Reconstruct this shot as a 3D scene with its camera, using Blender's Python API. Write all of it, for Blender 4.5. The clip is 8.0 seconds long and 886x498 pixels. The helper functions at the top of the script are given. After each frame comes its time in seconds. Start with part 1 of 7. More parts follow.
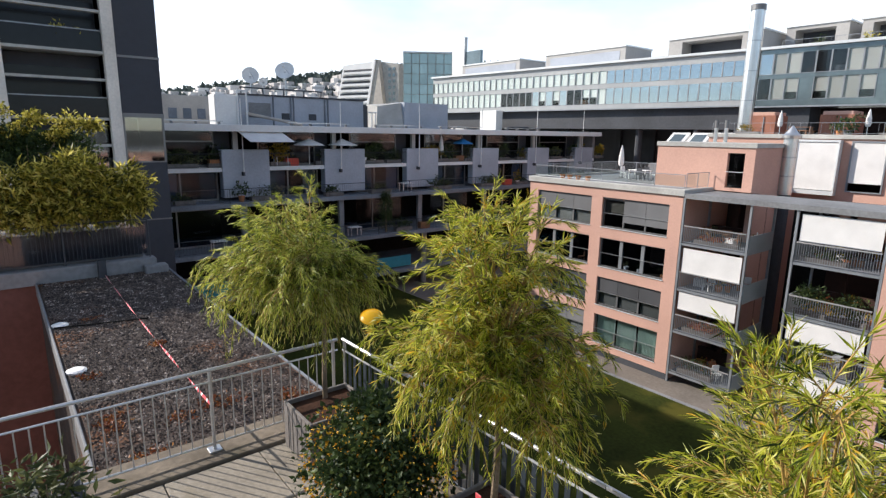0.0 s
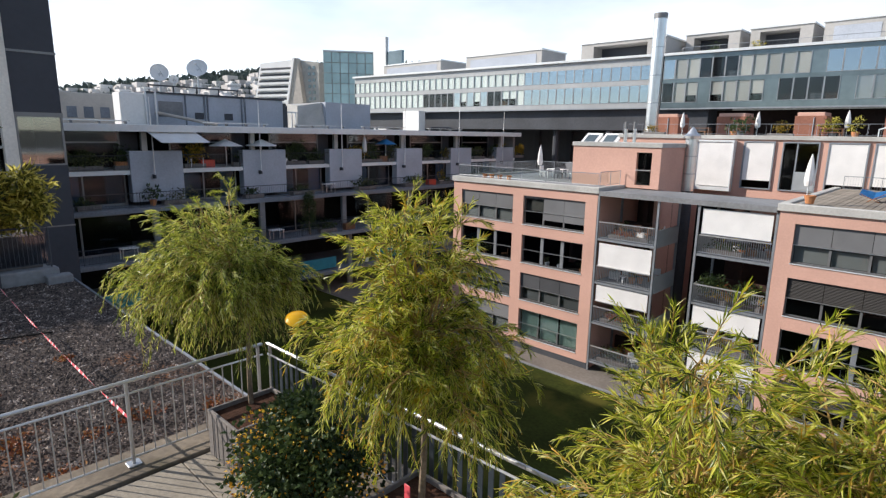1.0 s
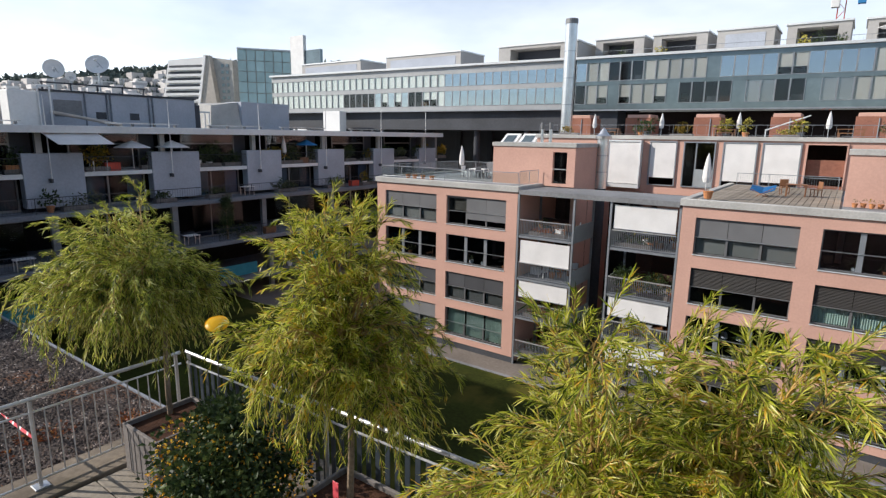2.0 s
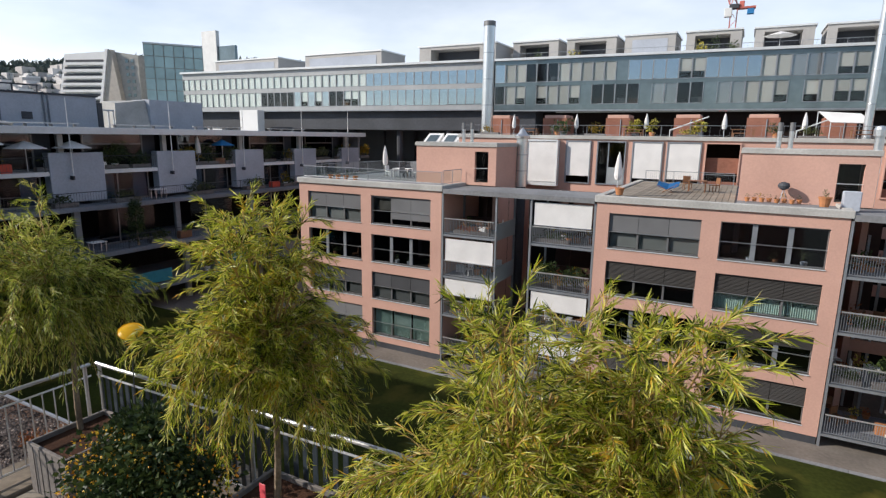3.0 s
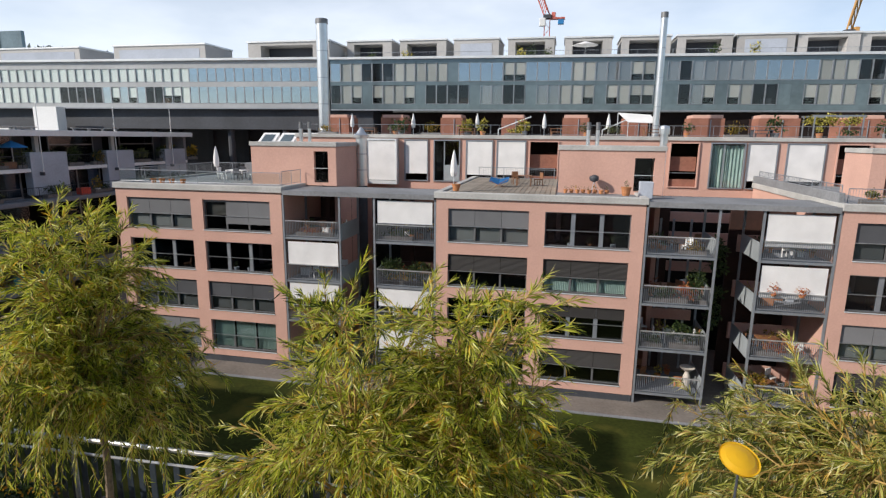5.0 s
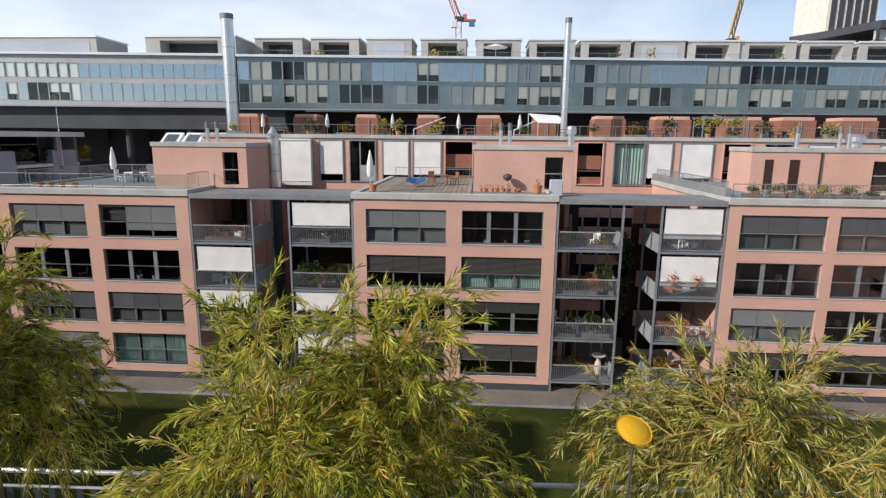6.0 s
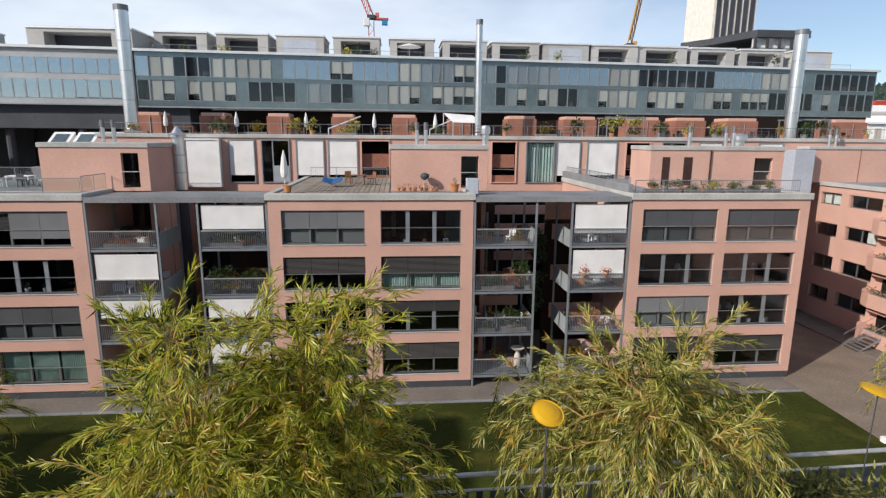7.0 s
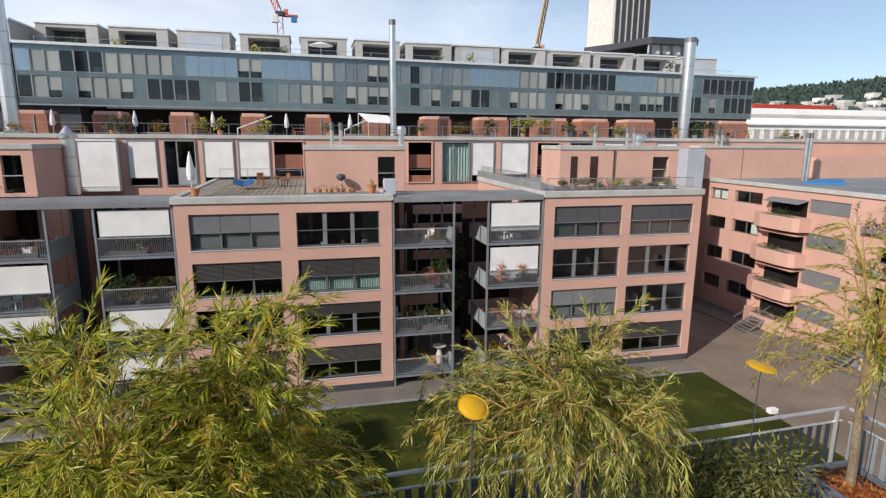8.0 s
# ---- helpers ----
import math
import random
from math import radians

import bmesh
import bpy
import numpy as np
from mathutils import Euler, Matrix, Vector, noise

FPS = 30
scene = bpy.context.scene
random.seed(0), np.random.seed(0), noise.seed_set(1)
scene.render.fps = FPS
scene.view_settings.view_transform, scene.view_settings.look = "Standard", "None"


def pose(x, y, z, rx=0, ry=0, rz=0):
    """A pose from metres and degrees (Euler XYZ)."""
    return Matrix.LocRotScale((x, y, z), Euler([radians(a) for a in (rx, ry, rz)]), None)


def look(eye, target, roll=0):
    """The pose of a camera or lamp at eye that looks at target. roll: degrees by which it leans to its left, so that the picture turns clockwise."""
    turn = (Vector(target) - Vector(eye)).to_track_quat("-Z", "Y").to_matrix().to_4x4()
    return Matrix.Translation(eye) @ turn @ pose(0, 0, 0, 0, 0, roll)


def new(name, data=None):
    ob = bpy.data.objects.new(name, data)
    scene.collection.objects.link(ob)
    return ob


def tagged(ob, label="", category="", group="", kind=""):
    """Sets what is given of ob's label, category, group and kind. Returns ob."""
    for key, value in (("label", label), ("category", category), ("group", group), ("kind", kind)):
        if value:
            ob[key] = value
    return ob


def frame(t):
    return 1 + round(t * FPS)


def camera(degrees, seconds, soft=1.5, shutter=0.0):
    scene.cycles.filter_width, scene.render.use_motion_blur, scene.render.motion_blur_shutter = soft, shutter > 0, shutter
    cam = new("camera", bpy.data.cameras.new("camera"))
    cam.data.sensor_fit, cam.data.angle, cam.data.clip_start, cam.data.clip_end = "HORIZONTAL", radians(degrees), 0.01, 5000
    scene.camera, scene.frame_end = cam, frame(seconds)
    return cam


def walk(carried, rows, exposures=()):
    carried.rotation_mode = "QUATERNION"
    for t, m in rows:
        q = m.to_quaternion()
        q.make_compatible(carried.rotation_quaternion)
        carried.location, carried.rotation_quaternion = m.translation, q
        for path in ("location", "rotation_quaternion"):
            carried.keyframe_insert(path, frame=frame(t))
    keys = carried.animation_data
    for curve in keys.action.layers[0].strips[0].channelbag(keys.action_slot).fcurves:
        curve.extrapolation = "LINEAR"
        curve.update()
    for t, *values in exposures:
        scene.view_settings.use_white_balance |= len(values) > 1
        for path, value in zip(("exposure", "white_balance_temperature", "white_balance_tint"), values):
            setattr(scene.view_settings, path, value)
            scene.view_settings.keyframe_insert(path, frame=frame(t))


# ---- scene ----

cam = camera(77.0, 8.0, soft=1.3)
PATH = [
    (0, -0.441, 0.315, 15.624, 78.21, -0.89, 51.40),
    (0.5, -0.368, 0.274, 15.640, 78.28, -0.91, 47.68),
    (1, -0.297, 0.231, 15.652, 78.34, -0.91, 43.70),
    (2.5, -0.107, 0.095, 15.673, 78.56, -0.80, 32.05),
    (3, -0.053, 0.047, 15.676, 78.58, -0.81, 28.18),
    (3.5, -0.004, 0.000, 15.678, 78.58, -0.81, 24.30),
    (4, 0.039, -0.047, 15.680, 78.65, -0.68, 20.28),
    (4.5, 0.076, -0.093, 15.682, 78.66, -0.58, 16.26),
    (6, 0.143, -0.224, 15.693, 78.75, -0.51, 3.66),
    (6.5, 0.149, -0.264, 15.700, 78.75, -0.45, -0.56),
    (7, 0.147, -0.301, 15.710, 78.74, -0.42, -4.77),
    (7.5, 0.135, -0.335, 15.723, 78.76, -0.42, -9.00),
    (8, 0.114, -0.366, 15.740, 78.79, -0.37, -13.27)]
walk(cam, [(t, pose(x, y, z, rx, ry, rz)) for t, x, y, z, rx, ry, rz in PATH], [(0.0, 0.37), (1.0, 0.29), (2.4, 0.05), (3.0, 0.0), (4.5, -0.04), (8.0, -0.12)])

# ---------------------------------------------------------------- light
SUN_DIR = Vector((-0.727, -0.468, 0.50)).normalized()      # towards the sun
world = bpy.data.worlds.new("sky")
scene.world = world
world.use_nodes = True
wn, wl = world.node_tree.nodes, world.node_tree.links
wn.clear()
sky = wn.new("ShaderNodeTexSky")
sky.sky_type, sky.sun_disc = "NISHITA", False
sky.sun_elevation = math.asin(SUN_DIR.z)
sky.sun_rotation = math.atan2(SUN_DIR.x, SUN_DIR.y)
sky.air_density, sky.dust_density, sky.ozone_density, sky.altitude = 1.0, 0.3, 3.5, 400
coord = wn.new("ShaderNodeTexCoord")
stretch = wn.new("ShaderNodeMapping")
stretch.inputs["Scale"].default_value = (0.9, 0.9, 2.4)
cloud = wn.new("ShaderNodeTexNoise")
cloud.inputs["Scale"].default_value, cloud.inputs["Detail"].default_value, cloud.inputs["Roughness"].default_value = 1.3, 6, 0.55
ramp = wn.new("ShaderNodeValToRGB")
ramp.color_ramp.elements[0].position, ramp.color_ramp.elements[1].position = 0.42, 0.95
ramp.color_ramp.elements[0].color, ramp.color_ramp.elements[1].color = (0.13, 0.13, 0.13, 1), (0.95, 0.95, 0.95, 1)
veil = wn.new("ShaderNodeMixRGB")
veil.inputs["Color2"].default_value = (11.9, 12.3, 13.0, 1)
# thin bright cloud lies to the west and low over the roofs
toward = wn.new("ShaderNodeVectorMath")
toward.operation = "DOT_PRODUCT"
toward.inputs[1].default_value = (-0.30, 0.12, -0.55)   # haze thins out towards the zenith
thick = wn.new("ShaderNodeMath")
thick.operation = "MULTIPLY_ADD"
thick.inputs[1].default_value = 1.0
back = wn.new("ShaderNodeBackground")
back.inputs["Strength"].default_value = 0.115
wout = wn.new("ShaderNodeOutputWorld")
wl.new(coord.outputs["Generated"], stretch.inputs["Vector"])
wl.new(stretch.outputs["Vector"], cloud.inputs["Vector"])
wl.new(coord.outputs["Generated"], toward.inputs[0])
wl.new(toward.outputs["Value"], thick.inputs[0])
wl.new(cloud.outputs["Fac"], thick.inputs[2])
wl.new(thick.outputs["Value"], ramp.inputs["Fac"])
wl.new(ramp.outputs["Color"], veil.inputs["Fac"])
wl.new(sky.outputs["Color"], veil.inputs["Color1"])
wl.new(veil.outputs["Color"], back.inputs["Color"])
wl.new(back.outputs["Background"], wout.inputs["Surface"])
sun_data = bpy.data.lights.new("sun", "SUN")
sun_data.energy, sun_data.angle, sun_data.color = 5.0, radians(0.6), (1.0, 0.925, 0.85)
sun = new("sun", sun_data)
sun.matrix_world = look(SUN_DIR * 200, (0, 0, 0))


# ---------------------------------------------------------------- materials
def surface(name, color, rough=0.7, metal=0.0, big=0.6, small=14.0, vary=0.22, bump=0.15, each=0.0, spec=0.5, stain=None):
    """A plain material with large stains, fine grain, fine relief and, with each, a shift from object to object."""
    m = bpy.data.materials.new(name)
    m.use_nodes = True
    n, l = m.node_tree.nodes, m.node_tree.links
    b = n["Principled BSDF"]
    b.inputs["Roughness"].default_value, b.inputs["Metallic"].default_value = rough, metal
    b.inputs["Specular IOR Level"].default_value = spec if rough < 0.85 else 0.12
    geo = n.new("ShaderNodeNewGeometry")
    na, nb = n.new("ShaderNodeTexNoise"), n.new("ShaderNodeTexNoise")
    na.inputs["Scale"].default_value, na.inputs["Detail"].default_value = big, 5
    nb.inputs["Scale"].default_value, nb.inputs["Detail"].default_value = small, 6
    l.new(geo.outputs["Position"], na.inputs["Vector"])
    l.new(geo.outputs["Position"], nb.inputs["Vector"])
    ra, rb = n.new("ShaderNodeMapRange"), n.new("ShaderNodeMapRange")
    for r, w in ((ra, vary), (rb, vary * 0.7)):
        r.inputs["From Min"].default_value, r.inputs["From Max"].default_value = 0.3, 0.7
        r.inputs["To Min"].default_value, r.inputs["To Max"].default_value = 1 - w, 1 + w * 0.6
    l.new(na.outputs["Fac"], ra.inputs["Value"])
    l.new(nb.outputs["Fac"], rb.inputs["Value"])
    mul = n.new("ShaderNodeMath")
    mul.operation = "MULTIPLY"
    l.new(ra.outputs["Result"], mul.inputs[0])
    l.new(rb.outputs["Result"], mul.inputs[1])
    last = mul
    if each:
        info, re, mm = n.new("ShaderNodeObjectInfo"), n.new("ShaderNodeMapRange"), n.new("ShaderNodeMath")
        re.inputs["To Min"].default_value, re.inputs["To Max"].default_value = 1 - each, 1 + each
        mm.operation = "MULTIPLY"
        l.new(info.outputs["Random"], re.inputs["Value"])
        l.new(re.outputs["Result"], mm.inputs[0])
        l.new(mul.outputs["Value"], mm.inputs[1])
        last = mm
    mix = n.new("ShaderNodeMixRGB")
    mix.blend_type = "MULTIPLY"
    mix.inputs["Fac"].default_value = 1.0
    mix.inputs["Color1"].default_value = (*color, 1)
    l.new(last.outputs["Value"], mix.inputs["Color2"])
    out = mix
    if stain:
        ns, rs, ms = n.new("ShaderNodeTexNoise"), n.new("ShaderNodeMapRange"), n.new("ShaderNodeMixRGB")
        ns.inputs["Scale"].default_value, ns.inputs["Detail"].default_value = stain[1], 7
        rs.inputs["From Min"].default_value, rs.inputs["From Max"].default_value = stain[2], stain[2] + 0.12
        ms.inputs["Color2"].default_value = (*stain[0], 1)
        l.new(geo.outputs["Position"], ns.inputs["Vector"])
        l.new(ns.outputs["Fac"], rs.inputs["Value"])
        l.new(rs.outputs["Result"], ms.inputs["Fac"])
        l.new(mix.outputs["Color"], ms.inputs["Color1"])
        out = ms
    l.new(out.outputs["Color"], b.inputs["Base Color"])
    if bump:
        bp = n.new("ShaderNodeBump")
        bp.inputs["Strength"].default_value, bp.inputs["Distance"].default_value = bump, 0.02
        l.new(nb.outputs["Fac"], bp.inputs["Height"])
        l.new(bp.outputs["Normal"], b.inputs["Normal"])
    return m


def foliage(name, stops, through_light=0.35, rough=0.5):
    """Leaves: a colour for each leaf out of a ramp, and light that shines through."""
    m = bpy.data.materials.new(name)
    m.use_nodes = True
    n, l = m.node_tree.nodes, m.node_tree.links
    b = n["Principled BSDF"]
    b.inputs["Roughness"].default_value = rough
    b.inputs["Specular IOR Level"].default_value = 0.5 if rough < 0.45 else (0.3 if rough < 0.85 else 0.1)
    geo, cr = n.new("ShaderNodeNewGeometry"), n.new("ShaderNodeValToRGB")
    el = cr.color_ramp.elements
    while len(el) < len(stops):
        el.new(0.5)
    for e, (p, c) in zip(el, stops):
        e.position, e.color = p, (*c, 1)
    noi, add, sub = n.new("ShaderNodeTexNoise"), n.new("ShaderNodeMath"), n.new("ShaderNodeMath")
    noi.inputs["Scale"].default_value = 5.0
    l.new(geo.outputs["Position"], noi.inputs["Vector"])
    sub.operation, add.operation = "MULTIPLY_ADD", "MULTIPLY_ADD"
    l.new(noi.outputs["Fac"], sub.inputs[0])
    sub.inputs[1].default_value, sub.inputs[2].default_value = 1.3, -0.62
    l.new(geo.outputs["Random Per Island"], add.inputs[0])
    add.inputs[1].default_value = 0.95
    l.new(sub.outputs["Value"], add.inputs[2])
    l.new(add.outputs["Value"], cr.inputs["Fac"])
    l.new(cr.outputs["Color"], b.inputs["Base Color"])
    tr, mx = n.new("ShaderNodeBsdfTranslucent"), n.new("ShaderNodeMixShader")
    mx.inputs["Fac"].default_value = through_light
    l.new(cr.outputs["Color"], tr.inputs["Color"])
    l.new(b.outputs["BSDF"], mx.inputs[1])
    l.new(tr.outputs["BSDF"], mx.inputs[2])
    l.new(mx.outputs["Shader"], n["Material Output"].inputs["Surface"])
    return m


def glass(name, tint, rough=0.03, gloss=0.05, coat=(1, 1, 1), edge=0.6):
    """A clear pane: it lets light through and reflects more at a glancing angle."""
    m = bpy.data.materials.new(name)
    m.use_nodes = True
    n, l = m.node_tree.nodes, m.node_tree.links
    n.remove(n["Principled BSDF"])
    tr, gl, lw, mx = n.new("ShaderNodeBsdfTransparent"), n.new("ShaderNodeBsdfGlossy"), n.new("ShaderNodeLayerWeight"), n.new("ShaderNodeMixShader")
    pw, ad = n.new("ShaderNodeMath"), n.new("ShaderNodeMath")
    tr.inputs["Color"].default_value = (*tint, 1)
    gl.inputs["Roughness"].default_value = rough
    gl.inputs["Color"].default_value = (*coat, 1)
    lw.inputs["Blend"].default_value = 0.5
    pw.operation, ad.operation = "POWER", "MULTIPLY_ADD"
    pw.inputs[1].default_value = 4.0
    ad.inputs[1].default_value, ad.inputs[2].default_value = edge, gloss
    l.new(lw.outputs["Facing"], pw.inputs[0])
    l.new(pw.outputs["Value"], ad.inputs[0])
    l.new(ad.outputs["Value"], mx.inputs["Fac"])
    l.new(tr.outputs["BSDF"], mx.inputs[1])
    l.new(gl.outputs["BSDF"], mx.inputs[2])
    l.new(mx.outputs["Shader"], n["Material Output"].inputs["Surface"])
    return m


SALMON = surface("salmon_render", (0.60, 0.366, 0.290), 0.9, big=0.35, small=9, vary=0.085, bump=0.05)
SALMON_BRICK = surface("salmon_brick", (0.33, 0.150, 0.104), 0.9, big=0.5, small=6, vary=0.2)
CONCRETE = surface("grey_concrete", (0.24, 0.245, 0.25), 0.85, big=0.4, small=7, vary=0.2)
# bluer concrete made for the shaded row: shade's cool tone put into the colour
SHADE_CONC = surface("cool_shade_concrete", (0.22, 0.24, 0.27), 0.85, big=0.4, small=7, vary=0.25)
PALE_CONC = surface("pale_coping_concrete", (0.47, 0.46, 0.43), 0.85, big=0.7, small=8, vary=0.18)
PANEL = surface("facade_concrete_panel", (0.42, 0.45, 0.50), 0.85, big=0.35, small=6, vary=0.12, each=0.05)
SLAB = surface("terrace_paver_concrete", (0.30, 0.265, 0.215), 0.9, big=0.9, small=22, vary=0.22, bump=0.3, each=0.06, stain=((0.20, 0.17, 0.12), 1.6, 0.60))
KERB = surface("terrace_kerb_concrete", (0.21, 0.175, 0.135), 0.9, big=1.4, small=18, vary=0.3, bump=0.3, stain=((0.13, 0.11, 0.08), 2.2, 0.52))
DARK = surface("anthracite_cladding", (0.040, 0.044, 0.056), 0.65, big=0.3, small=5, vary=0.12, bump=0.05)
STONE = surface("pale_stone_cladding", (0.52, 0.47, 0.41), 0.8, big=0.6, small=10, vary=0.16)
# black; on inner walls and cores it is interior gloom put into the colour
BLACK = surface("gloom_black", (0.016, 0.015, 0.014), 0.9, big=0.5, small=3, vary=0.4)
STONE_PALE = surface("pale_column_stone", (0.78, 0.72, 0.64), 0.8, big=0.6, small=10, vary=0.14)
# salmon render darkened for the hedge terrace wall: its shade is in the colour
SHADED_SALMON = surface("shade_toned_salmon_render", (0.17, 0.082, 0.068), 0.9, big=0.5, small=6, vary=0.2)
BRIGHT = surface("bright_white_render", (0.88, 0.87, 0.85), 0.8, big=0.2, small=3, vary=0.06, bump=0.02)
TAUPE_BLIND = surface("taupe_roller_blind", (0.27, 0.25, 0.235), 0.8, big=0.2, small=4, vary=0.12, bump=0, each=0.25)
DARKBLIND = surface("charcoal_fabric_blind", (0.085, 0.087, 0.092), 0.9, big=0.8, small=40, vary=0.12, bump=0.05, each=0.15)
# near-black for floors and linings: the rooms' darkness is painted in
ROOM = surface("room_gloom", (0.024, 0.021, 0.018), 0.9, big=0.5, small=3, vary=0.4)
UNDERCROFT_GLOOM = surface("undercroft_gloom", (0.022, 0.015, 0.013), 0.9, big=0.4, small=4, vary=0.3)
# red-brown; on rear rooms and inner walls it carries their gloom as colour
BROWN = surface("gloom_red_brown", (0.045, 0.018, 0.012), 0.8, big=0.6, small=4, vary=0.3)
METAL = surface("galvanised_steel", (0.55, 0.56, 0.57), 0.38, 0.85, big=2, small=30, vary=0.14, bump=0.05)
DARK_SLAT = surface("dark_railing_slat", (0.055, 0.070, 0.085), 0.45, 0.2, big=2, small=30, vary=0.2, bump=0.03)
RAIL = surface("grey_painted_rail", (0.62, 0.61, 0.60), 0.32, 0.55, big=2, small=40, vary=0.12, bump=0.04)
SLAT = surface("grey_railing_slat", (0.36, 0.40, 0.41), 0.5, 0.3, big=2, small=30, vary=0.15, bump=0.03)
STEEL = surface("balcony_steel", (0.31, 0.33, 0.35), 0.5, 0.5, big=1.5, small=20, vary=0.15, bump=0.04)
FRAME = surface("window_frame_grey", (0.20, 0.20, 0.20), 0.45, 0.4, vary=0.1, bump=0)
BLIND = surface("grey_fabric_blind", (0.185, 0.187, 0.190), 0.9, big=0.8, small=40, vary=0.10, bump=0.05, each=0.12)
SLATBLIND = surface("dark_slatted_blind", (0.060, 0.056, 0.052), 0.7, 0.1, big=0.8, small=40, vary=0.1, bump=0.05)
WHITE_BLIND = surface("white_fabric_blind", (0.76, 0.745, 0.72), 0.9, big=0.9, small=30, vary=0.09, bump=0.05)
CURTAIN = surface("pale_green_curtain", (0.36, 0.46, 0.43), 0.9, big=1.0, small=12, vary=0.16)
CHROME = surface("stainless_flue", (0.72, 0.72, 0.71), 0.3, 0.9, big=1.0, small=12, vary=0.10, bump=0.03)
WHITE = surface("white_paint", (0.78, 0.78, 0.76), 0.7, big=0.3, small=5, vary=0.08, bump=0.03)
TEAL = surface("teal_coated_glass", (0.155, 0.198, 0.212), 0.12, 0.35, big=0.15, small=1.5, vary=0.22, bump=0, each=0.14, spec=0.8)
BEIGE = surface("beige_roller_blind", (0.46, 0.425, 0.405), 0.8, big=0.2, small=4, vary=0.10, bump=0, each=0.22)
GIRDER = surface("dark_bridge_girder", (0.065, 0.07, 0.08), 0.7, 0.2, big=0.3, small=4, vary=0.2)
ALU = surface("aluminium_fascia", (0.70, 0.72, 0.72), 0.45, 0.2, big=0.3, small=5, vary=0.1, bump=0)
TAUPE = surface("taupe_roof_pavilion", (0.41, 0.395, 0.375), 0.75, big=0.25, small=4, vary=0.10, each=0.08)
WOOD = surface("weathered_decking", (0.30, 0.26, 0.21), 0.85, big=0.8, small=16, vary=0.25, each=0.15)
WOODF = surface("brown_wood_furniture", (0.24, 0.11, 0.05), 0.6, big=1.5, small=20, vary=0.25, each=0.1)
TERRA = surface("terracotta", (0.50, 0.22, 0.10), 0.85, big=3, small=30, vary=0.2, each=0.12)
SLATE = surface("slate_blue_planter", (0.11, 0.125, 0.15), 0.8, big=2.2, small=26, vary=0.22, bump=0.2)
SOIL = surface("dark_soil", (0.07, 0.035, 0.022), 0.95, big=6, small=60, vary=0.4, bump=0.6)
BARK = surface("grey_brown_bark", (0.25, 0.19, 0.13), 0.9, big=5, small=40, vary=0.3, bump=0.6)
TWIG = surface("yellow_twig", (0.40, 0.25, 0.07), 0.7, big=5, small=40, vary=0.25)
PLANTER = surface("grey_fibre_cement_planter", (0.21, 0.19, 0.175), 0.85, big=2.2, small=26, vary=0.25, bump=0.2)
GRAVEL = surface("roof_gravel_bed", (0.075, 0.062, 0.055), 0.95, big=0.7, small=24, vary=0.35, bump=0.7, stain=((0.17, 0.075, 0.035), 0.55, 0.55))
GRASS = surface("lawn_turf", (0.042, 0.052, 0.008), 0.95, big=0.25, small=5, vary=0.4, bump=0.5, stain=((0.085, 0.078, 0.014), 0.35, 0.52))
PAVE = surface("courtyard_paving", (0.20, 0.175, 0.150), 0.9, big=0.4, small=5, vary=0.22, bump=0.2)
ASPHALT = surface("courtyard_asphalt", (0.235, 0.192, 0.150), 0.92, big=0.3, small=6, vary=0.25, bump=0.2)
GROUND = surface("town_ground", (0.15, 0.15, 0.13), 0.95, big=0.02, small=0.4, vary=0.3, bump=0)
ROOFGREY = surface("roof_membrane", (0.27, 0.275, 0.28), 0.85, big=0.3, small=4, vary=0.22)
BLUE = surface("blue_fabric", (0.03, 0.22, 0.50), 0.8, big=2, small=20, vary=0.15)
TURQ = surface("turquoise_fabric", (0.03, 0.24, 0.30), 0.7, big=2, small=20, vary=0.15)
CANVAS = surface("faded_blue_canvas", (0.025, 0.12, 0.29), 0.85, big=3, small=30, vary=0.25)
RED = surface("red_plastic", (0.55, 0.06, 0.03), 0.5, big=2, small=20, vary=0.1)
ORANGE = surface("orange_paint", (0.62, 0.34, 0.11), 0.6, big=1, small=10, vary=0.1)
TAPE_R = surface("red_barrier_tape", (0.75, 0.10, 0.12), 0.5, vary=0.1, bump=0)
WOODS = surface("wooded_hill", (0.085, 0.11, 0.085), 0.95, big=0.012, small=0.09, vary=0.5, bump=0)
CYAN = surface("green_curtain_wall", (0.46, 0.62, 0.61), 0.25, 0.1, big=0.03, small=0.2, vary=0.18, bump=0, each=0.12, spec=0.8)
PANE = glass("clear_pane", (0.86, 0.90, 0.89), 0.03, 0.04)
DARKPANE = glass("tinted_office_pane", (0.74, 0.79, 0.82), 0.03, 0.13)
BLUEPANE = glass("coated_office_pane", (0.50, 0.58, 0.64), 0.03, 0.39, (0.90, 0.95, 1.0))
INKPANE = glass("dark_office_pane", (0.42, 0.46, 0.50), 0.03, 0.05)
BANDGREY = surface("pale_grey_spandrel", (0.40, 0.41, 0.41), 0.5, 0.2, big=0.2, small=2, vary=0.12, bump=0)
NIGHTPANE = glass("dark_pane", (0.55, 0.60, 0.66), 0.04, 0.05, (0.92, 0.96, 1.0))
DIMPANE = glass("shaded_pane", (0.46, 0.54, 0.62), 0.05, 0.025, (0.85, 0.93, 1.0), 0.10)
SMOKED = surface("smoked_dark_glass", (0.010, 0.012, 0.016), 0.22, big=0.5, small=4, vary=0.2, bump=0, spec=0.25)
FROST = surface("frosted_wind_screen", (0.33, 0.36, 0.37), 0.35, big=1.0, small=10, vary=0.12, bump=0)
RAILGLASS = glass("railing_glass", (0.90, 0.94, 0.93), 0.05, 0.05)

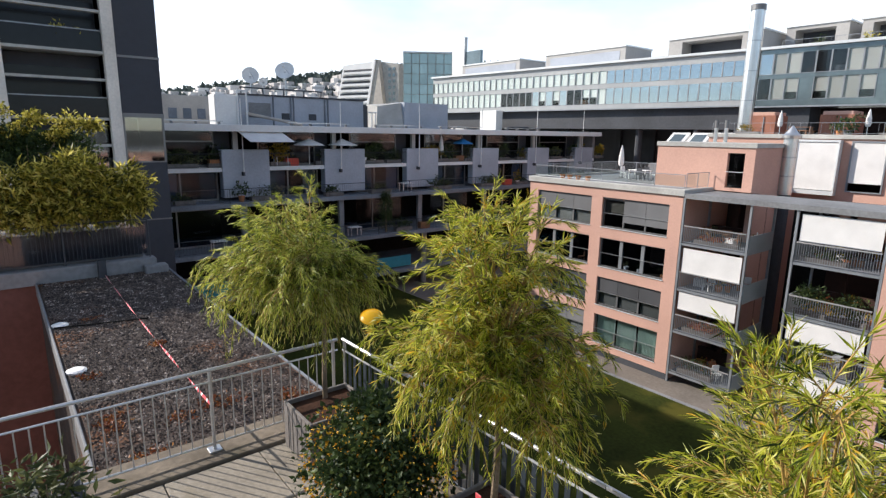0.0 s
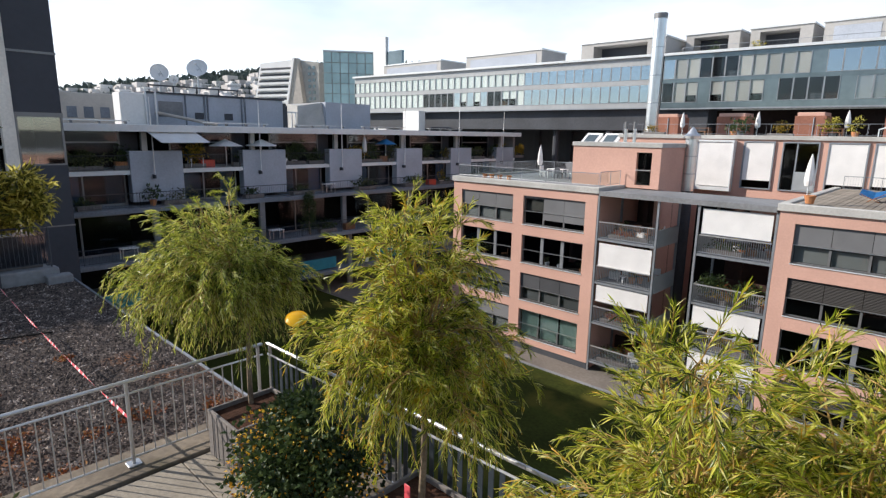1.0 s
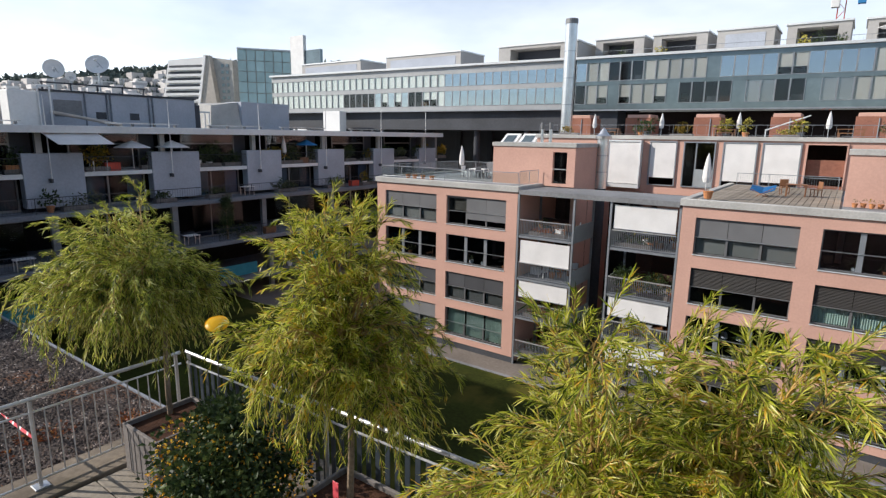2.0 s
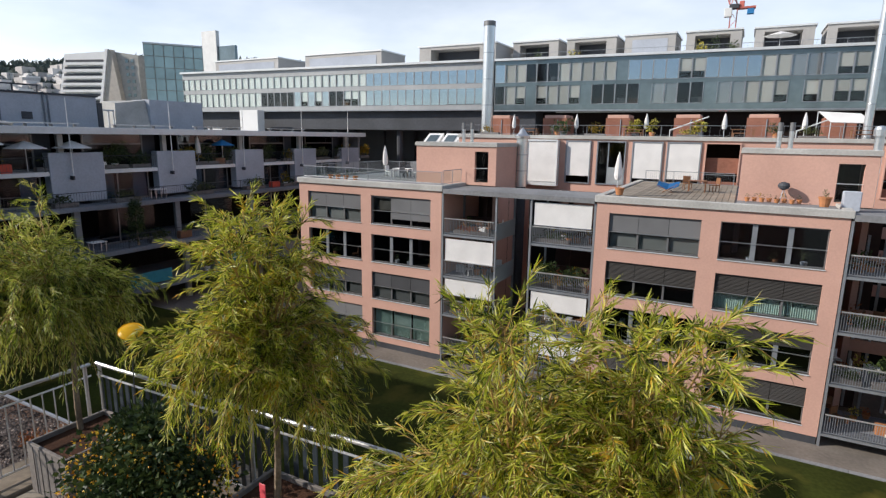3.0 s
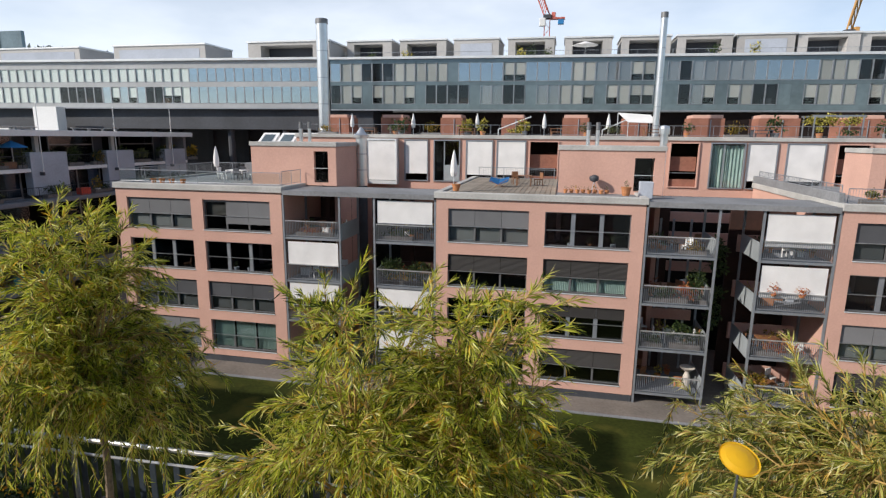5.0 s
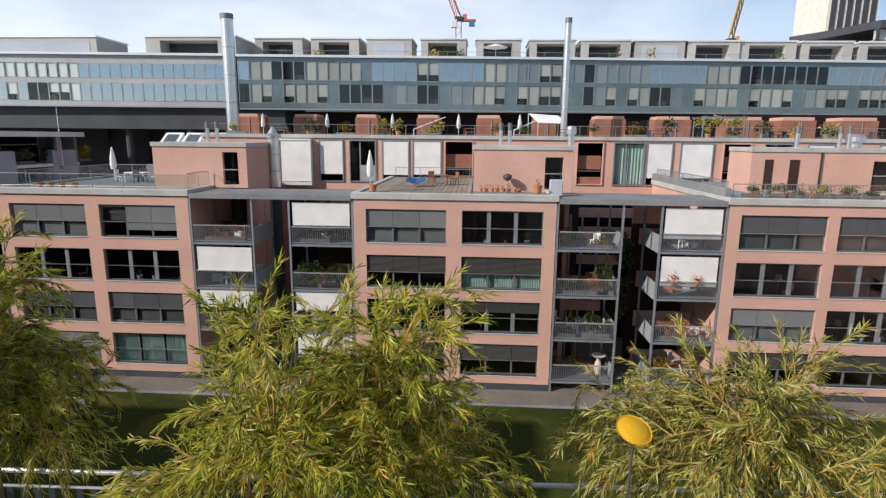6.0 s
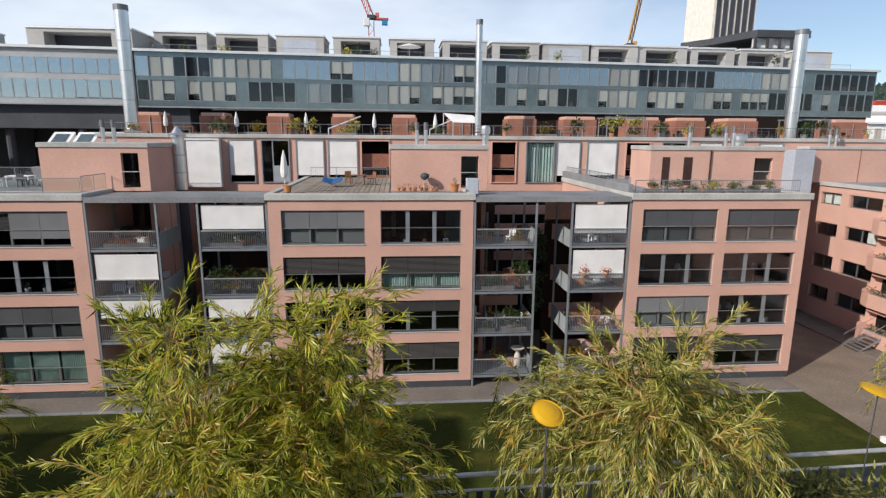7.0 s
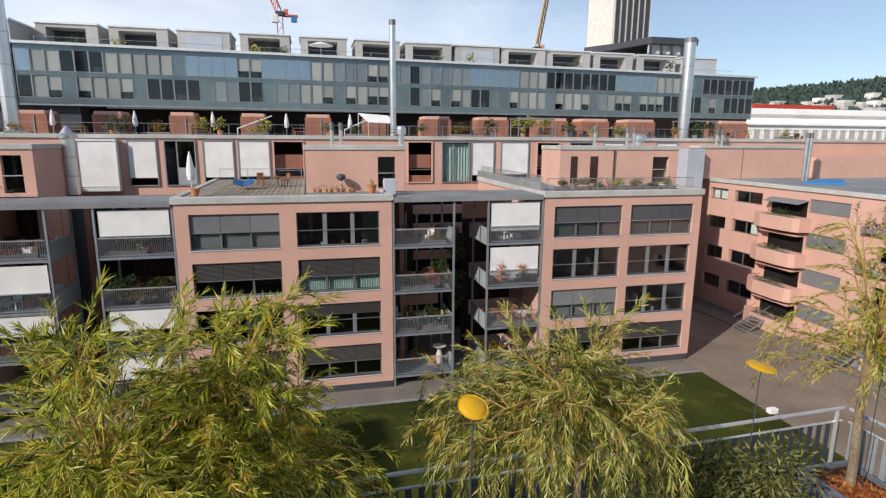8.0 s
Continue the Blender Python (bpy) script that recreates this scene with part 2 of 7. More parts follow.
WILLOW = foliage("willow_leaves", [(0.0, (0.016, 0.034, 0.004)), (0.25, (0.115, 0.158, 0.009)), (0.48, (0.400, 0.450, 0.028)), (0.80, (0.75, 0.70, 0.11)), (0.95, (0.78, 0.75, 0.32)), (1.0, (0.72, 0.44, 0.04))], 0.52, 0.34)
WILLOW_B = foliage("willow_leaves_pale", [(0.0, (0.018, 0.036, 0.006)), (0.27, (0.11, 0.155, 0.015)), (0.50, (0.365, 0.425, 0.042)), (0.88, (0.72, 0.68, 0.15)), (1.0, (0.74, 0.73, 0.32))], 0.50, 0.34)
WILLOW_C = foliage("willow_leaves_silvery", [(0.0, (0.020, 0.034, 0.006)), (0.27, (0.125, 0.150, 0.020)), (0.50, (0.38, 0.40, 0.060)), (0.84, (0.72, 0.66, 0.20)), (0.95, (0.76, 0.74, 0.42)), (1.0, (0.72, 0.46, 0.07))], 0.50, 0.34)
BUSH = foliage("dark_bush_leaves", [(0.0, (0.018, 0.035, 0.012)), (0.6, (0.045, 0.075, 0.022)), (1.0, (0.10, 0.13, 0.035))], 0.25)
HEDGE = foliage("bamboo_hedge_leaves", [(0.0, (0.035, 0.040, 0.006)), (0.38, (0.20, 0.19, 0.02)), (0.68, (0.56, 0.48, 0.08)), (1.0, (0.80, 0.70, 0.20))], 0.45)
MAPLE = foliage("yellow_maple_leaves", [(0.0, (0.06, 0.07, 0.012)), (0.55, (0.30, 0.22, 0.025)), (1.0, (0.62, 0.36, 0.04))], 0.5)
FLOWER = foliage("yellow_flowers", [(0.0, (0.55, 0.22, 0.02)), (0.6, (0.75, 0.42, 0.03)), (1.0, (0.85, 0.55, 0.06))], 0.3)
REDFLOWER = foliage("red_flowers", [(0.0, (0.26, 0.05, 0.03)), (0.6, (0.42, 0.12, 0.04)), (1.0, (0.55, 0.27, 0.07))], 0.3)
OLIVE = foliage("olive_shrub_leaves", [(0.0, (0.040, 0.048, 0.012)), (0.5, (0.15, 0.155, 0.042)), (1.0, (0.34, 0.31, 0.10))], 0.3)
GREY_LEAF = foliage("grey_green_leaves", [(0.0, (0.03, 0.045, 0.018)), (0.6, (0.10, 0.12, 0.042)), (1.0, (0.23, 0.23, 0.09))], 0.25)
MOSS = foliage("red_sedum", [(0.0, (0.10, 0.04, 0.015)), (0.5, (0.25, 0.07, 0.025)), (1.0, (0.36, 0.16, 0.03))], 0.1)
PEBBLE = foliage("gravel_stones", [(0.0, (0.025, 0.021, 0.020)), (0.5, (0.085, 0.068, 0.058)), (0.90, (0.19, 0.150, 0.125)), (1.0, (0.40, 0.34, 0.29))], 0.0, 0.9)
# tree greens made paler and bluer: distance haze put into the colour
HAZY_FOREST = foliage("hazy_tree_crowns", [(0.0, (0.10, 0.125, 0.115)), (0.6, (0.145, 0.175, 0.155)), (1.0, (0.22, 0.235, 0.20))], 0.0, 0.95)
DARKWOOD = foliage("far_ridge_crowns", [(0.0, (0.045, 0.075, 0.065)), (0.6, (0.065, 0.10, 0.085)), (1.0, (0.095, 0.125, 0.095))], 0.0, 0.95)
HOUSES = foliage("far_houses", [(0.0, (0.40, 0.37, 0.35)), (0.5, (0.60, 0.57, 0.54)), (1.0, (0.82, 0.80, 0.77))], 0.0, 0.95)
SUNDISC = bpy.data.materials.new("yellow_acrylic_disc")
SUNDISC.use_nodes = True
_b = SUNDISC.node_tree.nodes["Principled BSDF"]
_b.inputs["Base Color"].default_value, _b.inputs["Roughness"].default_value = (0.90, 0.60, 0.03, 1), 0.25
_t, _m = SUNDISC.node_tree.nodes.new("ShaderNodeBsdfTranslucent"), SUNDISC.node_tree.nodes.new("ShaderNodeMixShader")
_t.inputs["Color"].default_value, _m.inputs["Fac"].default_value = (0.95, 0.62, 0.03, 1), 0.5
SUNDISC.node_tree.links.new(_b.outputs["BSDF"], _m.inputs[1])
SUNDISC.node_tree.links.new(_t.outputs["BSDF"], _m.inputs[2])
SUNDISC.node_tree.links.new(_m.outputs["Shader"], SUNDISC.node_tree.nodes["Material Output"].inputs["Surface"])


# ---------------------------------------------------------------- builders
class Geo:
    """Vertices and faces that grow piece by piece, in world metres."""

    def __init__(self):
        self.v, self.f = [], []

    def add(self, verts, faces):
        k = len(self.v)
        self.v += [tuple(p) for p in verts]
        self.f += [tuple(i + k for i in q) for q in faces]
        return self

    def box(self, x0, x1, y0, y1, z0, z1):
        return self.add([(x0, y0, z0), (x1, y0, z0), (x1, y1, z0), (x0, y1, z0), (x0, y0, z1), (x1, y0, z1), (x1, y1, z1), (x0, y1, z1)],
                        [(3, 2, 1, 0), (4, 5, 6, 7), (0, 1, 5, 4), (1, 2, 6, 5), (2, 3, 7, 6), (3, 0, 4, 7)])

    def bevel_box(self, x0, x1, y0, y1, z0, z1, b=0.01):
        """A box with its upper edges and corners cut off."""
        lo = [(x0 + b, y0), (x1 - b, y0), (x1, y0 + b), (x1, y1 - b), (x1 - b, y1), (x0 + b, y1), (x0, y1 - b), (x0, y0 + b)]
        cx, cy = (x0 + x1) / 2, (y0 + y1) / 2
        hi = [(x - b * (1 if x > cx else -1), y - b * (1 if y > cy else -1)) for x, y in lo]
        v = [(x, y, z0) for x, y in lo] + [(x, y, z1 - b) for x, y in lo] + [(x, y, z1) for x, y in hi]
        f = [tuple(range(7, -1, -1)), tuple(range(16, 24))]
        for r in (0, 8):
            f += [(r + i, r + (i + 1) % 8, r + 8 + (i + 1) % 8, r + 8 + i) for i in range(8)]
        return self.add(v, f)

    def tube(self, p, q, r, r2=None, n=8, caps=True):
        p, q = Vector(p), Vector(q)
        r2 = r if r2 is None else r2
        d = (q - p).normalized()
        a = d.orthogonal().normalized()
        b = d.cross(a)
        ring = [a * math.cos(2 * math.pi * i / n) + b * math.sin(2 * math.pi * i / n) for i in range(n)]
        v = [p + c * r for c in ring] + [q + c * r2 for c in ring]
        f = [(i, (i + 1) % n, n + (i + 1) % n, n + i) for i in range(n)]
        if caps:
            f += [tuple(range(n - 1, -1, -1)), tuple(range(n, 2 * n))]
        return self.add(v, f)

    def lathe(self, x, y, z, rows, n=14):
        """Rings of (radius, height) about an upright axis."""
        v, f = [], []
        for r, h in rows:
            v += [(x + r * math.cos(2 * math.pi * i / n), y + r * math.sin(2 * math.pi * i / n), z + h) for i in range(n)]
        for k in range(len(rows) - 1):
            f += [(k * n + i, k * n + (i + 1) % n, (k + 1) * n + (i + 1) % n, (k + 1) * n + i) for i in range(n)]
        f += [tuple(range(n - 1, -1, -1)), tuple(range((len(rows) - 1) * n, len(rows) * n))]
        return self.add(v, f)

    def prism(self, pts, z0, z1):
        n = len(pts)
        return self.add([(x, y, z0) for x, y in pts] + [(x, y, z1) for x, y in pts],
                        [tuple(range(n - 1, -1, -1)), tuple(range(n, 2 * n))] + [(i, (i + 1) % n, n + (i + 1) % n, n + i) for i in range(n)])


BASE = {}


def mesh_of(name, geo, base, material):
    me = bpy.data.meshes.new(name)
    me.from_pydata([(x - base[0], y - base[1], z - base[2]) for x, y, z in geo.v], [], geo.f)
    me.materials.append(material)
    me.update()
    return me


def thing(name, base, label="", category="", group="", kind=""):
    ob = new(name)
    ob.location = base
    ob.empty_display_size = 0.3
    BASE[ob.name] = tuple(base)
    return tagged(ob, label, category, group, kind)


def part(name, geo, material, parent, label="", kind="", shadow=True):
    """One mesh under a thing or a part; geo is in world metres."""
    base = BASE[parent.name]
    ob = new(name, mesh_of(name, geo, base, material))
    ob.parent = parent
    BASE[ob.name] = base
    ob.visible_shadow = shadow
    return tagged(ob, label, kind=kind)


def solid(name, geo, material, base, label="", category="", group="", kind=""):
    """A thing that is one mesh."""
    ob = new(name, mesh_of(name, geo, base, material))
    ob.location = base
    BASE[ob.name] = tuple(base)
    return tagged(ob, label, category, group, kind)


def from_arrays(name, verts, faces, material, base):
    """A mesh of many equal quads or triangles out of numpy arrays."""
    me = bpy.data.meshes.new(name)
    me.from_pydata((verts - np.array(base)).tolist(), [], faces.tolist())
    me.materials.append(material)
    me.update()
    return me


def leaf_arrays(pos, along, side, length, width):
    """Folded leaves of four triangles: a pointed blade with a mid rib."""
    n = len(pos)
    up = np.cross(side, along)
    length, width = length[:, None], width[:, None]
    mid = pos + along * length * 0.42
    v = np.stack([pos, mid + side * width + up * width * 0.35, pos + along * length - up * length * 0.10,
                  mid - side * width + up * width * 0.35, mid], 1).reshape(-1, 3)
    k = np.arange(n)[:, None, None] * 5
    f = (np.array([[0, 4, 1], [1, 4, 2], [0, 3, 4], [3, 2, 4]])[None] + k).reshape(-1, 3)
    return v, f


def unit(a):
    return a / np.maximum(np.linalg.norm(a, axis=1, keepdims=True), 1e-9)


def leaf_cloud(rng, centre, radii, count, size, aspect=0.35, shell=0.55, lumps=7):
    """Leaves in an uneven, lumpy crown."""
    c = np.array(centre)
    lump = unit(rng.normal(size=(lumps, 3))) * np.array(radii) * rng.uniform(0.25, 0.72, (lumps, 1))
    own = rng.integers(0, lumps, count)
    d = unit(rng.normal(size=(count, 3)))
    rr = (shell + (1 - shell) * rng.random((count, 1))) * np.array(radii) * rng.uniform(0.35, 0.62, (lumps, 1))[own]
    pos = c + lump[own] + d * rr
    along = unit(d * 0.8 + rng.normal(size=(count, 3)) * 0.6 + np.array((0, 0, -0.15)))
    side = unit(np.cross(along, rng.normal(size=(count, 3))))
    ln = size * rng.uniform(0.6, 1.25, count)
    return leaf_arrays(pos, along, side, ln, ln * aspect * 0.5)


def leaves(name, arrays, material, parent, label=""):
    v = np.concatenate([a[0] for a in arrays])
    offs, fs = 0, []
    for a in arrays:
        fs.append(a[1] + offs)
        offs += len(a[0])
    ob = new(name, from_arrays(name, v, np.concatenate(fs), material, BASE[parent.name]))
    ob.parent = parent
    BASE[ob.name] = BASE[parent.name]
    return tagged(ob, label)


RNG = np.random.default_rng(7)


def potted_plant(x, y, z, r=0.18, h=0.35, crown=0.35, material=None, pot=None, label="leafy green plant in a terracotta pot", count=90, group=""):
    t = thing("potted_plant", (x, y, z), label, "plant", group)
    part("pot", Geo().lathe(x, y, z, [(r * 0.72, 0), (r, h * 0.85), (r * 1.1, h * 0.86), (r * 1.1, h), (r * 0.85, h), (r * 0.8, h * 0.9)], 12), pot or TERRA, t)
    leaves("foliage", [leaf_cloud(RNG, (x, y, z + h + crown * 0.75), (crown, crown, crown * 1.05), count, crown * 0.42, 0.45)], material or BUSH, t)
    return t


def planting(name, x0, x1, y0, y1, z, h, count, material, label, size=0.22, category="plants"):
    """A row of balcony plants in a trough."""
    cx, cy = (x0 + x1) / 2, (y0 + y1) / 2
    t = thing(name, (cx, cy, z), label, category)
    part("trough", Geo().bevel_box(x0, x1, y0, y1, z, z + 0.3, 0.02), PLANTER, t)
    leaves("foliage", [leaf_cloud(RNG, (cx, cy, z + 0.3 + h * 0.5), ((x1 - x0) / 2 * 1.15, (y1 - y0) / 2 * 1.5, h * 0.62), count, size, 0.4, 0.3, 9)], material, t)
    return t


# ---------------------------------------------------------------- ground and courtyard
tagged(solid("ground", Geo().add([(-4000, -4000, -0.25), (4000, -4000, -0.25), (4000, 4000, -0.25), (-4000, 4000, -0.25)], [(0, 1, 2, 3)]), GROUND, (0, 0, -0.25),
             "grey built-up town ground reaching to the horizon", "ground"), kind="structure")
tagged(solid("lawn", Geo().box(-50, 26.0, 8.0, 31.0, -0.24, -0.03), GRASS, (0, 20, -0.24), "green courtyard lawn with dry patches", "lawn"), kind="structure")
tagged(solid("pavement", Geo().box(-50, 26.0, 31.0, 48, -0.24, 0.0), PAVE, (0, 33, -0.24), "pale concrete paving strip along the facades", "pavement"), kind="structure")
tagged(solid("courtyard_road", Geo().box(26.0, 38.0, -10, 60, -0.24, -0.02), ASPHALT, (32, 30, -0.24), "grey-brown asphalt courtyard between the wings", "road"), kind="structure")
kerb = thing("kerb", (0, 30.9, -0.03), "low concrete kerb between lawn and paving", "kerb", kind="structure")
for i in range(32):
    part("kerb_stone", Geo().bevel_box(-38 + i * 2.0, -36.015 + i * 2.0, 30.82, 31.02, -0.03, 0.06, 0.02), CONCRETE, kerb)


# ---------------------------------------------------------------- salmon apartment blocks
ROOF_Z, FACE_Y = 12.35, 33.0
ROWS = [(9.40, 11.45), (6.58, 8.62), (3.78, 5.81), (0.98, 3.05)]


def pleated(x0, x1, z0, z1, y, folds, depth, upright):
    """A folded sheet across the facade: upright folds (a curtain) or level ones (a slatted blind)."""
    v, f = [], []
    for i in range(folds * 2 + 1):
        s = i / (folds * 2)
        o = y + (depth if i % 2 else 0.0)
        v += [(x0 + (x1 - x0) * s, o, z0), (x0 + (x1 - x0) * s, o, z1)] if upright else [(x0, o, z0 + (z1 - z0) * s), (x1, o, z0 + (z1 - z0) * s)]
        if i:
            k = 2 * i
            f.append((k - 2, k, k + 1, k - 1))
    return Geo().add(v, f)


def window_unit(block, x0, x1, z0, z1, style):
    """A wide three-part window with a low glass rail; style: blind, open, slats, curtain, half."""
    y = FACE_Y + 0.22
    g = Geo()
    for a in (z0, z1 - 0.07):
        g.box(x0, x1, y - 0.05, y + 0.05, a, a + 0.07)
    for a in (x0, x1 - 0.06):
        g.box(a, a + 0.06, y - 0.05, y + 0.05, z0 + 0.07, z1 - 0.07)
    third = (x1 - x0) / 3
    low = z0 + (z1 - z0) * 0.47
    w = part("window", g, FRAME, block)
    part("sill", Geo().box(x0 - 0.02, x1 + 0.02, FACE_Y - 0.05, y - 0.05, z0 - 0.05, z0), ALU, w)
    tall = style in ("open", "louvre")
    half = 0.12 if tall else 0.055
    for k in (1, 2):
        part("mullion", Geo().box(x0 + third * k - half, x0 + third * k + half, y - 0.06, y + 0.04, z0 + 0.07, (z1 if tall else low) - 0.072), STEEL if tall else FRAME, w)
    part("handrail", Geo().box(x0, x1, y - 0.13, y - 0.09, low - 0.02, low + 0.015), METAL, w)
    for k in range(3):
        a, b = x0 + third * k + 0.075, x0 + third * (k + 1) - 0.075
        part("pane", Geo().box(a, b, y - 0.01, y + 0.01, z0 + 0.075, z1 - 0.075), NIGHTPANE if tall else PANE, w, shadow=False)
        if style in ("blind", "dark_blind", "half"):
            fabric = DARKBLIND if style == "dark_blind" else BLIND
            drop = (z0 + 0.45 if k else z1 - 0.15) if style == "half" else low + 0.02
            part("blind", Geo().box(x0 + third * k + 0.012, x0 + third * (k + 1) - 0.012, y - 0.085, y - 0.065, drop, z1 - 0.02), fabric, w)
            if style != "half":
                part("inner_blind", Geo().box(a, b, y + 0.10, y + 0.12, z0 + 0.08, low + 0.1), fabric, w)
            elif not k:
                part("inner_blind", pleated(a, b, low + 0.05, z1 - 0.1, y + 0.10, 12, 0.04, False), SLATBLIND, w)
        if style in ("slats", "louvre", "drapes"):
            drop = z1 - (z1 - z0) * 0.36 if style == "louvre" else low + 0.02
            part("blind", pleated(x0 + third * k + 0.012, x0 + third * (k + 1) - 0.012, drop, z1 - 0.03, y - 0.115, 14, 0.045, False), SLATBLIND, w)
        if style in ("drapes", "curtain"):
            part("curtain", pleated(a, b, z0 + 0.05, z1 - 0.1, y + 0.16, 14, 0.06, True), CURTAIN, w)
    return w


def apartment_block(x0, x1, wins, styles, label):
    b = thing("apartment_block", ((x0 + x1) / 2, FACE_Y + 7, 0), label, "apartment building", "salmon apartment blocks")
    edges = [x0] + [e for w in wins for e in w] + [x1]
    for i in range(0, len(edges), 2):
        part("pier", Geo().box(edges[i], edges[i + 1], FACE_Y, FACE_Y + 0.4, 0.45, ROOF_Z - 0.28), SALMON, b)
    for wa, wb in wins:
        levels = [0.45] + [z for r in reversed(ROWS) for z in r] + [ROOF_Z - 0.28]
        for i in range(0, len(levels), 2):
            part("spandrel", Geo().box(wa, wb, FACE_Y + 0.003, FACE_Y + 0.397, levels[i], levels[i + 1]), SALMON, b)
    part("side_wall", Geo().box(x0, x0 + 0.4, FACE_Y + 0.4, 47.9, 0, ROOF_Z - 0.28), SALMON, b)
    part("side_wall", Geo().box(x1 - 0.4, x1, FACE_Y + 0.4, 47.9, 0, ROOF_Z - 0.28), SALMON, b)
    part("plinth", Geo().box(x0 + 0.02, x1 - 0.02, FACE_Y + 0.05, FACE_Y + 0.4, 0, 0.45), GIRDER, b)
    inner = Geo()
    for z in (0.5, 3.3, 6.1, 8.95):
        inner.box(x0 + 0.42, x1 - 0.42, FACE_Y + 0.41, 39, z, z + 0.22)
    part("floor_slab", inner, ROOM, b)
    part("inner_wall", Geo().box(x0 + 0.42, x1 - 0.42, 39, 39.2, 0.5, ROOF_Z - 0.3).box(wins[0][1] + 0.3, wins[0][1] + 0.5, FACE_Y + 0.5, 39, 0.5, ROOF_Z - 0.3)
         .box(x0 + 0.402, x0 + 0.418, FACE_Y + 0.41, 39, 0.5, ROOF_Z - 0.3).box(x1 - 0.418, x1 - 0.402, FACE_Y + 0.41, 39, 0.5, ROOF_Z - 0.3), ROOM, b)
    part("roof", Geo().box(x0 + 0.3, x1 - 0.3, FACE_Y + 0.3, 47.9, ROOF_Z - 0.28, ROOF_Z - 0.05), ROOFGREY, b)
    part("coping", Geo().bevel_box(x0 - 0.12, x1 + 0.12, FACE_Y - 0.12, FACE_Y + 0.30, ROOF_Z - 0.28, ROOF_Z + 0.10, 0.03), PALE_CONC, b)
    part("coping", Geo().bevel_box(x0 - 0.12, x0 + 0.30, FACE_Y + 0.303, 47.9, ROOF_Z - 0.28, ROOF_Z + 0.10, 0.03), PALE_CONC, b)
    part("coping", Geo().bevel_box(x1 - 0.30, x1 + 0.12, FACE_Y + 0.303, 47.9, ROOF_Z - 0.28, ROOF_Z + 0.10, 0.03), PALE_CONC, b)
    for ci, (wa, wb) in enumerate(wins):
        for ri, (za, zb) in enumerate(ROWS):
            window_unit(b, wa, wb, za, zb, styles[ri][ci])
    return b


apartment_block(-30.3, -17.75, [(-29.45, -24.45), (-23.55, -18.6)], [("blind", "half"), ("open", "open"), ("dark_blind", "dark_blind"), ("blind", "curtain")],
                "salmon rendered four-storey block with grey blinds half down")
apartment_block(-7.4, 4.82, [(-6.65, -1.75), (-0.80, 4.08)], [("blind", "open"), ("slats", "drapes"), ("open", "louvre"), ("slats", "slats")],
                "salmon rendered four-storey block with planked roof terrace")
apartment_block(14.76, 26.46, [(15.5, 20.4), (21.05, 25.85)], [("dark_blind", "dark_blind"), ("open", "open"), ("blind", "open"), ("slats", "slats")],
                "salmon rendered four-storey block with planted roof terrace")


def balcony(tower, x0, x1, z, blind, blind_low):
    """One balcony: slab, bar rail and, where wanted, a white blind."""
    b = part("balcony", Geo().box(x0, x1, FACE_Y + 0.02, 36.6, z - 0.14, z), STEEL, tower)
    part("floor_board", Geo().box(x0 + 0.02, x1 - 0.02, FACE_Y + 0.10, 36.5, z + 0.002, z + 0.02), SHADE_CONC, b, "grey concrete balcony floor")
    part("top_rail", Geo().box(x0 + 0.06, x1 - 0.06, FACE_Y + 0.01, FACE_Y + 0.08, z + 1.05, z + 1.11), RAIL, b)
    part("bottom_rail", Geo().box(x0 + 0.06, x1 - 0.06, FACE_Y + 0.02, FACE_Y + 0.06, z + 0.08, z + 0.12), STEEL, b)
    bars = Geo()
    n = 32
    for i in range(n + 1):
        x = x0 + 0.1 + (x1 - x0 - 0.2) * i / n
        bars.box(x - 0.010, x + 0.010, FACE_Y + 0.03, FACE_Y + 0.05, z + 0.12, z + 1.05)
    part("bar_infill", bars, STEEL, b, kind="stuff")
    if blind:
        g = pleated(x0 + 0.12, x1 - 0.12, blind_low, z + 2.60, FACE_Y + 0.10, 4, 0.005, True)
        part("blind", g, WHITE_BLIND, b, "white fabric blind let down")
        part("blind_bar", Geo().tube((x0 + 0.1, FACE_Y + 0.11, blind_low), (x1 - 0.1, FACE_Y + 0.11, blind_low), 0.025, n=6), STEEL, b)
    return b


FLOORS = [9.18, 6.28, 3.50, 0.72]


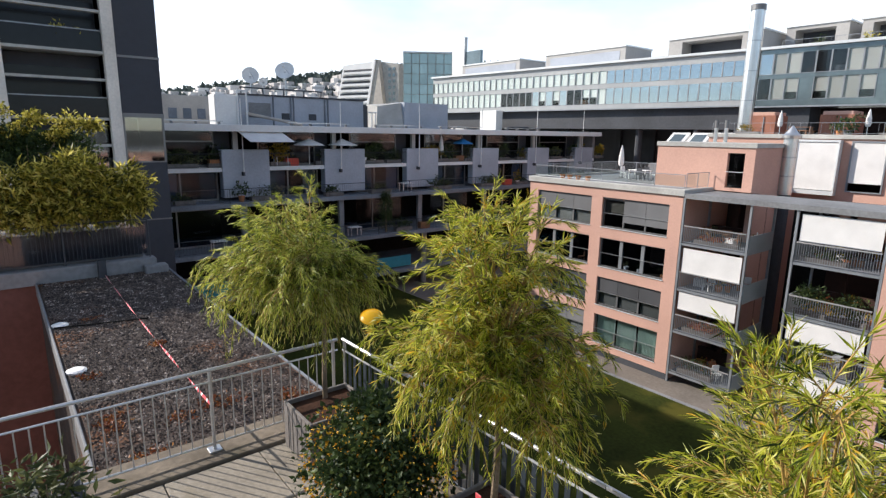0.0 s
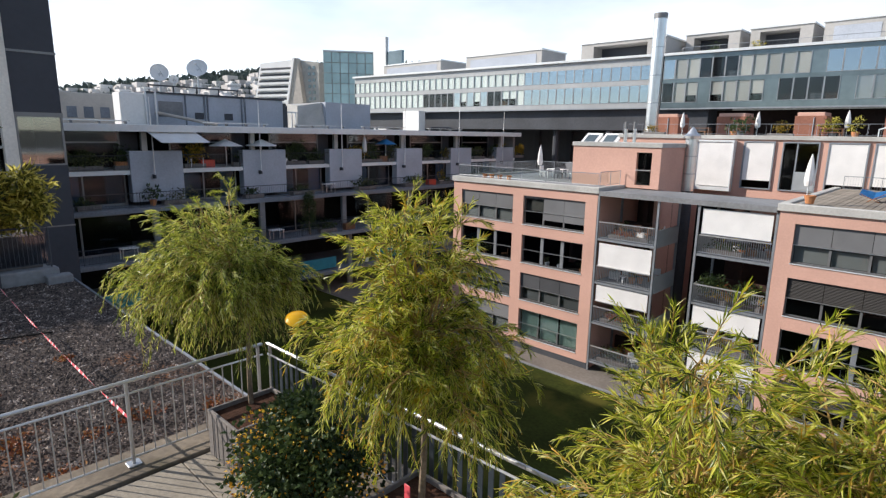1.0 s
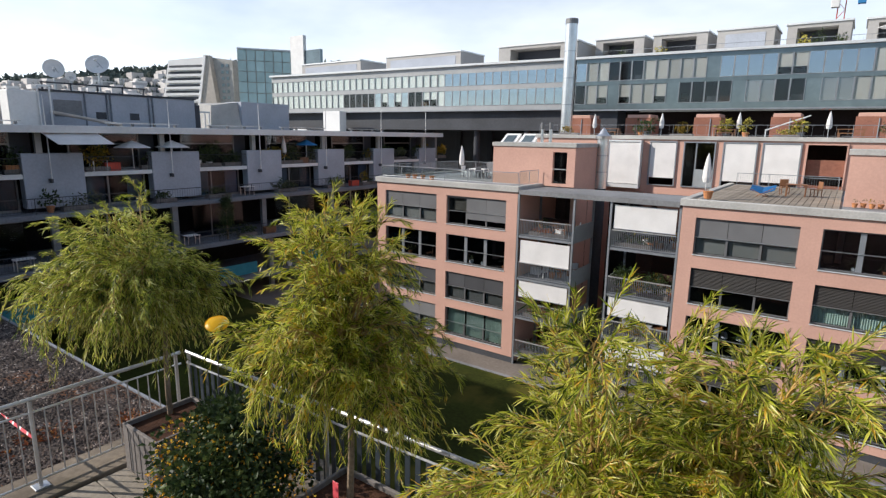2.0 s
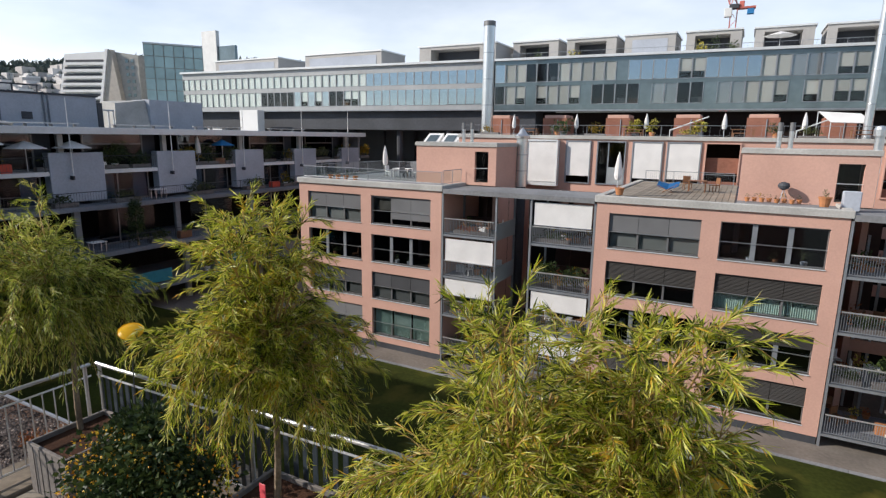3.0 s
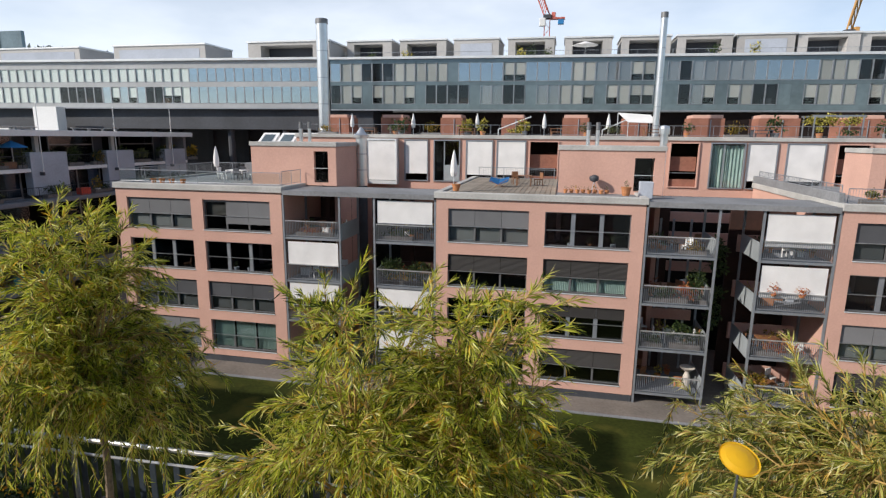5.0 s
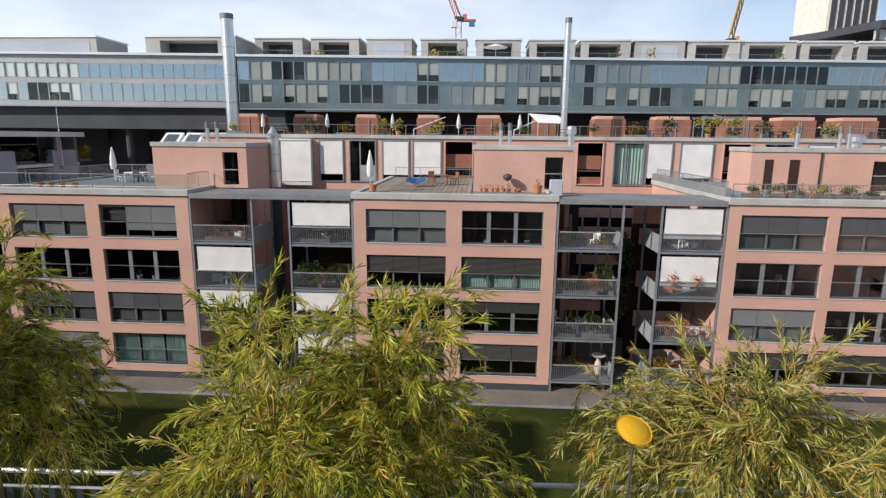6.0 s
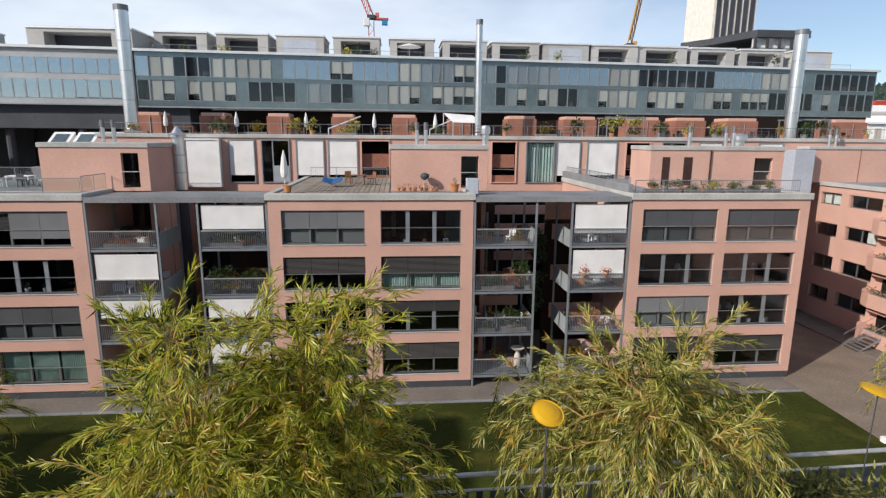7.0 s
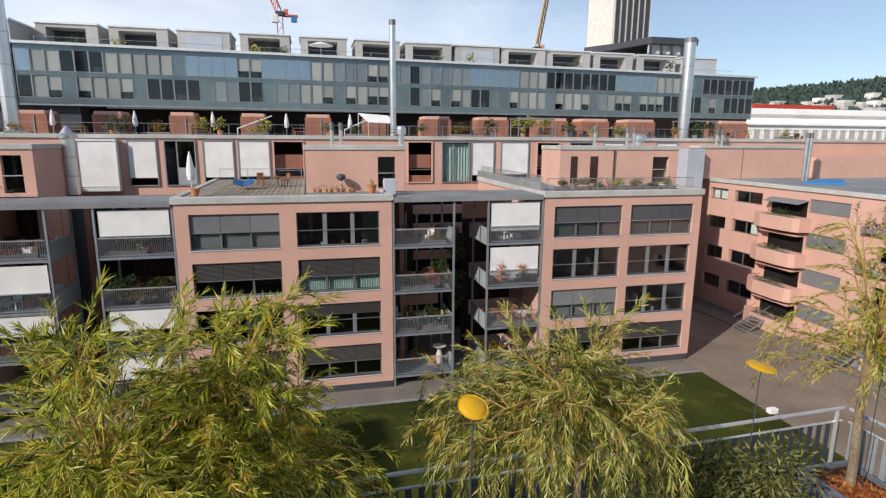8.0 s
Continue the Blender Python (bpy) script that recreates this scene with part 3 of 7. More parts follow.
def balcony_tower(x0, x1, blinds, inner_left, label):
    t = thing("balcony_tower", ((x0 + x1) / 2, 35, 0), label, "balconies", "balcony towers")
    for x in (x0, x1 - 0.12):
        for y in (FACE_Y + 0.0, 36.3):
            part("post", Geo().box(x, x + 0.12, y, y + 0.12, 0, ROOF_Z - 0.42), STEEL, t)
    for z, low in zip(FLOORS, blinds):
        balcony(t, x0 + 0.125, x1 - 0.125, z, low is not None, low or 0)
    rx1 = x1 - 1.6 if inner_left else x1
    if x0 > 4 and inner_left:
        for za, zb, xb, ya in ((9.9, 10.6, 12.8, 42.4), (8.3, 9.15, 12.8, 42.4), (6.25, 6.95, 11.0, 42.4), (5.55, 6.2, 9.0, 38.6), (3.7, 4.4, 9.0, 38.6), (1.5, 2.2, 9.0, 38.6)):
            part("rear_parapet", Geo().box(7.25 if ya > 40 else x0 + 0.3, xb, ya, ya + 0.2, za, zb), SALMON, t, "salmon rendered parapet of the rear stairs")
        for x in (x0 + 1.7, x0 + 2.5, x0 + 3.6):
            part("rear_pier", Geo().box(x, x + 0.12, 38.62, 38.78, 0.2, 10.57), STEEL, t)
    else:
        for z in FLOORS:
            # left towers' parapets are brown instead of salmon: shade put into the colour
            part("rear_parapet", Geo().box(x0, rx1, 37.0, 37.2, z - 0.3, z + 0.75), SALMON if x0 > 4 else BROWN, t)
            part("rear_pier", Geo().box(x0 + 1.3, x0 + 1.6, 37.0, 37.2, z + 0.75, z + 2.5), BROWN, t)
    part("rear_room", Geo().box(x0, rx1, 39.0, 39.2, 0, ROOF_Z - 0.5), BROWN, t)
    side = x1 if inner_left else x0
    for z in FLOORS:
        part("side_screen", Geo().box(side - 0.02, side + 0.02, FACE_Y + 0.13, 36.28, z - 0.12, z + 0.98), FROST, t, "hazy glass wind screen")
    return t


balcony_tower(-17.72, -13.70, [None, 7.35, 4.95, None], True, "grey steel balconies with white blinds between salmon blocks")
balcony_tower(-11.48, -7.42, [10.35, None, 4.9, 1.95], False, "grey steel balconies with white blinds and potted plants")
balcony_tower(4.86, 8.80, [None, None, None, None], True, "grey steel balconies crowded with plants and tables")
balcony_tower(10.93, 14.73, [9.95, 7.05, None, None], False, "grey steel balconies with two long white blinds")
# black walls added at the back of the light shafts in place of shade
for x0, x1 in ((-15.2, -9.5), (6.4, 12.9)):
    solid("shaft_wall", Geo().box(x0, x1, 43.5, 43.8, 0, 11.6), BLACK, ((x0 + x1) / 2, 43.6, 0), "black wall added to give the light shaft its shade", "wall", kind="structure")
for x0, x1 in ((-17.62, -7.53), (4.95, 14.63)):
    link = thing("link_roof", ((x0 + x1) / 2, 35, ROOF_Z - 0.42), "flat grey concrete roof slab over the balconies", "roof", "link roofs")
    part("slab", Geo().box(x0, x1, FACE_Y - 0.05, 36.9, ROOF_Z - 0.40, ROOF_Z - 0.12), CONCRETE, link)
    part("edge", Geo().box(x0, x1, FACE_Y - 0.10, FACE_Y - 0.053, ROOF_Z - 0.41, ROOF_Z - 0.10), CONCRETE, link)


# ---------------------------------------------------------------- roof pavilions, flues and the terraces on the blocks
def pavilion(x0, x1, y0, door, depth):
    p = thing("roof_pavilion", ((x0 + x1) / 2, y0 + 3, ROOF_Z - 0.05), "salmon rendered stair house on the flat roof", "roof house", "roof pavilions")
    da, db, dz0, dz1 = door
    for a, b, c, d, e, f in ((x0, da, y0, y0 + 0.3, ROOF_Z - 0.05, 15.0), (db, x1, y0, y0 + 0.3, ROOF_Z - 0.05, 15.0), (da, db, y0, y0 + 0.3, dz1, 15.0), (da, db, y0, y0 + 0.3, ROOF_Z - 0.05, dz0),
                             (x0, x0 + 0.3, y0 + 0.3, y0 + depth, 0, 15.0), (x1 - 0.3, x1, y0 + 0.3, y0 + depth, 0, 15.0),
                             (x0 + 0.3, x1 - 0.3, y0 + depth - 0.3, y0 + depth, 12.3, 15.0)):
        part("wall", Geo().box(a, b, c, d, e, f), SALMON, p)
    part("roof_edge", Geo().bevel_box(x0 - 0.08, x1 + 0.08, y0 - 0.08, y0 + depth, 15.0, 15.28, 0.02), PALE_CONC, p)
    part("inner_wall", Geo().box(x0 + 0.4, x1 - 0.4, y0 + 2.5, y0 + 2.6, ROOF_Z, 14.9), BLACK, p)
    part("door_rail", Geo().tube((da, y0 - 0.04, dz0 + 1.0), (db, y0 - 0.04, dz0 + 1.0), 0.02, n=6), ALU, p)
    part("glass_door", Geo().box(da + 0.03, db - 0.03, y0 + 0.15, y0 + 0.17, dz0, dz1), PANE, p, shadow=False)
    return p


pavilion(-21.75, -15.30, 36.4, (-16.95, -15.9, 12.5, 14.66), 4.3)
pavilion(-0.18, 6.16, 36.4, (4.42, 5.58, 12.5, 14.55), 3.0)
b3_house = pavilion(18.2, 28.2, 38.4, (26.0, 27.4, 12.5, 14.45), 3.4)
part("downpipe", Geo().tube((22.6, 38.3, 12.3), (22.6, 38.3, 15.0), 0.05, n=8), BROWN, b3_house)
# door recesses as flat panels; their shaded depth is put into the colour
for xa, xb in ((19.08, 19.61), (20.67, 21.29)):
    part("side_door", Geo().box(xa, xb, 38.36, 38.398, 12.5, 14.5), BROWN, b3_house, "flat dark red-brown panel standing for a shaded door recess")
solid("white_roof_cabin", Geo().bevel_box(34.4, 36.28, 45.6, 47.95, -0.2, 14.95, 0.03), PANEL, (35.3, 46, -0.2), "pale panelled cabin between the roof houses", "roof house")


def flue(name, x, y, z0, z1, r, cap, label, cls="chimney", joints=0):
    f = thing(name, (x, y, z0), label, cls)
    part("pipe", Geo().lathe(x, y, z0, [(r, 0), (r, z1 - z0)], 20), CHROME, f)
    for i in range(joints):
        zz = z0 + (z1 - z0) * (i + 1) / (joints + 1)
        part("band", Geo().lathe(x, y, zz - 0.05, [(r * 1.015, 0), (r * 1.03, 0.02), (r * 1.03, 0.08), (r * 1.015, 0.10)], 20), METAL, f)
    if cap == "cone":
        part("cap", Geo().lathe(x, y, z1, [(r * 1.35, 0), (r * 1.4, 0.18), (r * 0.9, 0.32), (r * 0.25, 0.72), (0.02, 0.80)], 18), CHROME, f)
    elif cap == "drum":
        part("cap", Geo().lathe(x, y, z1, [(r * 1.5, 0), (r * 1.5, 0.35), (r * 1.2, 0.5), (0.05, 0.55)], 18), CHROME, f)
    else:
        part("cap", Geo().lathe(x, y, z1, [(r * 1.06, 0), (r * 1.06, 0.5), (r * 0.8, 0.5), (r * 0.8, 0.2)], 20), FRAME, f)
    return f


flue("flue", -15.02, 40.7, 12.0, 15.62, 0.42, "cone", "stainless steel flue with a pointed cowl on the roof", joints=2)
# same flue below the roof; the shaft's shade is put into its colour
solid("soil_pipe", Geo().tube((-15.02, 40.7, 0.0), (-15.02, 40.7, 11.99), 0.40, n=16), GIRDER, (-15.02, 40.7, 0.0), "lower length of the flue, coloured dark for the shaft's shade", "pipe")
flue("flue", 6.07, 37.0, 12.0, 16.0, 0.22, "drum", "stainless steel flue with a drum cowl", joints=2)
flue("flue", 27.2, 42.5, 12.0, 15.7, 0.42, "drum", "stainless steel flue with a drum cowl", joints=2)
for x, y in ((-19.6, 40), (-18.9, 40), (1.6, 38.6), (2.2, 38.6), (21.8, 40), (24.6, 40), (25.2, 40), (38.5, 47), (39.1, 47)):
    flue("vent_pipe", x, y, 15.25 if x < 30 else 15.0, 16.25, 0.13, "plain", "short metal vent pipe on the roof", "vent pipe")
flue("tall_chimney", -25.6, 58, 0, 27.3, 0.62, "plain", "tall stainless steel chimney shaft", joints=9)
flue("tall_chimney", 8.6, 58, 0, 26.8, 0.32, "plain", "tall slender stainless steel chimney shaft", joints=9)
flue("tall_chimney", 42.7, 58, 0, 26.6, 0.63, "plain", "tall stainless steel chimney shaft", joints=9)


# ---------------------------------------------------------------- rear salmon wing
REAR_Y, REAR_Z = 48.0, 15.88
rear = thing("rear_wing", (5, 55, 0), "long salmon rendered rear wing with tall windows", "apartment building")
OPEN = [(-17.05, -14.25, "blind_box"), (-13.7, -11.55, "blind"), (-11.05, -8.70, "door"), (-8.2, -5.85, "blind"), (-5.55, -3.05, "white"),
        (-2.8, -0.35, "brown"), (8.35, 10.6, "brown"), (11.4, 13.95, "curtain"), (14.1, 16.25, "blind"), (16.85, 19.55, "white"), (20.3, 22.6, "brown"),
        (23.6, 25.9, "door"), (27.0, 29.2, "blind"), (32.6, 34.9, "white")]
edge = -24.0
for a, b, _ in OPEN:
    part("pier", Geo().box(edge, a, REAR_Y, REAR_Y + 0.4, 0, REAR_Z - 0.25), SALMON, rear)
    part("spandrel", Geo().box(a, b, REAR_Y + 0.002, REAR_Y + 0.398, 0, 11.9), SALMON, rear)
    part("lintel", Geo().box(a, b, REAR_Y + 0.002, REAR_Y + 0.398, 15.5, REAR_Z - 0.25), SALMON, rear)
    edge = b
part("pier", Geo().box(edge, 64, REAR_Y, REAR_Y + 0.4, 0, REAR_Z - 0.25), SALMON, rear)
part("coping", Geo().bevel_box(-24.1, 64, REAR_Y - 0.15, REAR_Y + 0.5, REAR_Z - 0.25, REAR_Z + 0.05, 0.02), PALE_CONC, rear)
part("roof", Geo().box(-28.6, -24.103, 57, 78, REAR_Z - 0.25, REAR_Z - 0.02), ROOFGREY, rear)
part("end_wall", Geo().box(-28.6, -28.2, 57, 78, 0, REAR_Z - 0.25), SALMON, rear)
part("end_wall", Geo().box(-28.2, -24.1, 57, 57.4, 0, REAR_Z - 0.25), SALMON, rear)
part("roof", Geo().box(-24.1, 64, REAR_Y + 0.5, 78, REAR_Z - 0.25, REAR_Z - 0.02), ROOFGREY, rear)
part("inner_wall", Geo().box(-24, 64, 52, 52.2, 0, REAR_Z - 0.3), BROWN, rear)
part("end_wall", Geo().box(-24, -23.6, REAR_Y + 0.4, 78, 0, REAR_Z - 0.25), SALMON, rear)
for a, b, kind in OPEN:
    fr = Geo()
    for x in (a, b - 0.09):
        fr.box(x, x + 0.09, REAR_Y - 0.12, REAR_Y + 0.15, 11.9, 15.5)
    fr.box(a + 0.09, b - 0.09, REAR_Y - 0.12, REAR_Y + 0.15, 15.4, 15.5).box(a + 0.09, b - 0.09, REAR_Y - 0.12, REAR_Y + 0.15, 11.9, 11.98)
    w = part("window", fr, STEEL if kind != "brown" else SALMON, rear)
    if kind in ("blind", "white", "blind_box"):
        lo = {"blind": 12.55, "white": 12.6, "blind_box": 11.95}[kind]
        dy = 0.6 if kind == "blind_box" else 0.05
        part("blind", Geo().box(a + 0.1, b - 0.1, REAR_Y - dy - 0.02, REAR_Y - dy + 0.01, lo, 15.38), WHITE_BLIND, w)
        if kind == "blind_box":
            part("box_side", Geo().box(a - 0.02, a + 0.08, REAR_Y - 0.7, REAR_Y - 0.125, 11.6, 15.55).box(b - 0.08, b + 0.02, REAR_Y - 0.7, REAR_Y - 0.125, 11.6, 15.55)
                 .box(a + 0.08, b - 0.08, REAR_Y - 0.7, REAR_Y - 0.125, 15.4, 15.55).box(a + 0.08, b - 0.08, REAR_Y - 0.7, REAR_Y - 0.125, 11.6, 11.9), ALU, w)
    else:
        if kind != "brown":
            part("pane", Geo().box(a + 0.1, b - 0.1, REAR_Y + 0.05, REAR_Y + 0.07, 11.98, 15.38), PANE, w, shadow=False)
            part("mullion", Geo().box(a + (b - a) * 0.4 - 0.05, a + (b - a) * 0.4 + 0.05, REAR_Y, REAR_Y + 0.04, 11.98, 15.38), STEEL, w)
        if kind == "door":
            part("balustrade", Geo().box(a + (b - a) * 0.42, b - 0.1, REAR_Y - 0.10, REAR_Y - 0.07, 12.0, 13.35), FROST, w, "hazy glass balustrade")
        if kind == "brown":
            part("parapet", Geo().box(a + 0.1, b - 0.1, REAR_Y + 0.1, REAR_Y + 0.3, 11.98, 12.55), SALMON_BRICK, w)
            part("rear_panel", Geo().box(a + 0.1, b - 0.1, REAR_Y + 0.42, REAR_Y + 0.52, 13.2, 14.35), SALMON_BRICK, w)
            part("transom", Geo().box(a + 0.1, b - 0.1, REAR_Y + 0.05, REAR_Y + 0.09, 13.05, 13.10), STEEL, w)
        if kind == "curtain":
            c = pleated(a + 0.1, b - 0.1, 12, 15.3, REAR_Y + 0.2, 9, 0.1, True)
            part("curtain", c, CURTAIN, w)


def railing_run(name, p, q, z, h, spacing, post_every, label, material=None, group="", glassy=False, thick=1.0):
    """A straight railing: rails, posts and bars, or glass."""
    p, q = Vector((*p, z)), Vector((*q, z))
    r = thing(name, tuple((p + q) / 2), label, "railing", group)
    d = (q - p).normalized()
    ln = (q - p).length
    m = material or STEEL
    part("top_rail", Geo().tube(p + Vector((0, 0, h)), q + Vector((0, 0, h)), 0.025 * thick, n=6), m, r)
    part("bottom_rail", Geo().tube(p + Vector((0, 0, 0.1)), q + Vector((0, 0, 0.1)), 0.015 * thick, n=5), m, r)
    k = max(1, round(ln / post_every))
    for i in range(k + 1):
        c = p + d * (ln * i / k)
        part("post", Geo().tube(c, c + Vector((0, 0, h)), 0.022 * thick, n=6), m, r)
    if glassy:
        n = Vector((-d.y, d.x, 0)) * 0.006
        u = Vector((0, 0, 1))
        part("glass", Geo().add([p + n + u * 0.12, q + n + u * 0.12, q + n + u * (h - 0.05), p + n + u * (h - 0.05), p - n + u * 0.12, q - n + u * 0.12, q - n + u * (h - 0.05), p - n + u * (h - 0.05)],
                                [(0, 1, 2, 3), (7, 6, 5, 4), (0, 4, 5, 1), (2, 6, 7, 3)]), RAILGLASS, r, shadow=False)
    else:
        bars = Geo()
        for i in range(int(ln / spacing)):
            c = p + d * (spacing * (i + 0.5))
            bars.tube(c + Vector((0, 0, 0.1)), c + Vector((0, 0, h)), 0.008, n=4, caps=False)
        part("bar_infill", bars, m, r, kind="stuff")
    return r


railing_run("roof_railing", (-30.2, 33.45), (-18.0, 33.45), ROOF_Z + 0.1, 0.85, 0.12, 2.0, "low grey bar railing along the roof edge", group="roof railings", glassy=True)
railing_run("roof_railing", (-30.2, 33.45), (-30.2, 44.0), ROOF_Z + 0.1, 0.9, 0.12, 2.0, "grey bar railing along the roof edge", group="roof railings")
railing_run("roof_railing", (-17.9, 33.45), (-17.9, 36.2), ROOF_Z + 0.1, 0.95, 0.12, 1.3, "frosted glass railing on the roof", group="roof railings", glassy=True)
railing_run("roof_railing", (-30.2, 44.0), (-24.0, 44.0), ROOF_Z + 0.1, 0.9, 0.12, 2.0, "grey bar railing along the roof edge", group="roof railings")
solid("roof_parapet", Geo().bevel_box(14.66, 14.98, 33.6, 47.8, ROOF_Z + 0.102, ROOF_Z + 0.62, 0.03), CONCRETE, (14.82, 40, ROOF_Z + 0.1), "pale grey concrete parapet along the roof edge", "parapet")
railing_run("roof_railing", (14.82, 33.7), (14.82, 47.0), ROOF_Z + 0.61, 0.42, 0.12, 2.0, "thin grey bar railing on the parapet", group="roof railings")
railing_run("roof_railing", (15.2, 33.8), (26.2, 33.8), ROOF_Z + 0.1, 0.75, 0.14, 2.0, "thin grey bar railing along the roof edge", group="roof railings")
railing_run("roof_railing", (-24.0, 48.5), (62, 48.5), REAR_Z + 0.05, 0.85, 0.7, 3.0, "long thin pale railing along the rear roof terrace", group="roof railings", material=STEEL, thick=0.75)
railing_run("roof_railing", (-6.9, 47.2), (-0.6, 47.2), ROOF_Z - 0.05, 0.95, 0.15, 2.0, "grey bar railing in front of the tall windows", group="roof railings")

# planked deck on the middle block
deck = thing("roof_deck", (-4, 41, ROOF_Z - 0.05), "weathered wooden decking on the flat roof", "decking", kind="structure")
for i in range(21):
    x = -7.0 + i * 0.32
    part("plank", Geo().bevel_box(x, x + 0.30, 33.5, 47.8, ROOF_Z - 0.05, ROOF_Z + 0.02, 0.01), WOOD, deck)

# huts, parasols and plants on the rear terrace
for i, (a, b) in enumerate([(-27.2, -24.4), (-20.5, -17.75), (-13.55, -11.05), (-6.75, -4.2), (-0.25, 2.5), (6.0, 8.4), (12.5, 15.75), (18.85, 22.6), (26.4, 30.0), (31.8, 35.4), (37.8, 41.65), (50.95, 55.1)]):
    h = thing("terrace_hut", ((a + b) / 2, 63, REAR_Z - 0.02), "small salmon brick hut with a concrete cap on the roof terrace", "hut", "terrace huts")
    part("wall", Geo().box(a, b, 62, 65, REAR_Z - 0.02, 17.85), SALMON_BRICK, h)
    part("cap", Geo().bevel_box(a + 0.15, b - 0.15, 62.1, 64.9, 17.85, 18.18, 0.05), SALMON, h, "pale salmon rendered cap")
    part("downpipe", Geo().tube(((a + b) / 2 + 0.3, 61.95, REAR_Z), ((a + b) / 2 + 0.3, 61.95, 17.7), 0.05, n=6), STEEL, h)


def closed_parasol(x, y, z, h, label="closed off-white parasol on a pole"):
    p = thing("parasol", (x, y, z), label, "parasol", "closed parasols")
    part("pole", Geo().tube((x, y, z), (x, y, z + h * 0.98), 0.025, n=6), ALU, p)
    part("base", Geo().lathe(x, y, z, [(0.25, 0), (0.25, 0.06), (0.05, 0.1)], 12), CONCRETE, p)
    part("canopy", Geo().lathe(x, y, z + h * 0.36, [(0.17, 0), (0.23, h * 0.1), (0.20, h * 0.3), (0.11, h * 0.5), (0.02, h * 0.63)], 9), WHITE_BLIND, p)
    return p


def roof_table(x, y, material):
    """A plain table with two benches on the rear terrace."""
    t = thing("terrace_table", (x, y, REAR_Z - 0.02), "plain table with two benches on the rear roof terrace", "table", "terrace tables")
    z = REAR_Z - 0.02
    part("tabletop", Geo().bevel_box(x - 0.9, x + 0.9, y - 0.4, y + 0.4, z + 0.70, z + 0.75, 0.01), material, t)
    for a in (-0.8, 0.8):
        part("trestle", Geo().box(x + a - 0.03, x + a + 0.03, y - 0.35, y + 0.35, z, z + 0.70), material, t)
    for b in (-0.8, 0.8):
        part("bench", Geo().bevel_box(x - 0.85, x + 0.85, y + b - 0.15, y + b + 0.15, z + 0.40, z + 0.45, 0.01).box(x - 0.75, x - 0.68, y + b - 0.13, y + b + 0.13, z, z + 0.4).box(x + 0.68, x + 0.75, y + b - 0.13, y + b + 0.13, z, z + 0.4), material, t)
    return t


def open_parasol(x, y, z, r, h, material, label):
    p = thing("parasol", (x, y, z), label, "parasol")
    part("pole", Geo().tube((x, y, z), (x, y, z + h), 0.03, n=6), ALU, p)
    part("canopy", Geo().lathe(x, y, z + h - 0.5, [(r, 0), (r, 0.03), (r * 0.5, 0.27), (0.03, 0.5)], 8), material, p)
    return p


for x in (-15.6, -8.8, -2.0, 4.2, -22.4):
    closed_parasol(x, 58.0, REAR_Z - 0.02, 2.3)
canopy = thing("sun_sail", (7.4, 59, REAR_Z - 0.02), "white sloping sun sail over the roof terrace", "awning")
part("cloth", Geo().add([(5.2, 59.8, 18.3), (8.3, 59.8, 18.1), (9.0, 58.6, 17.25), (6.1, 58.6, 17.35), (5.2, 59.84, 18.26), (8.3, 59.84, 18.06), (9.0, 58.64, 17.21), (6.1, 58.64, 17.31)],
                        [(3, 2, 1, 0), (4, 5, 6, 7), (0, 1, 5, 4), (1, 2, 6, 5), (2, 3, 7, 6), (3, 0, 4, 7)]), WHITE_BLIND, canopy)
for x, y, z in ((5.2, 59.82, 18.26), (8.3, 59.82, 18.06), (9.0, 58.62, 17.21), (6.1, 58.62, 17.31)):
    part("pole", Geo().tube((x, y, REAR_Z - 0.02), (x, y, z), 0.04, n=6), ALU, canopy)
for x, m, lab in ((-4.0, HEDGE, "yellow-green shrub on the roof terrace"), (19.0, BUSH, "green shrub on the roof terrace"), (28.0, BUSH, "green shrub on the roof terrace"),
                  (-9.7, HEDGE, "yellow-green shrub on the roof terrace"), (44.0, BUSH, "green shrub on the roof terrace"), (-16.8, BUSH, "small green shrub on the roof terrace"), (34.0, HEDGE, "yellow shrub on the roof terrace")):
    potted_plant(x, 57.5, REAR_Z, 0.35, 0.5, 0.85, m, CONCRETE, lab, 160, "terrace shrubs")


TERRACE_SET = random.Random(41)
for i in range(26):
    x = -23.0 + i * 3.15 + TERRACE_SET.uniform(-0.8, 0.8)
    y = TERRACE_SET.uniform(52.0, 57.0)
    if i % 3 == 0:
        planting("terrace_plants", x - 1.0, x + 1.0, y, y + 0.5, REAR_Z - 0.02, TERRACE_SET.uniform(0.5, 1.1), 200, TERRACE_SET.choice((BUSH, GREY_LEAF, HEDGE, MAPLE)), "bushy plants in a trough on the rear roof terrace", 0.2)
    elif i % 3 == 1:
        roof_table(x, y, TERRACE_SET.choice((WOODF, GIRDER, WOODF)))
    else:
        potted_plant(x, y, REAR_Z - 0.02, 0.25, 0.45, TERRACE_SET.uniform(0.4, 0.8), TERRACE_SET.choice((BUSH, MAPLE, HEDGE)), TERRA, "tub plant on the rear roof terrace", 110, "terrace tubs")
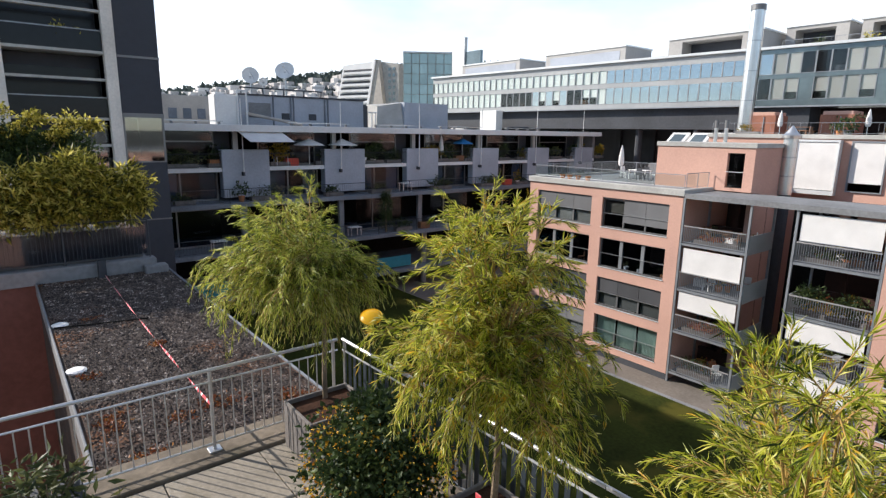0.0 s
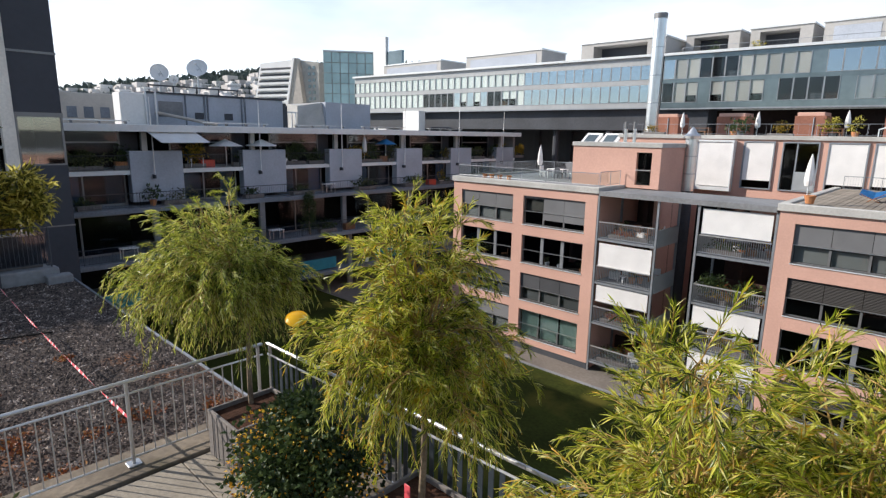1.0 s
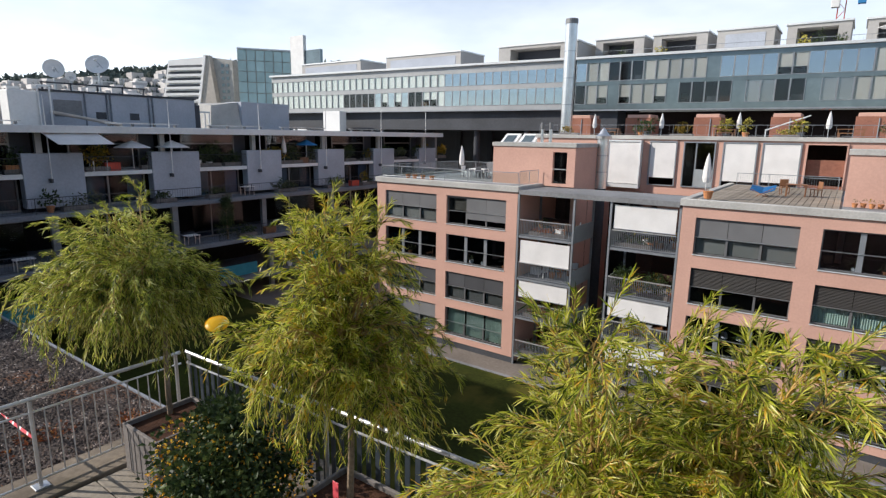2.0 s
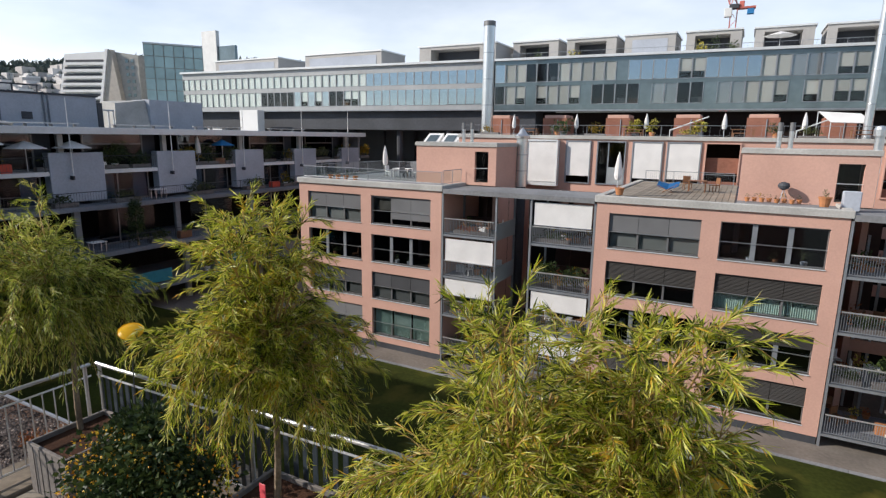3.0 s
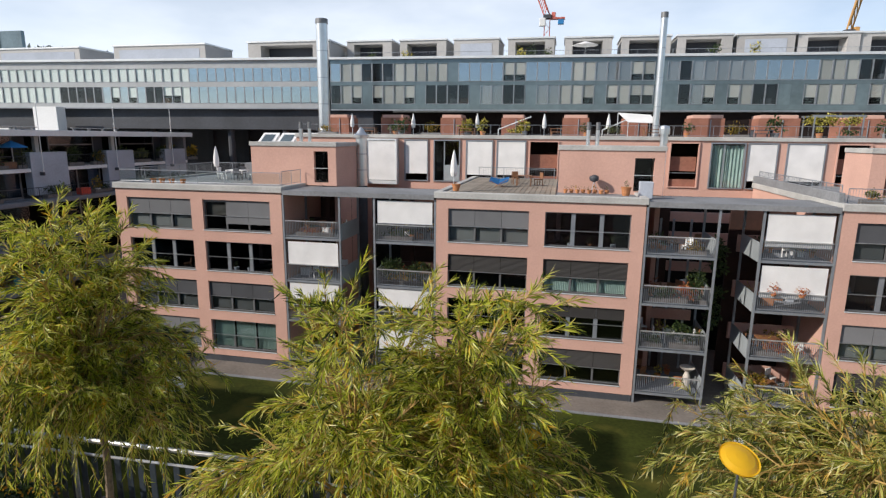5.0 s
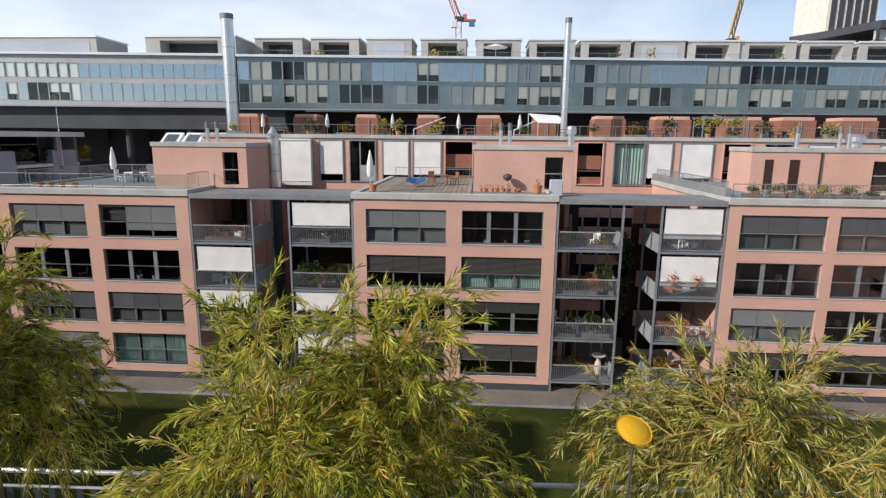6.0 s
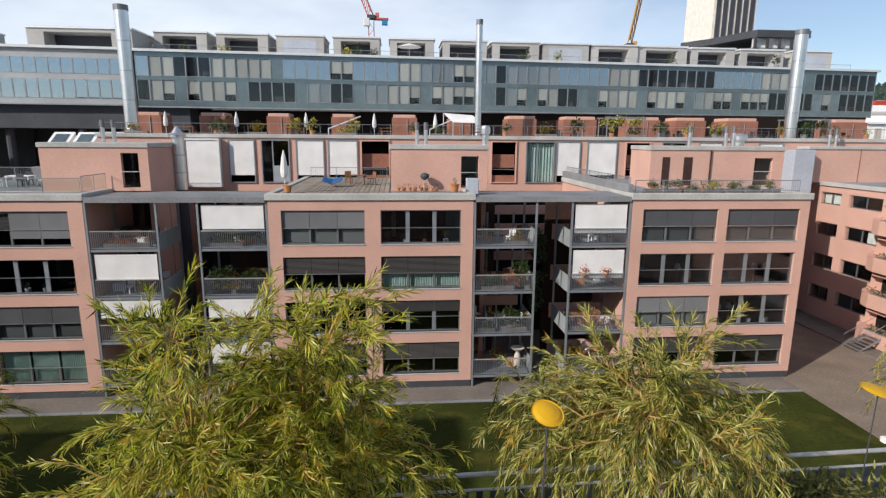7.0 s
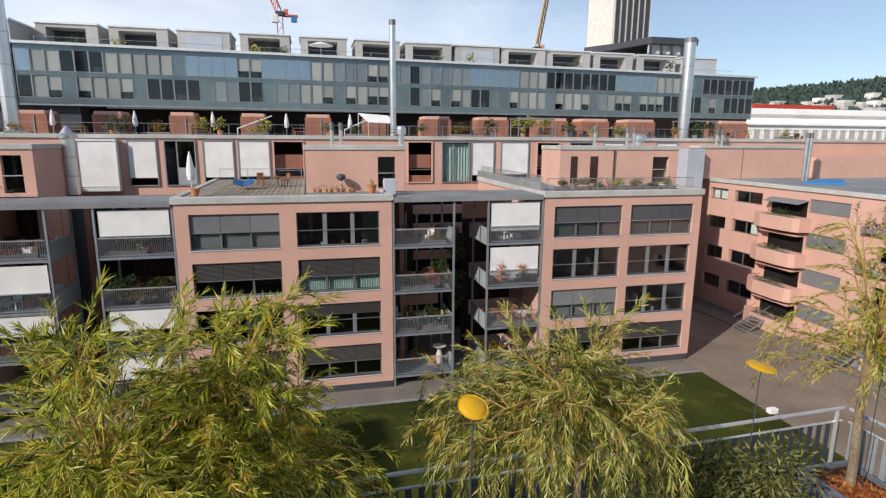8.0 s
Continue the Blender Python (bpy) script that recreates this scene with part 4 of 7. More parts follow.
for x, tone in ((24.5, HEDGE), (45.5, BUSH)):
    arbour = thing("pergola", (x, 60, REAR_Z - 0.02), "overgrown steel pergola on the rear roof terrace", "pergola", "pergolas")
    for a in (-2.0, 2.0):
        for b in (58.5, 61.0):
            part("post", Geo().box(x + a - 0.05, x + a + 0.05, b - 0.05, b + 0.05, REAR_Z - 0.02, 17.9), STEEL, arbour)
    for b in (58.5, 61.0):
        part("beam", Geo().box(x - 2.2, x + 2.2, b - 0.05, b + 0.05, 17.9, 18.05), STEEL, arbour)
    leaves("foliage", [leaf_cloud(RNG, (x + dx, 59.5, 17.6), (0.9, 1.2, 0.6), 260, 0.25, 0.5, 0.3, 8) for dx in (-1.5, 0.0, 1.5)], tone, arbour)
for x, w in ((-5.2, 3.4), (5.3, 3.0)):
    sail = thing("slanted_awning_pole", (x, 60.5, REAR_Z - 0.02), "pale slanted awning pole across the dark undercroft", "pole", "slanted poles")
    part("pole", Geo().tube((x - w / 2, 60.5, 16.6), (x + w / 2, 60.5, 17.9), 0.06, n=6), ALU, sail)
    part("stand", Geo().tube((x - w / 2, 60.5, REAR_Z - 0.02), (x - w / 2, 60.5, 16.65), 0.05, n=6), ALU, sail)


# ---------------------------------------------------------------- glass office building on stilts
def office(name, p, q, z0, z1, rows, kinds, band, label, depth=14.0):
    """Two storeys of panes from p to q, seen from the low-y side. kinds has a letter a pane and storey: W blind (sky
    glare painted white on the pale wing), H and L part of a blind, G taupe blind, D dark, B sky-blue, P panel.
    """
    p, q = Vector((*p, 0)), Vector((*q, 0))
    d = (q - p).normalized()
    n = Vector((-d.y, d.x, 0))
    ln = (q - p).length
    t = thing(name, tuple((p + q) / 2 + Vector((0, 0, z0))), label, "office building")

    def slab(a, b, fa, fb, za, zb):
        pts = [p + d * a + n * fa, p + d * b + n * fa, p + d * b + n * fb, p + d * a + n * fb]
        return [(v.x, v.y) for v in pts], za, zb
    (la, lb), (ua, ub) = rows
    part("roof", Geo().prism(*slab(-0.2, ln + 0.2, -0.35, depth, z1 - 0.28, z1)), ALU, t)
    part("header", Geo().prism(*slab(0, ln, 0.0, depth, ub, z1 - 0.285)), band, t)
    part("floor_slab", Geo().prism(*slab(0, ln, 0.0, depth, z0, la)), band, t)
    part("floor_slab", Geo().prism(*slab(0, ln, 0.0, depth, lb, ua)), band, t)
    part("drip_edge", Geo().prism(*slab(0, ln, -0.12, -0.004, z0 - 0.06, z0 + 0.10)), STEEL, t)
    part("core", Geo().prism(*slab(0.2, ln - 0.2, 5.0, depth, la, ub)), BLACK, t)
    for a, b in ((0, 0.3), (ln - 0.3, ln)):
        part("end_wall", Geo().prism(*slab(a, b, 0.05, depth, la + 0.003, ub - 0.003)), TEAL, t)
    w = ln / len(kinds[0])
    for row, (za, zb) in enumerate(rows):
        frames = Geo()
        for i, kind in enumerate(kinds[row]):
            a, b = i * w + 0.05, (i + 1) * w - 0.05
            if kind == "P":
                part("panel", Geo().prism(*slab(a - 0.05, b + 0.05, 0.02, 0.12, za, zb)), TEAL, t)
                continue
            for e in ((a - 0.05, a + 0.02), (b - 0.02, b + 0.05)):
                frames.prism(*slab(*e, -0.03, 0.10, za, zb))
            frames.prism(*slab(a + 0.02, b - 0.02, -0.02, 0.10, za, za + 0.06))
            part("pane", Geo().prism(*slab(a + 0.02, b - 0.02, 0.02, 0.05, za + 0.06, zb)), {"B": BLUEPANE, "W": PANE, "H": PANE, "L": PANE, "D": INKPANE}.get(kind, DARKPANE), t, shadow=False)
            if kind in "WHLG":
                drop = za + 0.08 + (zb - za) * {"W": 0.0, "G": 0.0, "H": 0.32, "L": 0.44}[kind]
                # on the grey-banded wing bright white sheets stand in for sky reflected in the glass
                part("blind", Geo().prism(*slab(a + 0.03, b - 0.03, 0.09, 0.12, drop, zb - 0.02)), TAUPE_BLIND if kind == "G" else (BRIGHT if band is BANDGREY else BEIGE), t)
            elif kind == "D" and i % 3 != 1:
                part("desk", Geo().prism(*slab(a + 0.1, b - 0.1, 1.2, 1.9, za, za + 0.75)), (WOODF, PANEL, TAUPE)[i % 3], t)
        part("frame_grid", frames, STEEL, t, kind="stuff")
    return t


office("glass_office_building", (-29.3, 68.53), (66.9, 75.06), 19.0, 25.4, ((19.75, 22.0), (22.45, 24.62)),
       ("DWHPHWWHPDDDDPGGDDPGGWWHPHWLLPPDGHPHWDDPPHWWWPHWWHPGWLLPLLLDDPDDPHPDDDD", "BWWDDDWWWWWPBBBBHHBBBBWWGGGHHPGDGGGGGBBBBBWWWDDDDDDDDBBBBBWWWWPPDDDDDDD"), TEAL,
       "long teal glass office building raised above the roofs")
office("glass_office_building", (-84.0, 64.6), (-29.5, 68.53), 19.15, 25.45, ((19.8, 21.9), (22.5, 24.22)),
       ("WWWWWWWWWWWWWDDDDDBHBHBDDLLWBBBBBBBBBBBBBBB", "WWWWWWWWWWWWWWWWWWWWWWWWWWWWBBBBBBBBBBBBBBB"), BANDGREY, "long pale glass office wing with sky glare drawn as white blinds")
gird = thing("bridge_girder", (-55, 68, 16.5), "deep dark steel girder carrying the glass wing", "girder")
part("web", Geo().prism([(-84, 65.5), (-24.0, 69.5), (-24.0, 78), (-84, 76)], 16.75, 19.1), GIRDER, gird)
part("top_flange", Geo().prism([(-84, 65.2), (-24.0, 69.2), (-24.0, 78.2), (-84, 76.2)], 19.1, 19.3), GIRDER, gird)
part("bottom_flange", Geo().prism([(-84, 65.2), (-24.0, 69.2), (-24.0, 78.2), (-84, 76.2)], 16.5, 16.75), GIRDER, gird)
solid("stair_house", Geo().bevel_box(-69.4, -65.6, 63.0, 64.4, -0.25, 19.2, 0.05), WHITE, (-68, 63, -0.25), "plain white block beside the girder", "roof house")
struts = thing("stilt_frame", (20, 69, REAR_Z), "grey slanted steel struts under the office building", "struts")
for i in range(6):
    x = 21.0 + i * 7.4
    y = 71.9 + (x + 28.3) * 0.0679
    part("strut", Geo().tube((x + 1.75, y - 1.2, REAR_Z - 0.1), (x, y, 19.1), 0.2, n=8), CONCRETE, struts)
# closes the space below the office; its deep shade is painted near-black
part("rear_wall", Geo().box(-28, 64, 72.5, 72.8, REAR_Z - 0.1, 18.9), UNDERCROFT_GLOOM, struts, "near-black wall standing in for the shade under the building")
# added dark backing with ribs, standing for the gloom below the girder
yard = thing("undercroft_backing", (-55, 79, 0), "dark backing wall added below the bridge girder", "wall", kind="structure")
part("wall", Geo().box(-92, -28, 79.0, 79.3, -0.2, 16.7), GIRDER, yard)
for x in range(-90, -28, 6):
    part("buttress", Geo().box(x, x + 0.8, 78.4, 78.99, -0.2, 16.45), DARK, yard)
cols = thing("bridge_pier", (-40, 69, 0), "dark steel trestle under the bridge girder", "pier")
for x in (-31, -36, -44, -56, -70):
    part("column", Geo().tube((x, 69, -0.2), (x, 69, 16.6), 0.45, n=10), GIRDER, cols)
for x in (-36, -34):
    for k in range(5):
        part("brace", Geo().tube((x, 67, 3 + k * 2.6), (x + 5, 67, 5.6 + k * 2.6), 0.12, n=5), GIRDER, cols)


def roof_box(x0, x1, y0, y1, z0, z1, opening, group="roof pavilions of the office building"):
    b = thing("roof_pavilion", ((x0 + x1) / 2, y0, z0), "taupe flat-roofed pavilion with a recessed terrace on the office roof", "roof house", group)
    if opening:
        a, c = x0 + (x1 - x0) * 0.16, x0 + (x1 - x0) * 0.80
        for e in ((x0, a, y0, y1, z0, z1 - 0.2), (c, x1, y0, y1, z0, z1 - 0.2), (a, c, y0, y1, z1 - 0.6, z1 - 0.2), (a, c, y0 + 2.2, y1, z0, z1 - 0.6)):
            part("wall", Geo().box(*e), TAUPE, b)
        part("window", Geo().box(a + 0.1, c - 0.1, y0 + 2.12, y0 + 2.17, z0 + 0.1, z1 - 0.7), DARK, b)
    else:
        part("wall", Geo().box(x0, x1, y0, y1, z0, z1 - 0.2), TAUPE, b)
        part("shutter", Geo().box(x0 + 0.9, x1 - 0.9, y0 - 0.04, y0 - 0.002, z0 + 0.2, z1 - 0.7), PANEL, b)
    part("roof", Geo().bevel_box(x0 - 0.15, x1 + 0.15, y0 - 0.15, y1 + 0.1, z1 - 0.2, z1, 0.03), ALU, b)
    return b


for i, (a, b) in enumerate([(-29.9, -23.5), (-22.4, -16.0), (-15.0, -9.0), (-7.8, -1.85), (-0.5, 5.35), (6.5, 12.4), (13.2, 19.6), (20.15, 26.6), (27.0, 33.65), (33.8, 40.85), (41.6, 48.0), (49, 55.5), (57, 63)]):
    roof_box(a, b, 76 + i * 0.25, 82 + i * 0.25, 25.25, 28.65 - 0.02 * i, i % 5 not in (2, 8))
for a, b, op in ((-42.3, -30.6, True), (-63.4, -48.8, False), (-84.0, -69.2, False)):
    roof_box(a, b, 71.5, 78, 25.3, 28.1, op)
railing_run("roof_railing", (-28, 70.5), (64, 76.5), 25.3, 0.9, 0.4, 4.0, "thin railing along the office roof", group="roof railings")
for x, m in ((-26, BUSH), (-21, HEDGE), (-4.5, BUSH), (-6.0, HEDGE), (17, BUSH), (21.5, HEDGE), (37, BUSH), (-2.6, BUSH), (52, BUSH)):
    potted_plant(x, 75.0, 25.25, 0.35, 0.5, 0.8, m, CONCRETE, "shrub in a tub on the office roof", 110, "office roof shrubs")
open_parasol(2.0, 75.2, 25.25, 1.6, 2.4, WHITE_BLIND, "open white parasol on the office roof")


# ---------------------------------------------------------------- long concrete terrace building across the courtyard
LX = -40.0
ROW_EYE, ROW_SCALE = Vector((0.0, 0.0, 15.66)), 1.22
before = set(scene.collection.objects)
long = thing("terrace_building", (-46, 25, 0), "long grey concrete terrace building in shade with planted balconies", "apartment building")
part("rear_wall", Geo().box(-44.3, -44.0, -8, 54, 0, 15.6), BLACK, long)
part("roof", Geo().box(-58, LX + 0.5, -8, 54, 15.62, 15.85), ROOFGREY, long)
part("roof_edge", Geo().bevel_box(LX + 0.5, LX + 0.9, -8, 54, 15.50, 15.95, 0.03), WHITE, long)
part("end_wall", Geo().box(-44, LX, 53.6, 54, 0, 15.55), CONCRETE, long)
for z0, z1, out, m in ((12.78, 13.05, 0.35, WHITE), (10.45, 10.75, 1.6, SHADE_CONC), (7.35, 7.65, 2.6, SHADE_CONC), (4.3, 4.6, 2.8, SHADE_CONC), (1.2, 1.5, 2.8, SHADE_CONC)):
    part("floor_slab", Geo().bevel_box(-44, LX + out, -8, 53.6, z0, z1, 0.02), m, long)
for y0, y1 in ((4.8, 8.0), (12.4, 15.72), (20.05, 23.6), (27.7, 31.1), (35.2, 38.5), (42.6, 45.8), (50.1, 53.2)):
    part("wall_panel", Geo().bevel_box(LX - 0.3, LX + 0.42, y0, y1, 11.0, 14.27, 0.03), PANEL, long)
for i in range(7):
    y = 5.9 + i * 7.55
    part("column", Geo().box(LX - 0.1, LX + 0.2, y - 0.17, y + 0.17, 13.05, 15.55), PALE_CONC, long)
    part("column", Geo().box(LX + 0.9, LX + 1.2, y - 0.2, y + 0.2, 7.65, 10.45), CONCRETE, long)
    part("column", Geo().box(LX + 1.6, LX + 1.9, y - 0.2, y + 0.2, 4.6, 7.35), CONCRETE, long)
    part("column", Geo().box(LX + 1.6, LX + 1.9, y - 0.2, y + 0.2, 1.5, 4.3), CONCRETE, long)
for i in range(6):
    y0, y1 = 7.9 + i * 7.55, 12.2 + i * 7.55
    w = part("window", Geo().box(LX - 0.9, LX - 0.8, y0, y1, 13.06, 13.2).box(LX - 0.9, LX - 0.8, y0, y1, 14.75, 14.85).box(LX - 0.9, LX - 0.8, y0 - 0.1, y0, 13.06, 15.5).box(LX - 0.9, LX - 0.8, y1, y1 + 0.1, 13.06, 15.5), FRAME, long)
    part("pane", Geo().box(LX - 0.86, LX - 0.84, y0, y1, 13.2, 14.75), DIMPANE, w, shadow=False)
    part("pane", Geo().box(LX - 0.86, LX - 0.84, y0, y1, 14.85, 15.5), NIGHTPANE, w, shadow=False)
    part("wall_strip", Geo().box(LX - 1.0, LX - 0.9, y1 + 0.1, y1 + 1.2, 13.06, 15.5), DARK, w)
    w = part("window", Geo().box(LX - 0.5, LX - 0.4, y0, y1, 10.76, 10.9).box(LX - 0.5, LX - 0.4, y0 - 0.1, y0, 10.76, 12.75).box(LX - 0.5, LX - 0.4, y1, y1 + 0.1, 10.76, 12.75).box(LX - 0.5, LX - 0.4, y0 + 1.9, y0 + 2.0, 10.9, 12.75), FRAME, long)
    part("pane", Geo().box(LX - 0.46, LX - 0.44, y0, y1, 10.9, 12.75), DIMPANE, w, shadow=False)
    part("curtain", Geo().box(LX - 0.54, LX - 0.50, y0 + 0.1, y0 + 1.75, 10.8, 12.7), (PANEL, TEAL, CURTAIN)[i % 3], w)
    part("curtain", Geo().box(LX - 0.54, LX - 0.50, y1 - 1.1, y1 - 0.05, 10.8, 12.7), (TEAL, PANEL, PANEL)[i % 3], w)
    w = part("window", Geo().box(LX, LX + 0.1, y0, y1, 7.66, 7.8).box(LX, LX + 0.1, y0, y1, 10.2, 10.4).box(LX, LX + 0.1, y0 + 1.4, y0 + 1.5, 7.8, 10.2), FRAME, long)
    part("pane", Geo().box(LX + 0.03, LX + 0.05, y0, y1, 7.8, 10.2), DIMPANE, w, shadow=False)
    part("awning", Geo().box(LX + 2.2, LX + 2.3, y0 + 0.5, y1 - 0.5, 4.7, 5.6), (TURQ, CONCRETE, TURQ)[i % 3], long)
for i, x in enumerate((LX + 0.35, LX + 1.55, LX + 2.55)):
    z = (13.05, 10.75, 7.65)[i]
    railing_run("balcony_railing", (x, -6), (x, 53), z, 0.95, 0.18, 3.8, "dark bar railing along the terrace building", group="terrace railings", material=GIRDER)
for i, y in enumerate((6.3, 13.75, 21.3, 28.75, 35.9, 43.4, 50.8)):
    p = thing("flag_pole", (LX + 0.75, y, 12.5), "thin white pole fixed to a concrete panel", "pole", "poles on the panels")
    part("pole", Geo().tube((LX + 0.75, y, 12.6), (LX + 0.75, y, 17.6 + i * 0.1), 0.045, 0.025, n=6), WHITE, p)
    part("bracket", Geo().box(LX + 0.42, LX + 0.8, y - 0.06, y + 0.06, 12.5, 12.75), GIRDER, p)
for i in range(20):
    y = 6.5 + i * 2.5 + RNG.uniform(-0.6, 0.6)
    planting("balcony_plants", LX - 0.35, LX + 0.1, y, y + RNG.uniform(1.4, 2.6), 13.05, RNG.uniform(0.7, 1.7), 420, (BUSH, GREY_LEAF, BUSH, BUSH, MAPLE)[i % 5], "green balcony plants in a long trough", 0.26)
for i in range(9):
    y = 9.0 + i * 5.2 + RNG.uniform(-1, 1)
    planting("balcony_plants", LX + 0.7, LX + 1.3, y, y + RNG.uniform(1.0, 2.2), 10.75, RNG.uniform(0.4, 1.0), 130, (BUSH, GREY_LEAF, BUSH)[i % 3], "dark green balcony plants in a trough", 0.24)
rowset = random.Random(53)
for i in range(34):
    y = 7.0 + i * 1.35 + rowset.uniform(-0.4, 0.4)
    x, z = rowset.choice(((LX - 0.2, 13.05), (LX + 1.0, 10.75), (LX + 2.0, 7.65), (LX + 2.2, 4.6)))
    kind = i % 4
    if kind == 0:
        solid("cushion_box", Geo().bevel_box(x - 0.25, x + 0.25, y - 0.5, y + 0.5, z, z + 0.55, 0.03), rowset.choice((WHITE, TERRA, WOODF, BLUE, RED)), (x, y, z), "plain storage box on a shaded balcony", "box", "shaded balcony boxes")
    elif kind == 1:
        potted_plant(x, y, z, 0.22, 0.4, rowset.uniform(0.4, 0.8), rowset.choice((BUSH, MAPLE, GREY_LEAF)), rowset.choice((TERRA, WHITE)), "tub plant on a shaded balcony", 120, "shaded tubs")
    elif kind == 2:
        planting("balcony_plants", x - 0.2, x + 0.2, y - 0.8, y + 0.8, z, rowset.uniform(0.5, 1.1), 220, rowset.choice((BUSH, BUSH, GREY_LEAF)), "green plants in a trough on a shaded balcony", 0.24)
    else:
        t = thing("balcony_table", (x, y, z), "small table on a shaded balcony", "table", "shaded balcony tables")
        part("tabletop", Geo().bevel_box(x - 0.35, x + 0.35, y - 0.5, y + 0.5, z + 0.68, z + 0.73, 0.01), rowset.choice((WHITE, WOODF)), t)
        for a in (-0.28, 0.28):
            for b in (-0.42, 0.42):
                part("leg", Geo().box(x + a - 0.025, x + a + 0.025, y + b - 0.025, y + b + 0.025, z, z + 0.68), METAL, t)
con = thing("conifer", (LX + 1.9, 24.6, 7.65), "tall dark conifer on a shaded balcony", "tree")
part("trunk", Geo().tube((LX + 1.9, 24.6, 7.65), (LX + 1.9, 24.6, 10.2), 0.09, 0.03), BARK, con)
leaves("crown", [leaf_cloud(RNG, (LX + 1.9, 24.6, 8.6 + k * 0.65), (1.0 - k * 0.2, 1.0 - k * 0.2, 0.7), 420, 0.2, 0.3, 0.3) for k in range(4)], BUSH, con)
aw = thing("awning", (LX + 0.6, 15.2, 15.6), "white sloping fabric awning on the upper terrace", "awning")
part("fabric", Geo().add([(LX + 0.5, 13.5, 15.55), (LX + 0.5, 16.6, 15.55), (LX + 1.9, 17.0, 14.85), (LX + 1.9, 13.9, 14.85), (LX + 0.5, 13.5, 15.52), (LX + 0.5, 16.6, 15.52), (LX + 1.9, 17.0, 14.82), (LX + 1.9, 13.9, 14.82)],
                         [(0, 1, 2, 3), (7, 6, 5, 4), (0, 4, 5, 1), (1, 5, 6, 2), (2, 6, 7, 3), (3, 7, 4, 0)]), WHITE_BLIND, aw)
for y in (13.9, 17.0):
    part("arm", Geo().tube((LX + 0.5, y, 15.2), (LX + 1.9, y, 14.86), 0.025, n=5), ALU, aw)
open_parasol(LX + 0.0, 19.0, 13.05, 1.2, 2.0, WHITE_BLIND, "open white parasol on the upper terrace")
open_parasol(LX + 0.0, 21.8, 13.05, 1.2, 2.0, WHITE_BLIND, "open white parasol on the upper terrace")
open_parasol(LX + 0.0, 34.2, 13.05, 1.0, 2.1, BLUE, "open blue parasol on the upper terrace")
closed_parasol(LX - 0.1, 31.8, 13.05, 2.4)
# roof clutter of the terrace building
room = thing("roof_plant_room", (-46, 21, 15.85), "grey rendered plant room with pipes on the flat roof", "roof house")
part("wall", Geo().bevel_box(-47, -45.6, 15.75, 27.1, 15.85, 18.30, 0.04), PANEL, room)
part("roof_edge", Geo().bevel_box(-47.1, -45.5, 15.72, 27.2, 18.303, 18.42, 0.02), GIRDER, room)
part("end_panel", Geo().box(-45.9, -45.58, 27.105, 27.5, 15.85, 17.9), GIRDER, room)
for y in (18.6, 20.1, 20.35, 23.2, 23.5):
    part("downpipe", Geo().tube((-45.52, y, 15.86), (-45.52, y, 18.3), 0.06, n=6), SHADE_CONC, room)
for y in (19.3, 21.7):
    part("vent_grille", Geo().box(-45.59, -45.56, y, y + 0.7, 16.5, 17.0), GIRDER, room)
part("recess_panel", Geo().box(-45.59, -45.57, 16.6, 18.4, 16.6, 17.75), CONCRETE, room)
frame_rack = thing("antenna_frame", (-46.6, 21, 18.4), "low dark steel antenna frame on the plant room", "frame")
for y in (16.4, 18.2, 20.0, 21.8, 23.4):
    part("post", Geo().box(-46.65, -46.55, y - 0.04, y + 0.04, 18.42, 18.9), GIRDER, frame_rack)
part("beam", Geo().box(-46.68, -46.52, 16.3, 23.5, 18.9, 19.0), GIRDER, frame_rack)
solid("roof_stair_house", Geo().bevel_box(-46.8, -45.3, 13.9, 15.7, 15.85, 18.25, 0.04), WHITE, (-46, 14.4, 15.85), "white rendered stair house on the flat roof", "roof house")
gate = thing("pipe_gate", (-45.2, 16.0, 15.85), "white bent pipe frame on the flat roof", "pipe")
for y in (15.6, 16.3):
    part("pipe", Geo().tube((-45.2, y, 15.86), (-45.2, y, 18.6), 0.07, n=6), WHITE, gate)
part("pipe", Geo().tube((-45.2, 15.55, 18.6), (-45.2, 16.35, 18.6), 0.07, n=6), WHITE, gate)
annex = thing("roof_annex", (-47, 34, 15.85), "pale concrete roof block with a sunlit sloping side", "roof house")
part("block", Geo().bevel_box(-48.5, -46, 31.9, 37.3, 15.85, 18.45, 0.03), PANEL, annex)
# paler and warmer than the block: sunlight is put into this side's colour
part("sloping_side", Geo().add([(-48.5, 28.7, 15.85), (-46.0, 28.7, 15.85), (-46.0, 31.88, 15.85), (-48.5, 31.88, 15.85), (-48.5, 29.2, 18.2), (-46.6, 29.2, 18.0), (-46.6, 31.88, 18.4), (-48.5, 31.88, 18.4)],
                                [(3, 2, 1, 0), (4, 5, 6, 7), (0, 1, 5, 4), (1, 2, 6, 5), (2, 3, 7, 6), (3, 0, 4, 7)]), PALE_CONC, annex)
rack = thing("pipe_rack", (-46, 28.2, 15.85), "open steel pipe rack between the roof houses", "rack")
for y in (27.7, 28.2, 28.6):
    part("post", Geo().box(-46.05, -45.95, y - 0.05, y + 0.05, 15.85, 17.3), METAL, rack)
part("beam", Geo().box(-46.08, -45.92, 27.55, 28.68, 17.3, 17.42), ALU, rack)
beige = thing("far_rendered_block", (-55, 11, 15.85), "sand-coloured block with a window row behind the roof", "building")
part("wall", Geo().bevel_box(-56, -54, 8.5, 16.2, 15.85, 18.5, 0.05), STONE, beige)
